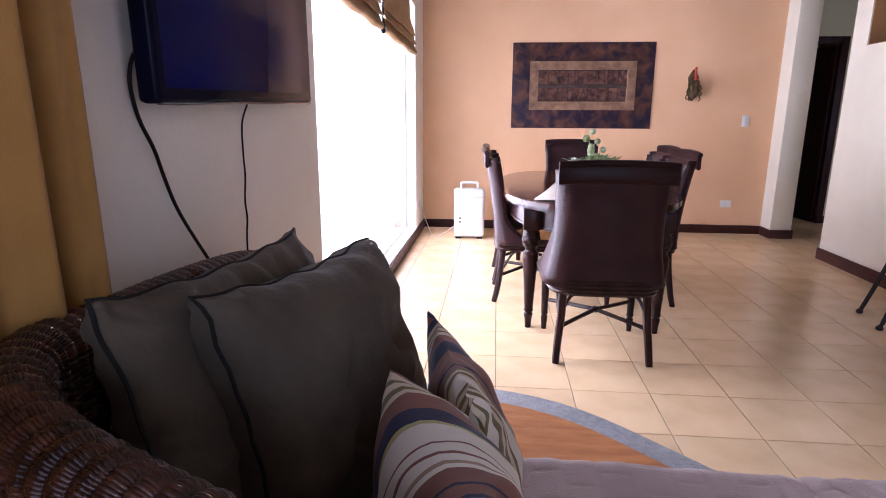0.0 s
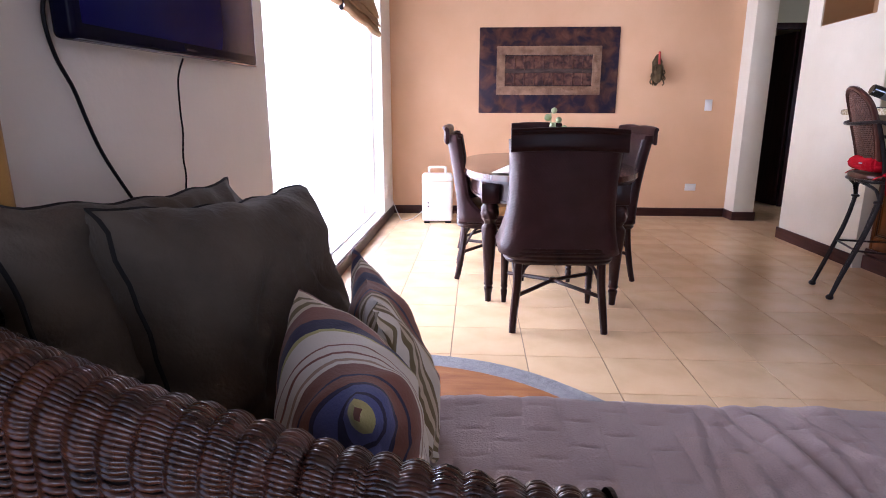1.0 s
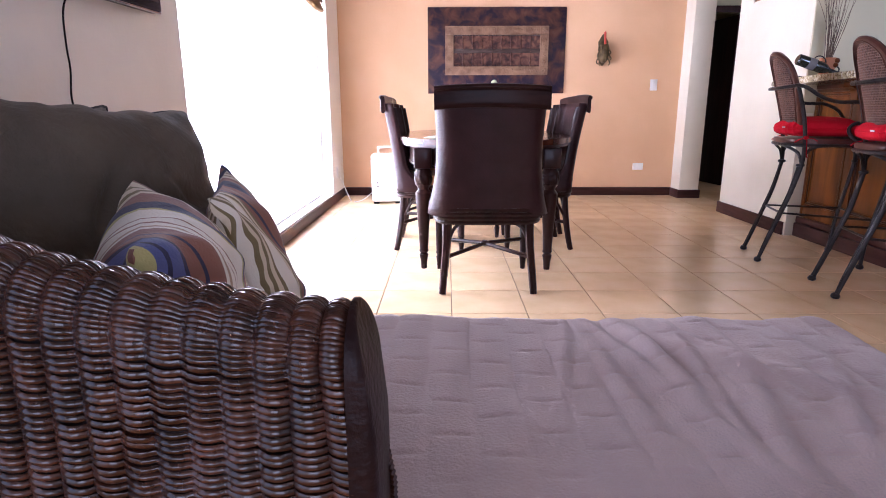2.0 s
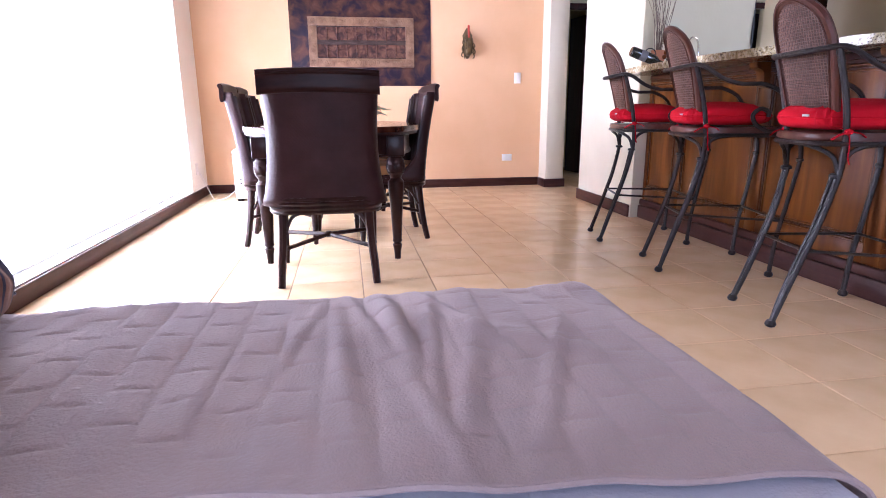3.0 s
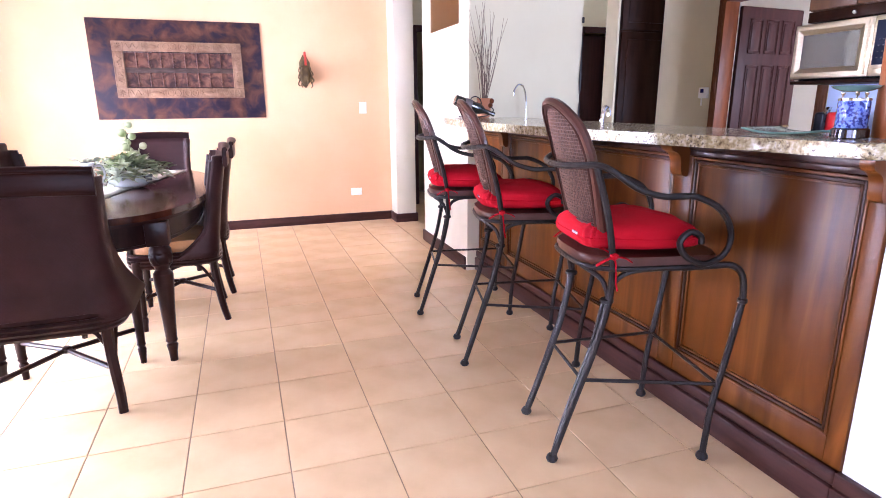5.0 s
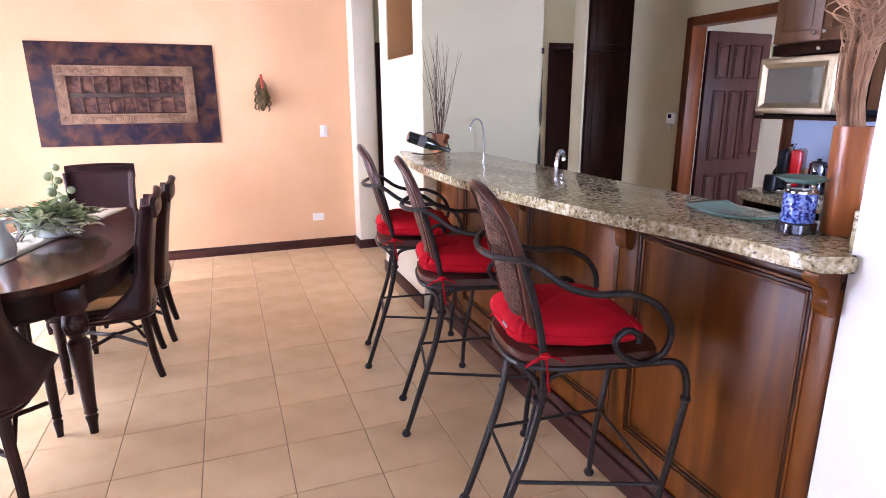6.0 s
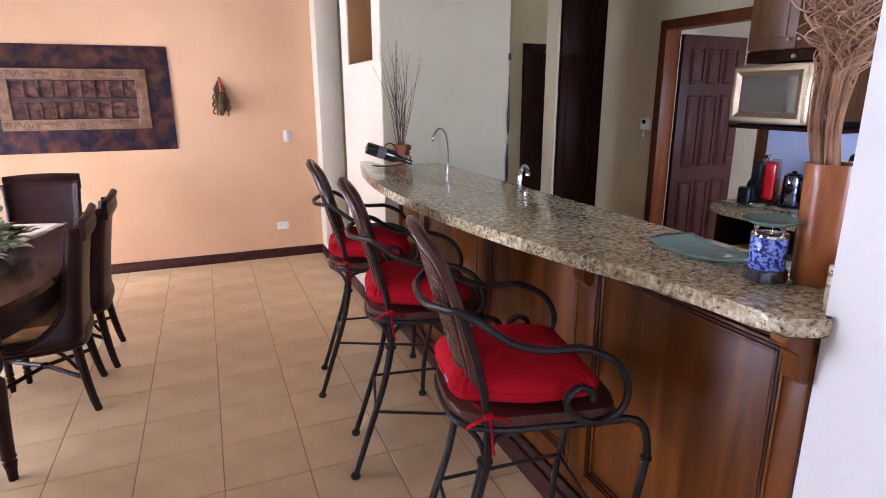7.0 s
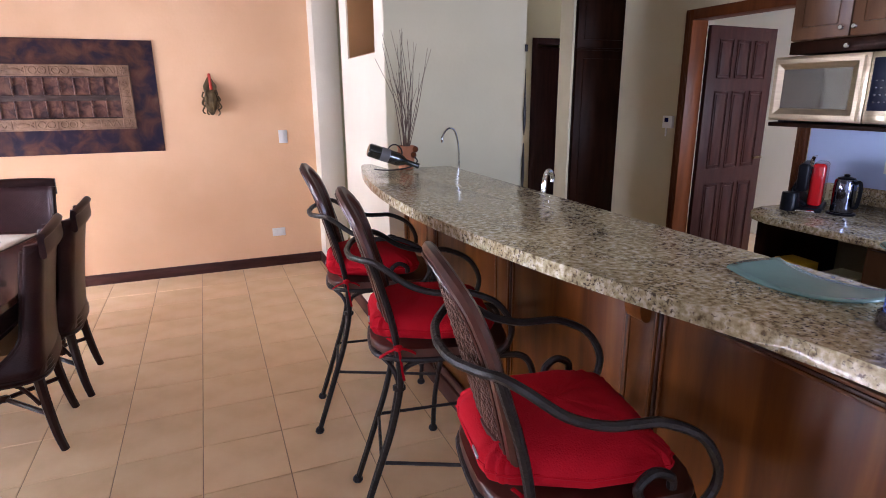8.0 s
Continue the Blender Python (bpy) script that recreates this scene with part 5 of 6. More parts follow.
def curtain():
    bm = bmesh.new()

    def f(u, v):
        s = (1 - u) * 6.6 + 0.16 * math.sin(u * 11) * u * (1 - u) * 4
        k = abs(math.sin(math.pi * s)) ** 0.62
        amp = 0.078 + 0.018 * math.sin(math.floor(s) * 2.3) + 0.010 * (1 - v)
        sway = 0.010 * math.sin(v * 4 + math.floor(s) * 1.7) * min(1.0, k * 1.5)
        return Vector((W_X + 0.016 + amp * k + 0.004 * math.sin(s * 17 + v * 3), 0.48 + u * 0.885 + sway * (1 - u) * 2.0 + 0.006 * math.sin(v * 6 + 1) * u, 0.02 + v * 2.5))
    grid(bm, f, 240, 22)
    ob = part("curtain", bm, DRAPE, sharp=80)
    so = ob.modifiers.new("thickness", "SOLIDIFY")
    so.thickness = 0.003
    tagged(ob, "gold-brown floor-length drape gathered in folds", "curtain")


curtain()
tagged(part("curtain_rod", rod([(W_X + 0.045, -2.5, 2.54), (W_X + 0.045, 1.5, 2.54)], 0.014, 10), IRON), "dark iron curtain rod", "curtain rod")


def roman_blind(y0, y1):
    t = thing("roman_blind", pose(0, 0, 0), "tan cloth roman blind folded up over the window", "blind", "blinds of the window")
    prof = [(-0.012, 2.34), (-0.006, 2.15), (0.0, 2.04), (0.030, 1.95), (0.042, 1.90), (0.020, 1.915), (0.034, 1.87), (0.052, 1.83), (0.024, 1.845), (0.040, 1.80), (0.058, 1.765), (0.034, 1.75), (0.016, 1.775)]
    sec = smooth([(x, 0, z) for x, z in prof], 4)
    bm = bmesh.new()
    grid(bm, lambda u, v: Vector((W_X + 0.03 + sec[min(len(sec) - 1, int(round(u * (len(sec) - 1))))].x, y0 + v * (y1 - y0),
                                  sec[min(len(sec) - 1, int(round(u * (len(sec) - 1))))].z + 0.006 * math.sin(v * 14))), len(sec), 14)
    ob = part("cloth", bm, BLIND, t, sharp=60)
    so = ob.modifiers.new("thickness", "SOLIDIFY")
    so.thickness = 0.004
    part("head_rail", one_box((W_X + 0.002, y0, 2.33), (W_X + 0.05, y1, 2.37), 0.004), WHITE_PLASTIC, t)


roman_blind(2.98, 4.09)
roman_blind(4.17, 5.60)
cord = thing("blind_cord", pose(W_X + 0.075, 4.13, 0), "dark pull cord with knob between the blinds", "cord")
part("string", rod([(0, 0, 1.80), (0, 0, 2.33)], 0.005, 6), BLACK_PLASTIC, cord)
part("knob", turned([(0.006, 0), (0.016, 0.012), (0.018, 0.05), (0.008, 0.08)], 10, pose(0, 0, 1.73)), BLACK_PLASTIC, cord)


# ---- on the peach wall ----
def petal_star(bm, cx, cz, r, y):
    """A carved eight-petalled star in relief."""
    for k in range(8):
        a = k * math.pi / 4
        tube(bm, [(cx + q * r * math.cos(a), y - 0.002 * math.sin(q * 3.1), cz + q * r * math.sin(a)) for q in (0.15, 0.4, 0.7, 1.0)], [r * 0.10, r * 0.20, r * 0.17, r * 0.05], 6)


def fish(bm, cx, cz, a, b, y, way):
    """A carved lens-shaped body with a forked tail, in relief."""
    rows = grid(bm, lambda u, v: Vector((cx + a * (u * 2 - 1), y + 0.004 - 0.010 * math.sin(math.pi * u) ** 0.5 * math.sin(math.pi * v), cz + b * math.sin(math.pi * u) ** 0.8 * (v * 2 - 1))), 11, 7)
    for sz in (-1, 1):
        tube(bm, [(cx + way * a * 0.92, y, cz), (cx + way * a * 1.18, y - 0.003, cz + sz * b * 0.55), (cx + way * a * 1.34, y, cz + sz * b * 0.95)], [0.005, 0.0065, 0.003], 6)


def wall_art():
    t = thing("wall_art", pose(1.205, N_Y - 0.002, 1.545), "patinated copper wall panel with carved wooden lattice shutter", "wall art")
    part("backing", one_box((-0.73, -0.012, -0.437), (0.73, 0, 0.437), 0.003), COPPER_ART, t, "mottled dark copper sheet")
    x, z, w = 0.545, 0.247, 0.088
    y = -0.0485
    for lo, hi in (((-x, z - w), (x, z)), ((-x, -z), (x, -z + w)), ((-x, -z + w), (-x + w, z - w)), ((x - w, -z + w), (x, z - w))):
        fr = part("frame_board", one_box((lo[0], -0.046, lo[1]), (hi[0], -0.0125, hi[1]), 0.004), CARVED, t, "carved warm brown frame board")
        wide = hi[0] - lo[0] > 0.5
        # raised edges of the board
        for k in (0, 1):
            if wide:
                e = lo[1] + 0.006 if k == 0 else hi[1] - 0.006
                bm = one_box((lo[0] + 0.002, -0.052, e - 0.005), (hi[0] - 0.002, -0.0462, e + 0.005), 0.002)
            else:
                e = lo[0] + 0.006 if k == 0 else hi[0] - 0.006
                bm = one_box((e - 0.005, -0.052, lo[1] + 0.002), (e + 0.005, -0.0462, hi[1] - 0.002), 0.002)
            part("edge_bead", bm, CARVED, fr)
        if wide:
            cz = (lo[1] + hi[1]) / 2
            marks = [-x + w / 2, -0.39, -0.225, -0.075, 0.075, 0.225, 0.39, x - w / 2]
            for i, cx in enumerate(marks):
                bm = bmesh.new()
                if i in (0, 7):
                    petal_star(bm, cx, cz, 0.031, y)
                elif i in (2, 5):
                    fish(bm, cx, cz, 0.052, 0.022, y, 1 if i == 2 else -1)
                elif i in (3, 4):
                    for sx in (-0.030, 0.030):
                        tube(bm, [(cx + sx + 0.026 * math.cos(k * 0.5236), y, cz + 0.026 * math.sin(k * 0.5236)) for k in range(12)], 0.0058, 6, closed=True)
                else:
                    tube(bm, [(cx - 0.055 + 0.11 * k / 16, y, cz + 0.020 * math.sin(k * 0.785)) for k in range(17)], 0.0062, 6)
                    tube(bm, [(cx - 0.03 + 0.06 * k / 8, y, cz - 0.014 * math.sin(k * 0.785)) for k in range(9)], 0.0045, 6)
                part("carving", bm, CARVED, fr)
            for cx in (-x + w, -0.30, -0.15, 0.0, 0.15, 0.30, x - w):
                part("divider", one_box((cx - 0.006, -0.0515, lo[1] + 0.012), (cx + 0.006, -0.0462, hi[1] - 0.012), 0.002), CARVED, fr)
        else:
            cx = (lo[0] + hi[0]) / 2
            for sz in (-1, 1):
                bm = bmesh.new()
                tube(bm, [(cx + 0.018 * math.sin(k * 0.785), y, sz * 0.078 - 0.055 + 0.11 * k / 16) for k in range(17)], 0.006, 6)
                tube(bm, [(cx - 0.016 * math.sin(k * 0.785), y, sz * 0.078 - 0.04 + 0.08 * k / 8) for k in range(9)], 0.0045, 6)
                part("carving", bm, CARVED, fr)
            part("divider", one_box((lo[0] + 0.012, -0.0515, -0.006), (hi[0] - 0.012, -0.0462, 0.006), 0.002), CARVED, fr)
    inner, half = x - w, z - w
    part("centre", one_box((-inner, -0.020, -half), (inner, -0.0125, half), 0), COPPER_WARM, t, "reddish brown sheet behind the spindles")
    for sz in (-1, 1):
        part("slot_rail", one_box((-inner, -0.034, sz * half - 0.008), (inner, -0.0205, sz * half + 0.008), 0.002), ESPRESSO, t)
    for i in range(1, 9):
        px = -inner + i * 2 * inner / 9
        part("spindle", rod([(px, -0.032, -half + 0.009 + (k / 28) * 2 * (half - 0.009)) for k in range(29)], [0.0105 if k % 2 else 0.0068 for k in range(29)], 7), COPPER_WARM, t, "beaded red-brown spindle")
    part("cross_bar", one_box((-inner, -0.041, -0.024), (inner, -0.0345, 0.020), 0.003), CROSS_WOOD, t)


wall_art()


def sconce():
    t = thing("wall_sconce", pose(2.335, N_Y, 1.55), "aged bronze wall sconce with a red candle", "sconce")
    part("back_plate", prism([(0.05 * math.sin(i * math.pi / 12) * (1 + 0.25 * math.cos(i * math.pi / 2)), 0.16 * -math.cos(i * math.pi / 12)) for i in range(24)], 0, 0.012, 0.003, 2, pose(0, -0.001, 0, 90)), BRONZE, t)
    part("cup", turned([(0.02, -0.13), (0.045, -0.10), (0.055, -0.02), (0.042, 0.03), (0.05, 0.045), (0.044, 0.05), (0.03, 0.045)], 16, pose(0, -0.055, 0)), BRONZE, t)
    for i in range(9):
        a = i / 9 * math.pi * 2
        c = Vector((0.058 * math.cos(a), -0.055 + 0.045 * math.sin(a), -0.05 + 0.05 * math.sin(2 * a)))
        part("leaf_scroll", rod(smooth([c + Vector((0, 0, 0.05)), c + Vector((0.014 * math.cos(a), -0.012, 0.015)), c, c + Vector((0.02 * math.cos(a), -0.01, -0.04)), c + Vector((0, 0, -0.06))], 3), 0.0065, 5), BRONZE, t)
    part("candle", turned([(0.012, 0.03), (0.012, 0.175), (0.006, 0.182)], 12, pose(0.012, -0.055, 0, 0, -3, 0)), RED_WAX, t, "slim red candle")


sconce()


def wall_plate(name, m, w, h, label, category, holes):
    t = thing(name, m, label, category)
    part("plate", one_box((-w / 2, -0.009, -h / 2), (w / 2, 0, h / 2), 0.003), WHITE_PLASTIC, t)
    for cx, cz, a, b in holes:
        part("rocker", one_box((cx - a / 2, -0.013, cz - b / 2), (cx + a / 2, -0.0092, cz + b / 2), 0.0015), WHITE_PLASTIC, t)


wall_plate("light_switch", pose(2.904, N_Y, 1.193), 0.075, 0.115, "white light switch plate on the peach wall", "switch", [(0, 0, 0.032, 0.062)])
wall_plate("socket", pose(2.80, N_Y, 0.322), 0.115, 0.075, "white double socket plate on the peach wall", "socket", [(-0.025, 0, 0.035, 0.045), (0.025, 0, 0.035, 0.045)])
wall_plate("socket", pose(W_X, 6.33, 0.30, 0, 0, 90), 0.075, 0.115, "white socket plate on the window wall", "socket", [(0, 0.025, 0.035, 0.03), (0, -0.025, 0.035, 0.03)])


def cooler_box():
    t = thing("portable_cooler", pose(0.06, 6.22, 0, 0, 0, 4), "white portable cooler unit with carrying handle by the wall", "cooler")
    part("body", one_box((-0.155, -0.13, 0.02), (0.155, 0.13, 0.47), 0.03, seg=4), WHITE_PLASTIC, t)
    part("lid", one_box((-0.157, -0.132, 0.435), (0.157, 0.132, 0.50), 0.03, seg=4), WHITE_PLASTIC, t)
    part("seam", one_box((-0.159, -0.134, 0.428), (0.159, 0.134, 0.436), 0.002), STEEL, t, "grey seam under the lid")
    part("handle", rod(smooth([(-0.085, 0, 0.49), (-0.085, 0, 0.545), (-0.07, 0, 0.565), (0.07, 0, 0.565), (0.085, 0, 0.545), (0.085, 0, 0.49)], 4), 0.012, 8), WHITE_PLASTIC, t)
    for z in (0.17, 0.21):
        part("button", one_box((-0.10, -0.1335, z), (-0.085, -0.1295, z + 0.015), 0.001), BLACK_PLASTIC, t)
    for x in (-0.11, 0.11):
        part("foot", one_box((x - 0.03, -0.11, 0), (x + 0.03, 0.11, 0.021), 0.004), BLACK_PLASTIC, t)
    tagged(part("cord", rod(smooth([(-0.10, 6.26, 0.10), (-0.2, 6.28, 0.02), (-0.27, 6.2, 0.008), (-0.34, 6.3, 0.008), (-0.45, 6.33, 0.26)], 5), 0.004, 5), WHITE_PLASTIC), "thin white mains cord on the floor", "cord")


cooler_box()


# ---- on the bar ----
CT = 1.1355


def bottle_rack():
    t = thing("wine_bottle", placed((3.085, 4.44, 1.262), (0.1, 0.9, 0), (0.226, -0.035, -0.083)), "dark wine bottle lying in its holder on the bar", "bottle")
    part("glass", turned([(0.03, 0.0), (0.037, 0.006), (0.038, 0.03), (0.038, 0.175), (0.030, 0.20), (0.016, 0.225), (0.014, 0.285), (0.016, 0.287), (0.016, 0.302), (0.008, 0.303)], 20), BOTTLE, t)
    part("label", turned([(0.0383, 0.07), (0.0386, 0.071), (0.0386, 0.12), (0.0383, 0.121)], 20), PAPER, t, "pale paper label")
    h = thing("bottle_holder", pose(0, 0, 0), "curved dark metal bottle holder on the bar", "holder")
    part("base", rod(smooth([(3.12, 4.46, CT + 0.014), (3.17, 4.45, CT + 0.006), (3.24, 4.43, CT + 0.006), (3.32, 4.42, CT + 0.02), (3.36, 4.41, CT + 0.05), (3.345, 4.41, CT + 0.075)], 5), 0.007, 6, flat=0.6), IRON, h)
    part("cradle", rod([(3.235 + 0.042 * math.cos(a * 0.45), 4.43 + 0.012 * math.sin(a * 0.45), CT + 0.105 + 0.042 * math.sin(a * 0.45)) for a in range(14)], 0.004, 6, closed=True), IRON, h)


bottle_rack()


def twig_pot():
    t = thing("twig_vase", pose(3.315, 4.475, CT), "terracotta pot of tall dry twigs on the bar", "vase")
    part("pot", turned([(0.03, 0), (0.042, 0.005), (0.05, 0.07), (0.046, 0.12), (0.052, 0.135), (0.044, 0.135), (0.036, 0.11)], 20), TERRACOTTA, t)
    rnd = random.Random(11)
    for i in range(26):
        a, s = rnd.uniform(0, 6.28), rnd.uniform(0.02, 0.17)
        h = rnd.uniform(0.34, 0.66)
        tip = Vector((math.cos(a) * s * 1.0 - 0.02, math.sin(a) * s - 0.03 * (s > 0.1), 0.1 + h))
        tip.y = min(tip.y, 0.06)
        mid = Vector((tip.x * 0.35 + rnd.uniform(-0.03, 0.03), tip.y * 0.35 + rnd.uniform(-0.03, 0.01), 0.1 + h * 0.5))
        part("twig", rod(smooth([(rnd.uniform(-0.015, 0.015), rnd.uniform(-0.015, 0.015), 0.06), mid, tip], 5), [0.0028 - 0.0019 * k / 10 for k in range(11)], 4), TWIG, t)
    for x, y, z, r in ((0.045, -0.03, 0.115, 0.02), (0.03, -0.045, 0.085, 0.018)):
        bm = bmesh.new()
        bmesh.ops.create_icosphere(bm, subdivisions=2, radius=r, matrix=Matrix.Translation((x, y, z)))
        part("dried_pod", bm, CASING_WOOD, t, "dried orange-brown pod")


twig_pot()


def tray():
    bm = bmesh.new()

    def f(u, v):
        a, b = (u - 0.5) * 0.31, (v - 0.5) * (0.150 + 0.03 * (1 - u))
        z = CT + 0.004 + 0.013 * (2 * u - 1) ** 2 + 0.002
        r = 1 - 0.10 * (2 * v - 1) ** 2
        return Vector((3.488 + b * 0.98 + 0.01 * (2 * u - 1) - 0.02 * (1 - (2 * u - 1) ** 2), 2.150 - a * r, z))
    grid(bm, f, 20, 10)
    ob = part("glass_tray", bm, GREEN_GLASS)
    so = ob.modifiers.new("thickness", "SOLIDIFY")
    so.thickness, so.offset = 0.006, -1.0
    tagged(ob, "curved frosted green glass tray on the bar", "tray")


tray()


def candle_lamp():
    t = thing("oil_burner", pose(3.415, 1.908, CT) @ Matrix.Scale(0.74, 4), "blue spotted glass burner with steel foot and clear dish", "burner")
    part("foot", turned([(0.064, 0), (0.068, 0.003), (0.067, 0.034), (0.060, 0.040)], 32), DARK_CHROME, t)
    part("shade", turned([(0.055, 0.040), (0.0565, 0.044), (0.0565, 0.140), (0.054, 0.145)], 32), BLUE_GLASS_DARK, t, "blue and purple spotted glass cylinder")
    part("rim", turned([(0.055, 0.1455), (0.057, 0.147), (0.057, 0.155), (0.050, 0.157)], 32), CHROME, t)
    for k in range(3):
        a = k * 2.094 + 0.5
        part("post", turned([(0.004, 0.156), (0.004, 0.166), (0.008, 0.172), (0.008, 0.178), (0.003, 0.183)], 10, pose(0.045 * math.cos(a), 0.045 * math.sin(a), 0)), CHROME, t)
    part("dish", turned([(0.012, 0.180), (0.05, 0.183), (0.078, 0.194), (0.088, 0.203), (0.085, 0.2045), (0.074, 0.197), (0.048, 0.187), (0.01, 0.184)], 32), GREEN_GLASS, t, "shallow greenish glass dish")


candle_lamp()


def curly_vase():
    t = thing("twig_vase", pose(3.50, 1.845, CT), "tall orange-brown wooden vase of curly dried twigs", "vase")
    part("body", turned([(0.045, 0), (0.048, 0.004), (0.050, 0.15), (0.053, 0.285), (0.047, 0.285), (0.044, 0.27)], 24), VASE_WOOD, t)
    rnd = random.Random(5)
    aside, beyond = Vector((-0.93, 0.37, 0)), Vector((0.37, 0.93, 0))
    for i in range(88):
        a, s = rnd.uniform(0, 6.28), rnd.uniform(0.004, 0.034)
        stem, mop = rnd.uniform(0.20, 0.30), rnd.uniform(0.16, 0.42)
        amp, ph, back, drift = rnd.uniform(0.018, 0.060), rnd.gauss(0, 0.75), rnd.uniform(-0.02, 0.045), rnd.uniform(-0.045, 0.035)
        pts = [Vector((math.cos(a) * s * 0.8, math.sin(a) * s * 0.8, 0.20))]
        for k in range(5):
            q = (k + 1) / 5
            pts.append(Vector((math.cos(a) * s, math.sin(a) * s, 0.24 + stem * q)) + aside * (0.022 * math.sin(q * 2.6)) + beyond * back * q)
        foot_, n_ = pts[-1], int(9 + mop * 70)
        for k in range(n_):
            c = (k + 1) / n_
            g = 2 * math.pi * mop * c / 0.115 + 0.9 + ph * c
            p = foot_ + Vector((0, 0, mop * c)) + aside * (amp * min(1.0, 4 * c) * math.sin(g) + drift * c) + beyond * (0.5 * amp * min(1.0, 4 * c) * math.cos(1.3 * g + a))
            p.y = max(p.y, -0.11)
            pts.append(p)
        part("twig", rod(pts, 0.0019, 4), CURLY, t)
    # a few loose curls reaching aside
    for i in range(5):
        h, ph, far = rnd.uniform(0.52, 0.66), rnd.uniform(0, 6.28), rnd.uniform(0.14, 0.26)
        pts = [Vector((0, 0, 0.22)), Vector((0.005, 0.005, 0.40)), Vector((0, 0.01, h - 0.05))]
        for k in range(34):
            c = (k + 1) / 34
            g = ph + c * 20
            pts.append(Vector((0, 0.01, h + 0.16 * c)) + aside * (far * c + 0.022 * math.cos(g)) + Vector((0, 0, 0.030 * math.sin(g))) + beyond * 0.02 * math.sin(g))
        part("twig", rod(smooth(pts, 2), 0.0018, 4), CURLY, t)


curly_vase()


# ---- kitchen ----
def tap(name, base, height, reach, way, r, label):
    t = thing(name, pose(*base), label, "tap")
    part("stem_base", turned([(r * 2.2, 0), (r * 2.2, 0.012), (r * 1.4, 0.03)], 14), CHROME, t)
    wx, wy = math.cos(way), math.sin(way)
    pts = [(0, 0, 0.02), (0, 0, height * 0.5), (wx * reach * 0.06, wy * reach * 0.06, height * 0.8), (wx * reach * 0.3, wy * reach * 0.3, height * 0.98), (wx * reach * 0.7, wy * reach * 0.7, height),
           (wx * reach, wy * reach, height * 0.92), (wx * reach * 1.02, wy * reach * 1.02, height * 0.84)]
    part("spout", rod(smooth(pts, 5), r, 8), CHROME, t)
    return t


structure("floor_plinth", one_box((3.66, 1.74, 0), (4.18, 4.53, 0.1), 0), SKIRT, "dark recessed kitchen plinth")
sk = thing("sink_cabinet", pose(0, 0, 0), "walnut base cabinet behind the bar", "cabinet")
part("body", one_box((3.42, 1.74, 0.1), (4.20, 4.53, 0.86), 0.003), CABINET_WOOD, sk)
for i in range(4):
    d = part("door", one_box((4.2005, 1.76 + i * 0.69, 0.13), (4.22, 2.43 + i * 0.69, 0.84), 0.004), CABINET_WOOD, sk)
    part("knob", turned([(0.006, 0), (0.006, 0.012), (0.014, 0.018), (0.010, 0.026)], 10, pose(4.22, 2.38 + i * 0.69, 0.75, 0, 90, 0)), CHROME, d)
tagged(part("sink_worktop", one_box((3.42, 1.74, 0.86), (4.24, 4.535, 0.90), 0.01), GRANITE), "speckled granite worktop behind the bar", "worktop")
tap("filter_tap", (3.64, 4.46, 0.9), 0.46, 0.13, 3.5, 0.0065, "slim curved chrome filter tap")
tap("kitchen_tap", (3.66, 3.55, 0.9), 0.31, 0.07, 0.4, 0.012, "chrome kitchen tap at the sink")
tagged(part("soap_dispenser", turned([(0.02, 0), (0.022, 0.01), (0.022, 0.06), (0.006, 0.07), (0.006, 0.15), (0.015, 0.155), (0.01, 0.165)], 14, pose(3.70, 4.10, 0.9)), CHROME), "chrome soap dispenser at the sink", "dispenser")

# narrow iron ornament on the corner of the wall block
orn = thing("wall_ornament", pose(4.119, 4.53, 0), "slim wavy dark iron ornament on the wall corner", "ornament")
part("stem", rod([(0, 0, 0.95 + i * 0.06) for i in range(6)], [0.004, 0.009, 0.011, 0.009, 0.006, 0.003], 6), IRON, orn)
part("stem", rod([(0, 0, 1.30 + i * 0.05) for i in range(9)], [0.003, 0.009, 0.011, 0.010, 0.007, 0.005, 0.0035, 0.003, 0.002], 6), IRON, orn)
part("knob", one_box((-0.008, -0.006, 1.80), (0.008, 0.006, 1.84), 0.002), IRON, orn)


# kitchen doorway: casing, open nine-panel door
for nm, lo, hi in (("trim", (D_X - 0.022, 4.968, 0), (D_X + 0.14, 5.045, 2.17)), ("trim", (D_X - 0.022, 3.90, 0), (D_X + 0.14, 3.977, 2.17)), ("trim", (D_X - 0.022, 3.977, 2.093), (D_X + 0.14, 4.968, 2.17))):
    cs = structure(nm, one_box(lo, hi, 0.006), CASING_WOOD, "red-brown stained door casing")
    if hi[1] - lo[1] < 0.2:
        for k in range(3):
            yk = lo[1] + 0.014 + k * 0.019
            part("bead", one_box((lo[0] - 0.006, yk, 0.0), (lo[0] + 0.001, yk + 0.011, hi[2] - 0.012), 0.003), CASING_WOOD, cs)


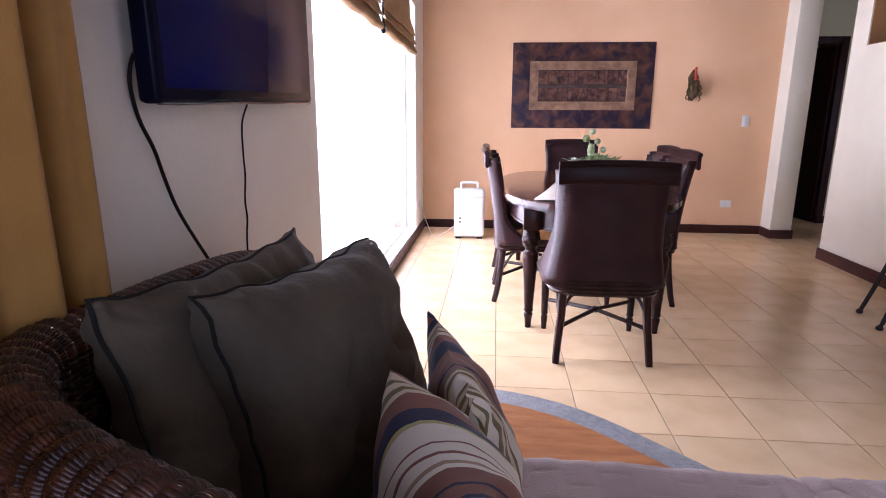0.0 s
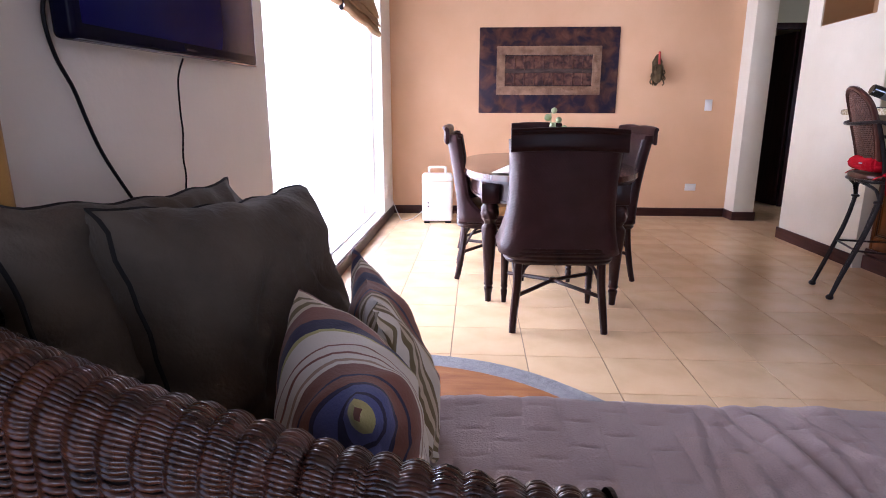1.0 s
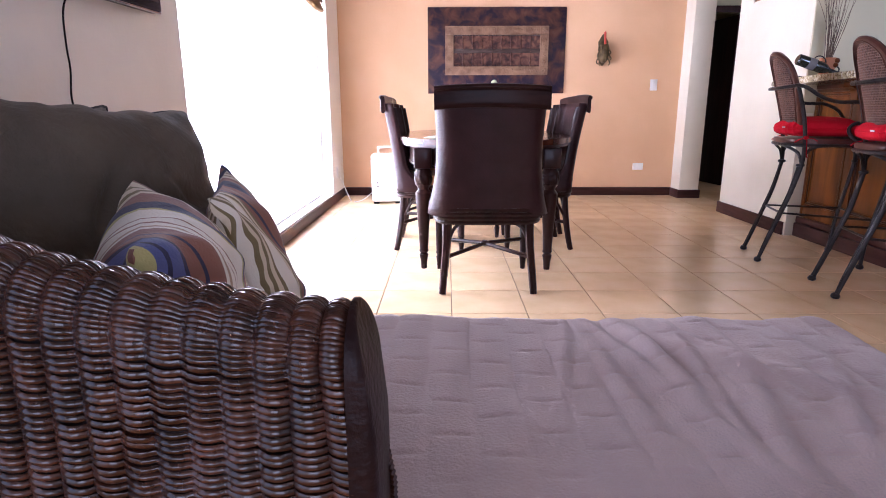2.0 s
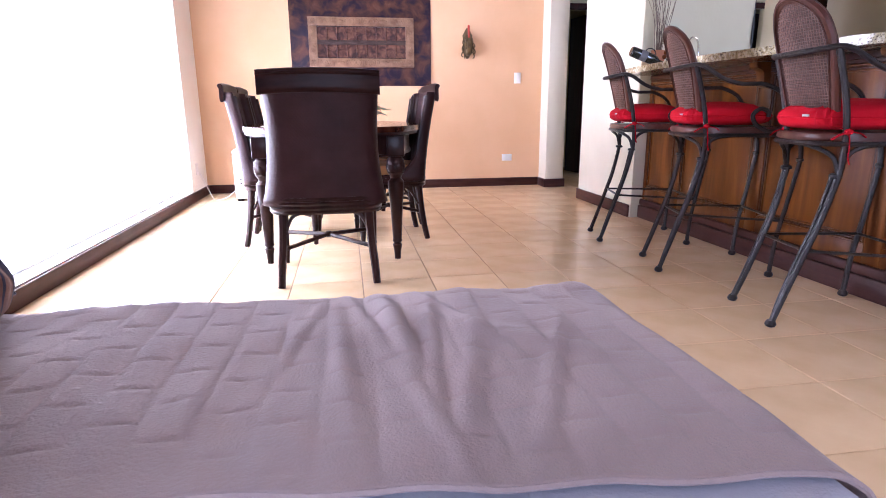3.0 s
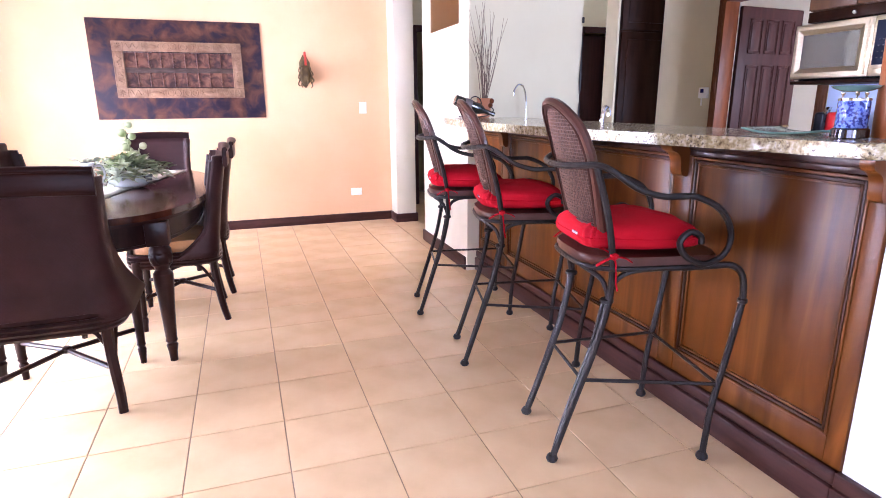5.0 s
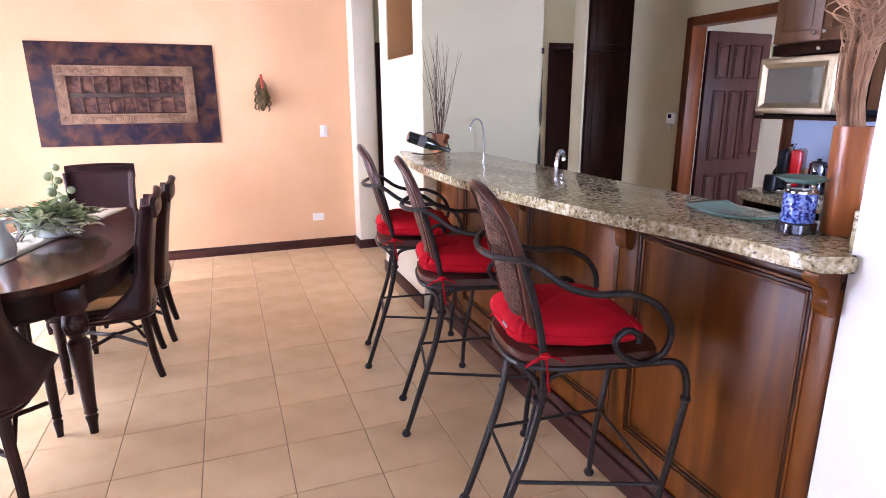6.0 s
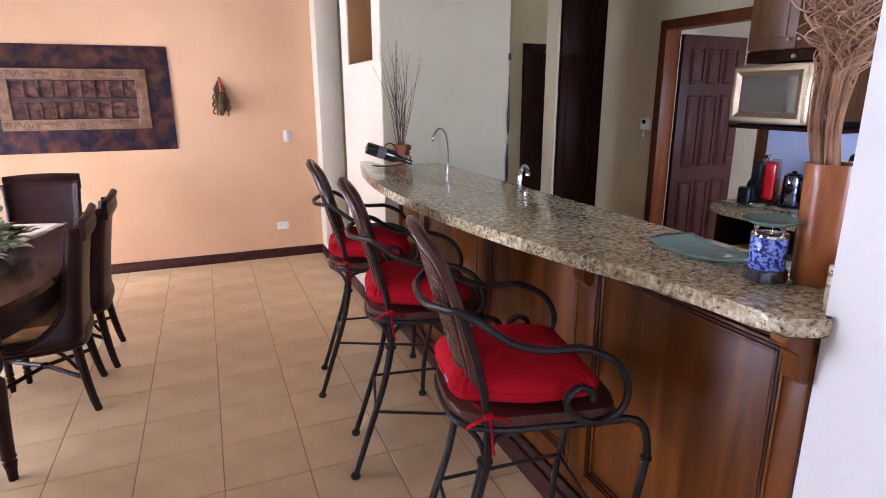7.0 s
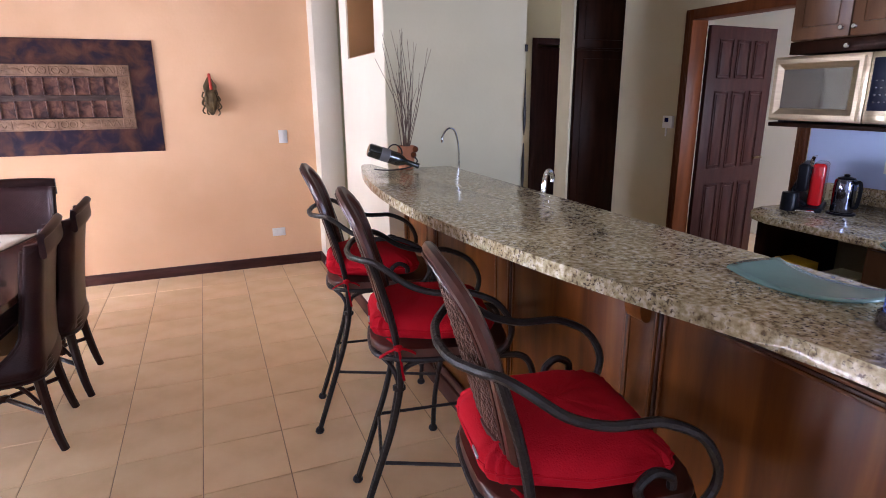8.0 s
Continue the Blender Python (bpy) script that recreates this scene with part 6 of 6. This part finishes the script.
def nine_panel_door(name, m, w, h, label):
    """In its x-z plane, hinged at x = 0."""
    t = structure(name, one_box((0, -0.018, 0.008), (w, 0.018, h), 0.003), DOOR_WOOD, label)
    t.matrix_basis = m
    st = 0.105
    gap = 0.045
    pw = (w - 2 * st - 2 * gap) / 3
    for z0, z1 in ((0.16, 0.80), (0.93, 1.56), (1.66, 1.96)):
        for i in range(3):
            x0 = st + i * (pw + gap)
            for sy in (-1, 1):
                fr = bmesh.new()
                y = sy * 0.019
                for lo, hi in (((x0, z0), (x0 + 0.012, z1)), ((x0 + pw - 0.012, z0), (x0 + pw, z1)), ((x0 + 0.012, z0), (x0 + pw - 0.012, z0 + 0.012)), ((x0 + 0.012, z1 - 0.012), (x0 + pw - 0.012, z1))):
                    box(fr, (lo[0], min(y, y + sy * 0.008), lo[1]), (hi[0], max(y, y + sy * 0.008), hi[1]), 0.003, 1)
                pn = part("panel", fr, DOOR_WOOD, t)
                part("field", one_box((x0 + 0.028, min(y, y + sy * 0.006), z0 + 0.028), (x0 + pw - 0.028, max(y, y + sy * 0.006), z1 - 0.028), 0.005), DOOR_WOOD, pn)
    part("handle", rod(smooth([(w - 0.06, -0.02, 1.0), (w - 0.06, -0.055, 1.0), (w - 0.075, -0.06, 1.0), (w - 0.16, -0.06, 1.0)], 3), 0.009, 8), BRONZE, t)
    return t


nine_panel_door("door_1", pose(6.005, 4.95, 0, 0, 0, 4.5), 0.80, 2.06, "dark red-brown nine-panel door standing open")
# hallway doors
for x0, x1, top in ((3.72, 4.16, 2.06), (5.98, 6.5, 2.12)):
    for lo, hi in (((x0 - 0.06, 7.478, 0), (x0 + 0.012, 7.52, top + 0.06)), ((x1 - 0.012, 7.478, 0), (x1 + 0.07, 7.52, top + 0.06)), ((x0 + 0.012, 7.478, top - 0.012), (x1 - 0.012, 7.52, top + 0.06))):
        structure("trim", one_box(lo, hi, 0.005), DOOR_WOOD, "dark stained hallway door casing")
d2 = structure("door_2", one_box((0, -0.018, 0.008), (0.60, 0.018, 2.03), 0.003), DOOR_WOOD, "dark wooden hallway door standing ajar")
d2.matrix_basis = pose(4.14, 7.53, 0, 0, 0, 97)
# added pale strip stands for the light caught on the door's edge
part("lit_edge", one_box((0.004, -0.0215, 0.02), (0.016, -0.0185, 2.0), 0.001), STEEL, d2)
d3 = structure("door_3", one_box((0, -0.018, 0.008), (0.66, 0.018, 2.09), 0.003), DOOR_WOOD, "dark wooden pantry door")
d3.matrix_basis = pose(6.01, 7.58, 0, 0, 0, 20)

# tall cabinet
tc = thing("tall_cabinet", pose(0, 0, 0), "tall black-brown pantry cabinet with steel knobs", "cabinet")
part("body", one_box((5.36, 5.84, 0.0), (5.96, 6.02, 2.7), 0.003), BLACK_WOOD, tc)
for z0, z1, kz in ((0.1, 1.92, (1.16, 1.22)), (1.94, 2.66, (2.0,))):
    d = part("door", one_box((5.38, 5.818, z0), (5.94, 5.8395, z1), 0.004), BLACK_WOOD, tc)
    part("panel", one_box((5.45, 5.812, z0 + 0.07), (5.87, 5.8185, z1 - 0.07), 0.006), BLACK_WOOD, d)
    for k in kz:
        part("knob", turned([(0.006, 0), (0.006, 0.014), (0.014, 0.02), (0.010, 0.028)], 10, pose(5.905, 5.818, k, 90, 0, 0)), STEEL, d)

structure("trim", one_box((5.335, 5.83, 0), (5.3595, 6.03, H), 0.002), GREY_PLASTER, "greige plaster edge beside the tall cabinet")
th = thing("thermostat", pose(D_X, 5.135, 1.315, 0, 0, -90), "small white thermostat on the kitchen wall", "thermostat")
part("case", one_box((-0.055, -0.026, -0.05), (0.055, 0, 0.05), 0.005), WHITE_PLASTIC, th)
part("display", one_box((-0.03, -0.0285, 0.0), (0.012, -0.0255, 0.035), 0.001), SCREEN, th)
part("flap", one_box((-0.03, -0.014, -0.12), (-0.016, -0.004, -0.05), 0.003), WHITE_PLASTIC, th)


# kitchen run on the door wall: base with open shelf, worktop, wall cabinets, microwave
KX = 5.04
kb = thing("base_cabinet", pose(0, 0, 0), "dark walnut base cabinet with open shelf and drawers", "cabinet")
part("body", one_box((KX + 0.05, 0.4, 0.0), (D_X - 0.001, 2.98, 0.86), 0.003), CABINET_WOOD, kb)
part("side_panel", one_box((KX + 0.12, 3.60, 0.0), (D_X - 0.001, 3.63, 0.86), 0.003), BLACK_WOOD, kb)
part("shelf", one_box((KX + 0.10, 2.981, 0.44), (D_X - 0.001, 3.599, 0.47), 0.003), BLACK_WOOD, kb)
part("bottom", one_box((KX + 0.10, 2.981, 0.0), (D_X - 0.001, 3.599, 0.08), 0.003), BLACK_WOOD, kb)
for z0, z1 in ((0.12, 0.45), (0.47, 0.66), (0.68, 0.84)):
    d = part("drawer", one_box((KX + 0.03, 2.36, z0), (KX + 0.0495, 2.96, z1), 0.004), CABINET_WOOD, kb)
    part("knob", turned([(0.006, 0), (0.006, 0.014), (0.014, 0.02), (0.010, 0.028)], 10, pose(KX + 0.03, 2.66, (z0 + z1) / 2, 0, -90, 0)), STEEL, d)
ko = [(KX - 0.01, 0.4), (D_X - 0.001, 0.4), (D_X - 0.001, 3.70)] + [(KX + 0.22 - 0.23 * math.sin(i * math.pi / 16), 3.48 + 0.22 * math.cos(i * math.pi / 16)) for i in range(9)]
tagged(part("kitchen_worktop", prism(ko, 0.861, 0.90, 0.012, 3), GRANITE), "speckled granite worktop with rounded end", "worktop")
tagged(part("splash_upstand", one_box((D_X - 0.021, 0.4, 0.901), (D_X - 0.001, 3.70, 1.0), 0.004), GRANITE), "low granite upstand along the kitchen wall", "upstand")


# the bluish window light on the splash wall is put into its colour
structure("wall_splash", one_box((D_X - 0.006, 0.4, 1.0005), (D_X - 0.0005, 3.89, 1.42), 0), SPLASH_BLUE, "splash wall above the worktop, blue daylight put into its colour")


def wall_cabinet(y0, y1, z0, z1, x=5.50):
    t = thing("wall_cabinet", pose(0, 0, 0), "walnut wall cabinet with framed doors and steel knobs", "cabinet", "kitchen wall cabinets")
    part("body", one_box((x, y0, z0), (D_X - 0.001, y1, z1), 0.003), CABINET_WOOD, t)
    mid = (y0 + y1) / 2
    for a, b, k in ((y0 + 0.004, mid - 0.003, mid - 0.035), (mid + 0.003, y1 - 0.004, mid + 0.035)):
        d = part("door", one_box((x - 0.02, a, z0 + 0.004), (x - 0.0005, b, z1 - 0.004), 0.004), CABINET_WOOD, t)
        part("panel", one_box((x - 0.027, a + 0.065, z0 + 0.07), (x - 0.0195, b - 0.065, z1 - 0.07), 0.007), CABINET_WOOD, d)
        part("knob", turned([(0.006, 0), (0.006, 0.014), (0.015, 0.02), (0.011, 0.03)], 10, pose(x - 0.02, k, z0 + 0.05, 0, -90, 0)), CHROME, d)


wall_cabinet(3.16, 3.84, 1.835, 2.62)
wall_cabinet(2.30, 3.155, 1.42, 2.62)
ms = thing("microwave_shelf", pose(0, 0, 0), "dark walnut shelf unit holding the microwave", "shelf")
part("drawer_front", one_box((5.49, 3.16, 1.762), (5.51, 3.84, 1.83), 0.003), BLACK_WOOD, ms)
part("box", one_box((5.511, 3.16, 1.762), (D_X - 0.001, 3.84, 1.8335), 0.002), BLACK_WOOD, ms)
part("shelf", one_box((5.47, 3.16, 1.352), (D_X - 0.001, 3.90, 1.375), 0.003), BLACK_WOOD, ms)
part("knob", turned([(0.006, 0), (0.006, 0.014), (0.015, 0.02), (0.011, 0.03)], 10, pose(5.49, 3.495, 1.79, 0, -90, 0)), CHROME, ms)


def microwave():
    t = thing("microwave", pose(5.47, 3.905, 1.376), "stainless steel microwave with dark glass door", "microwave")
    w, h = 0.69, 0.375
    part("body", one_box((0.02, -w, 0.012), (0.37, 0, h), 0.006), BLACK_PLASTIC, t)
    d = part("door", one_box((0.0, -w * 0.80, 0.012), (0.0195, 0, h), 0.006), STEEL, t)
    z0, z1, y0, y1 = 0.085, h - 0.075, -w * 0.80 + 0.085, -0.075
    a0, a1, c0, c1 = 0.028, h - 0.018, -w * 0.80 + 0.022, -0.02
    # bevelled surround sloping in to the window
    outer, inner = [(c0, a0), (c1, a0), (c1, a1), (c0, a1)], [(y0, z0), (y1, z0), (y1, z1), (y0, z1)]
    lip = [(c0 + 0.022, a0 + 0.022), (c1 - 0.022, a0 + 0.022), (c1 - 0.022, a1 - 0.022), (c0 + 0.022, a1 - 0.022)]
    for k in range(4):
        m_ = (k + 1) % 4
        bm = bmesh.new()
        ring = [[(-0.0005, *outer[k]), (-0.0005, *outer[m_])], [(-0.022, *outer[k]), (-0.022, *outer[m_])], [(-0.022, *lip[k]), (-0.022, *lip[m_])], [(-0.004, *inner[k]), (-0.004, *inner[m_])], [(-0.0005, *inner[k]), (-0.0005, *inner[m_])]]
        vs = [[bm.verts.new(p) for p in r_] for r_ in ring]
        for p in range(5):
            q = (p + 1) % 5
            bm.faces.new((vs[p][0], vs[p][1], vs[q][1], vs[q][0]))
        bm.faces.new([v_[0] for v_ in vs]), bm.faces.new([v_[1] for v_ in vs][::-1])
        part("door_frame", bm, STEEL, d, sharp=20)
    part("window", one_box((-0.006, y0 - 0.002, z0 - 0.002), (-0.001, y1 + 0.002, z1 + 0.002), 0), MIRROR_GLASS, d, "dark reflecting glass window")
    c = part("control_panel", one_box((0.0, -w, 0.012), (0.0195, -w * 0.80 - 0.003, h), 0.005), STEEL, t)
    part("display", one_box((-0.003, -w + 0.018, 0.08), (0.0, -w * 0.80 - 0.018, h - 0.03), 0.001), NAVY_PANEL, c, "dark navy key panel")
    for i in range(4):
        for j in range(3):
            part("key", one_box((-0.0042, -w + 0.032 + j * 0.027, 0.12 + i * 0.036), (-0.0028, -w + 0.042 + j * 0.027, 0.126 + i * 0.036), 0), DARK_CHROME, c)
    part("open_button", one_box((-0.006, -w + 0.025, 0.025), (0.0, -w * 0.80 - 0.03, 0.06), 0.003), STEEL, c)
    for y in (-w + 0.05, -0.05):
        part("foot", one_box((0.05, y - 0.02, 0), (0.33, y + 0.02, 0.0125), 0.002), BLACK_PLASTIC, t)


microwave()


def capsule_machine():
    t = thing("capsule_coffee_maker", pose(5.45, 3.555, 0.9, 0, 0, 30) @ Matrix.Scale(0.9, 4), "red and black capsule coffee maker on the worktop", "coffee maker")
    part("body", one_box((-0.09, -0.080, 0.03), (0.16, 0.0, 0.295), 0.022, seg=4), RED_GLOSS, t)
    part("brew_head", one_box((-0.14, 0.001, 0.12), (0.12, 0.065, 0.295), 0.02, seg=3), BLACK_PLASTIC, t)
    bm = bmesh.new()
    grid(bm, lambda u, v: Vector((-0.12 + 0.24 * u, 0.004 + 0.085 * math.sin(math.pi * min(1, v * 1.05)) * (1 - 0.3 * u), 0.03 + v * (0.30 - 0.10 * (1 - u) ** 2))), 8, 12)
    ob = part("side_cover", bm, BLACK_PLASTIC, t)
    so = ob.modifiers.new("thickness", "SOLIDIFY")
    so.thickness = 0.012
    part("base", one_box((-0.16, -0.09, 0.0), (0.17, 0.06, 0.029), 0.008), BLACK_PLASTIC, t)
    part("drip_tray", one_box((-0.20, -0.06, 0.0), (-0.161, 0.04, 0.02), 0.006), CHROME, t)
    m_ = part("milk_frother", turned([(0.048, 0), (0.052, 0.004), (0.050, 0.105), (0.046, 0.115), (0.02, 0.118)], 20, pose(-0.13, 0.085, 0)), BLACK_PLASTIC, t)
    part("lever", rod(smooth([(-0.11, 0.0, 0.27), (-0.06, 0.0, 0.315), (0.04, 0.0, 0.322)], 4), 0.014, 8), CHROME, t)


capsule_machine()


def kettle():
    t = thing("kettle", pose(5.46, 3.365, 0.9) @ Matrix.Scale(0.92, 4), "dark polished steel kettle with black handle", "kettle")
    part("body", turned([(0.058, 0.012), (0.060, 0.018), (0.059, 0.14), (0.057, 0.20), (0.052, 0.21)], 28), DARK_CHROME, t)
    part("base", turned([(0.075, 0), (0.078, 0.004), (0.07, 0.012)], 24), BLACK_PLASTIC, t)
    part("lid", turned([(0.047, 0.211), (0.044, 0.218), (0.014, 0.226), (0.016, 0.236), (0.008, 0.24)], 20), BLACK_PLASTIC, t)
    part("handle", rod(smooth([(0.0, -0.055, 0.19), (0, -0.082, 0.198), (0, -0.090, 0.14), (0, -0.082, 0.06), (0, -0.06, 0.05)], 5), 0.011, 8), BLACK_PLASTIC, t)


kettle()


def drip_maker():
    t = thing("filter_coffee_maker", pose(5.52, 2.92, 0.9), "black filter coffee maker with steel flask", "coffee maker")
    part("base", one_box((-0.13, -0.11, 0), (0.16, 0.11, 0.03), 0.01), BLACK_PLASTIC, t)
    part("tower", one_box((0.05, -0.10, 0.0305), (0.16, 0.10, 0.34), 0.012), BLACK_PLASTIC, t)
    part("head", one_box((-0.13, -0.11, 0.25), (0.049, 0.11, 0.36), 0.03, seg=3), BLACK_PLASTIC, t)
    part("band", one_box((-0.132, -0.09, 0.285), (-0.129, 0.09, 0.32), 0.001), STEEL, t)
    f = part("flask", turned([(0.06, 0.031), (0.068, 0.05), (0.068, 0.15), (0.05, 0.20), (0.04, 0.21)], 22, pose(-0.05, 0, 0)), STEEL, t)
    part("handle", rod(smooth([(-0.05, 0.05, 0.20), (-0.05, 0.11, 0.21), (-0.05, 0.135, 0.15), (-0.05, 0.11, 0.09), (-0.05, 0.068, 0.08)], 5), 0.011, 8), BLACK_PLASTIC, f)


drip_maker()
tagged(part("mains_cord", rod(smooth([(5.55, 3.02, 0.906), (5.6, 3.12, 0.906), (5.7, 3.2, 0.906), (5.8, 3.3, 0.95), (5.85, 3.33, 1.1)], 5), 0.004, 5), BLACK_PLASTIC), "black mains cord on the worktop", "cord")
wall_plate("socket", pose(D_X, 3.36, 1.13, 0, 0, -90), 0.115, 0.075, "white double socket plate over the worktop", "socket", [(-0.025, 0, 0.035, 0.045), (0.025, 0, 0.035, 0.045)])


def carton(x, y, z, w, d, h, material, label, turn):
    t = thing("carton", pose(x, y, z, 0, 0, turn), label, "carton", "cartons on the open shelf")
    part("box", one_box((-d / 2, -w / 2, 0), (d / 2, w / 2, h), 0.002), material, t)
    part("print_bar", one_box((-d / 2 - 0.0012, -w * 0.3, h * 0.40), (-d / 2 - 0.0004, w * 0.3, h * 0.62), 0), DOOR_WOOD, t, "dark printed bar")


carton(5.26, 3.48, 0.471, 0.20, 0.14, 0.085, YELLOW_BOX, "yellow carton on the open shelf", 4)
carton(5.27, 3.44, 0.557, 0.17, 0.13, 0.085, YELLOW_BOX, "yellow carton stacked on another", -6)
carton(5.27, 3.16, 0.471, 0.18, 0.16, 0.07, PALE_CARTON, "pale green carton on the open shelf", 2)
carton(5.27, 3.15, 0.542, 0.16, 0.15, 0.10, PALE_CARTON, "pale carton stacked on another", 5)
wall_plate("light_switch", pose(7.9, 4.55, 1.25, 0, 0, -90), 0.075, 0.115, "white switch plate in the back room", "switch", [(0, 0, 0.032, 0.062)])
wall_plate("socket", pose(7.9, 4.60, 0.35, 0, 0, -90), 0.075, 0.115, "white socket plate in the back room", "socket", [(0, 0, 0.035, 0.05)])
tagged(part("niche_pot", turned([(0.05, 0), (0.08, 0.02), (0.10, 0.09), (0.085, 0.15), (0.06, 0.17), (0.068, 0.185), (0.05, 0.185)], 22, pose(3.44, 4.88, 1.798)), TERRACOTTA), "round terracotta pot in the niche", "pot")


# ---- floor tiles ----
S, GX, GY = 0.35, 1.40, 2.82
slab = structure("floor", one_box((W_X - 0.15, -3.35, -0.2), (8.2, 8.7, -0.004), 0), GROUT, "beige ceramic tiled floor with brown joints")


def tile_mesh():
    bm = bmesh.new()
    h = S / 2 - 0.0017
    box(bm, (-h, -h, -0.0039), (h, h, 0.0), 0)
    rim = [e for e in bm.edges if e.verts[0].co.z > -0.001 and e.verts[1].co.z > -0.001]
    bmesh.ops.bevel(bm, geom=rim, offset=0.0016, segments=1, affect="EDGES", profile=0.5)
    me = bpy.data.meshes.new("tile")
    bm.to_mesh(me)
    bm.free()
    me.materials.append(TILE)
    return me


TILE_ME = tile_mesh()
far_tiles = bmesh.new()
for i in range(-6, 20):
    for j in range(-18, 17):
        cx, cy = GX + (i + 0.5) * S, GY + (j + 0.5) * S
        if cx < W_X - 0.05 or cx > 8.1 or cy < -3.2 or cy > 8.5:
            continue
        if W_X < cx + 0.17 and cx < 3.3 and -0.1 < cy < 6.9 and not (cx < 1.3 and cy < 0.6):
            ob = new("tile", TILE_ME)
            ob.parent = slab
            ob.location = (cx, cy, 0.0)
        else:
            h = S / 2 - 0.0022
            f = [far_tiles.verts.new((cx + a * h, cy + b * h, z)) for z in (-0.0039, 0.0) for a, b in ((-1, -1), (1, -1), (1, 1), (-1, 1))]
            far_tiles.faces.new(f[4:])
            for a in range(4):
                far_tiles.faces.new((f[a], f[(a + 1) % 4], f[4 + (a + 1) % 4], f[4 + a]))
part("tile_field", far_tiles, TILE, slab, kind="stuff")
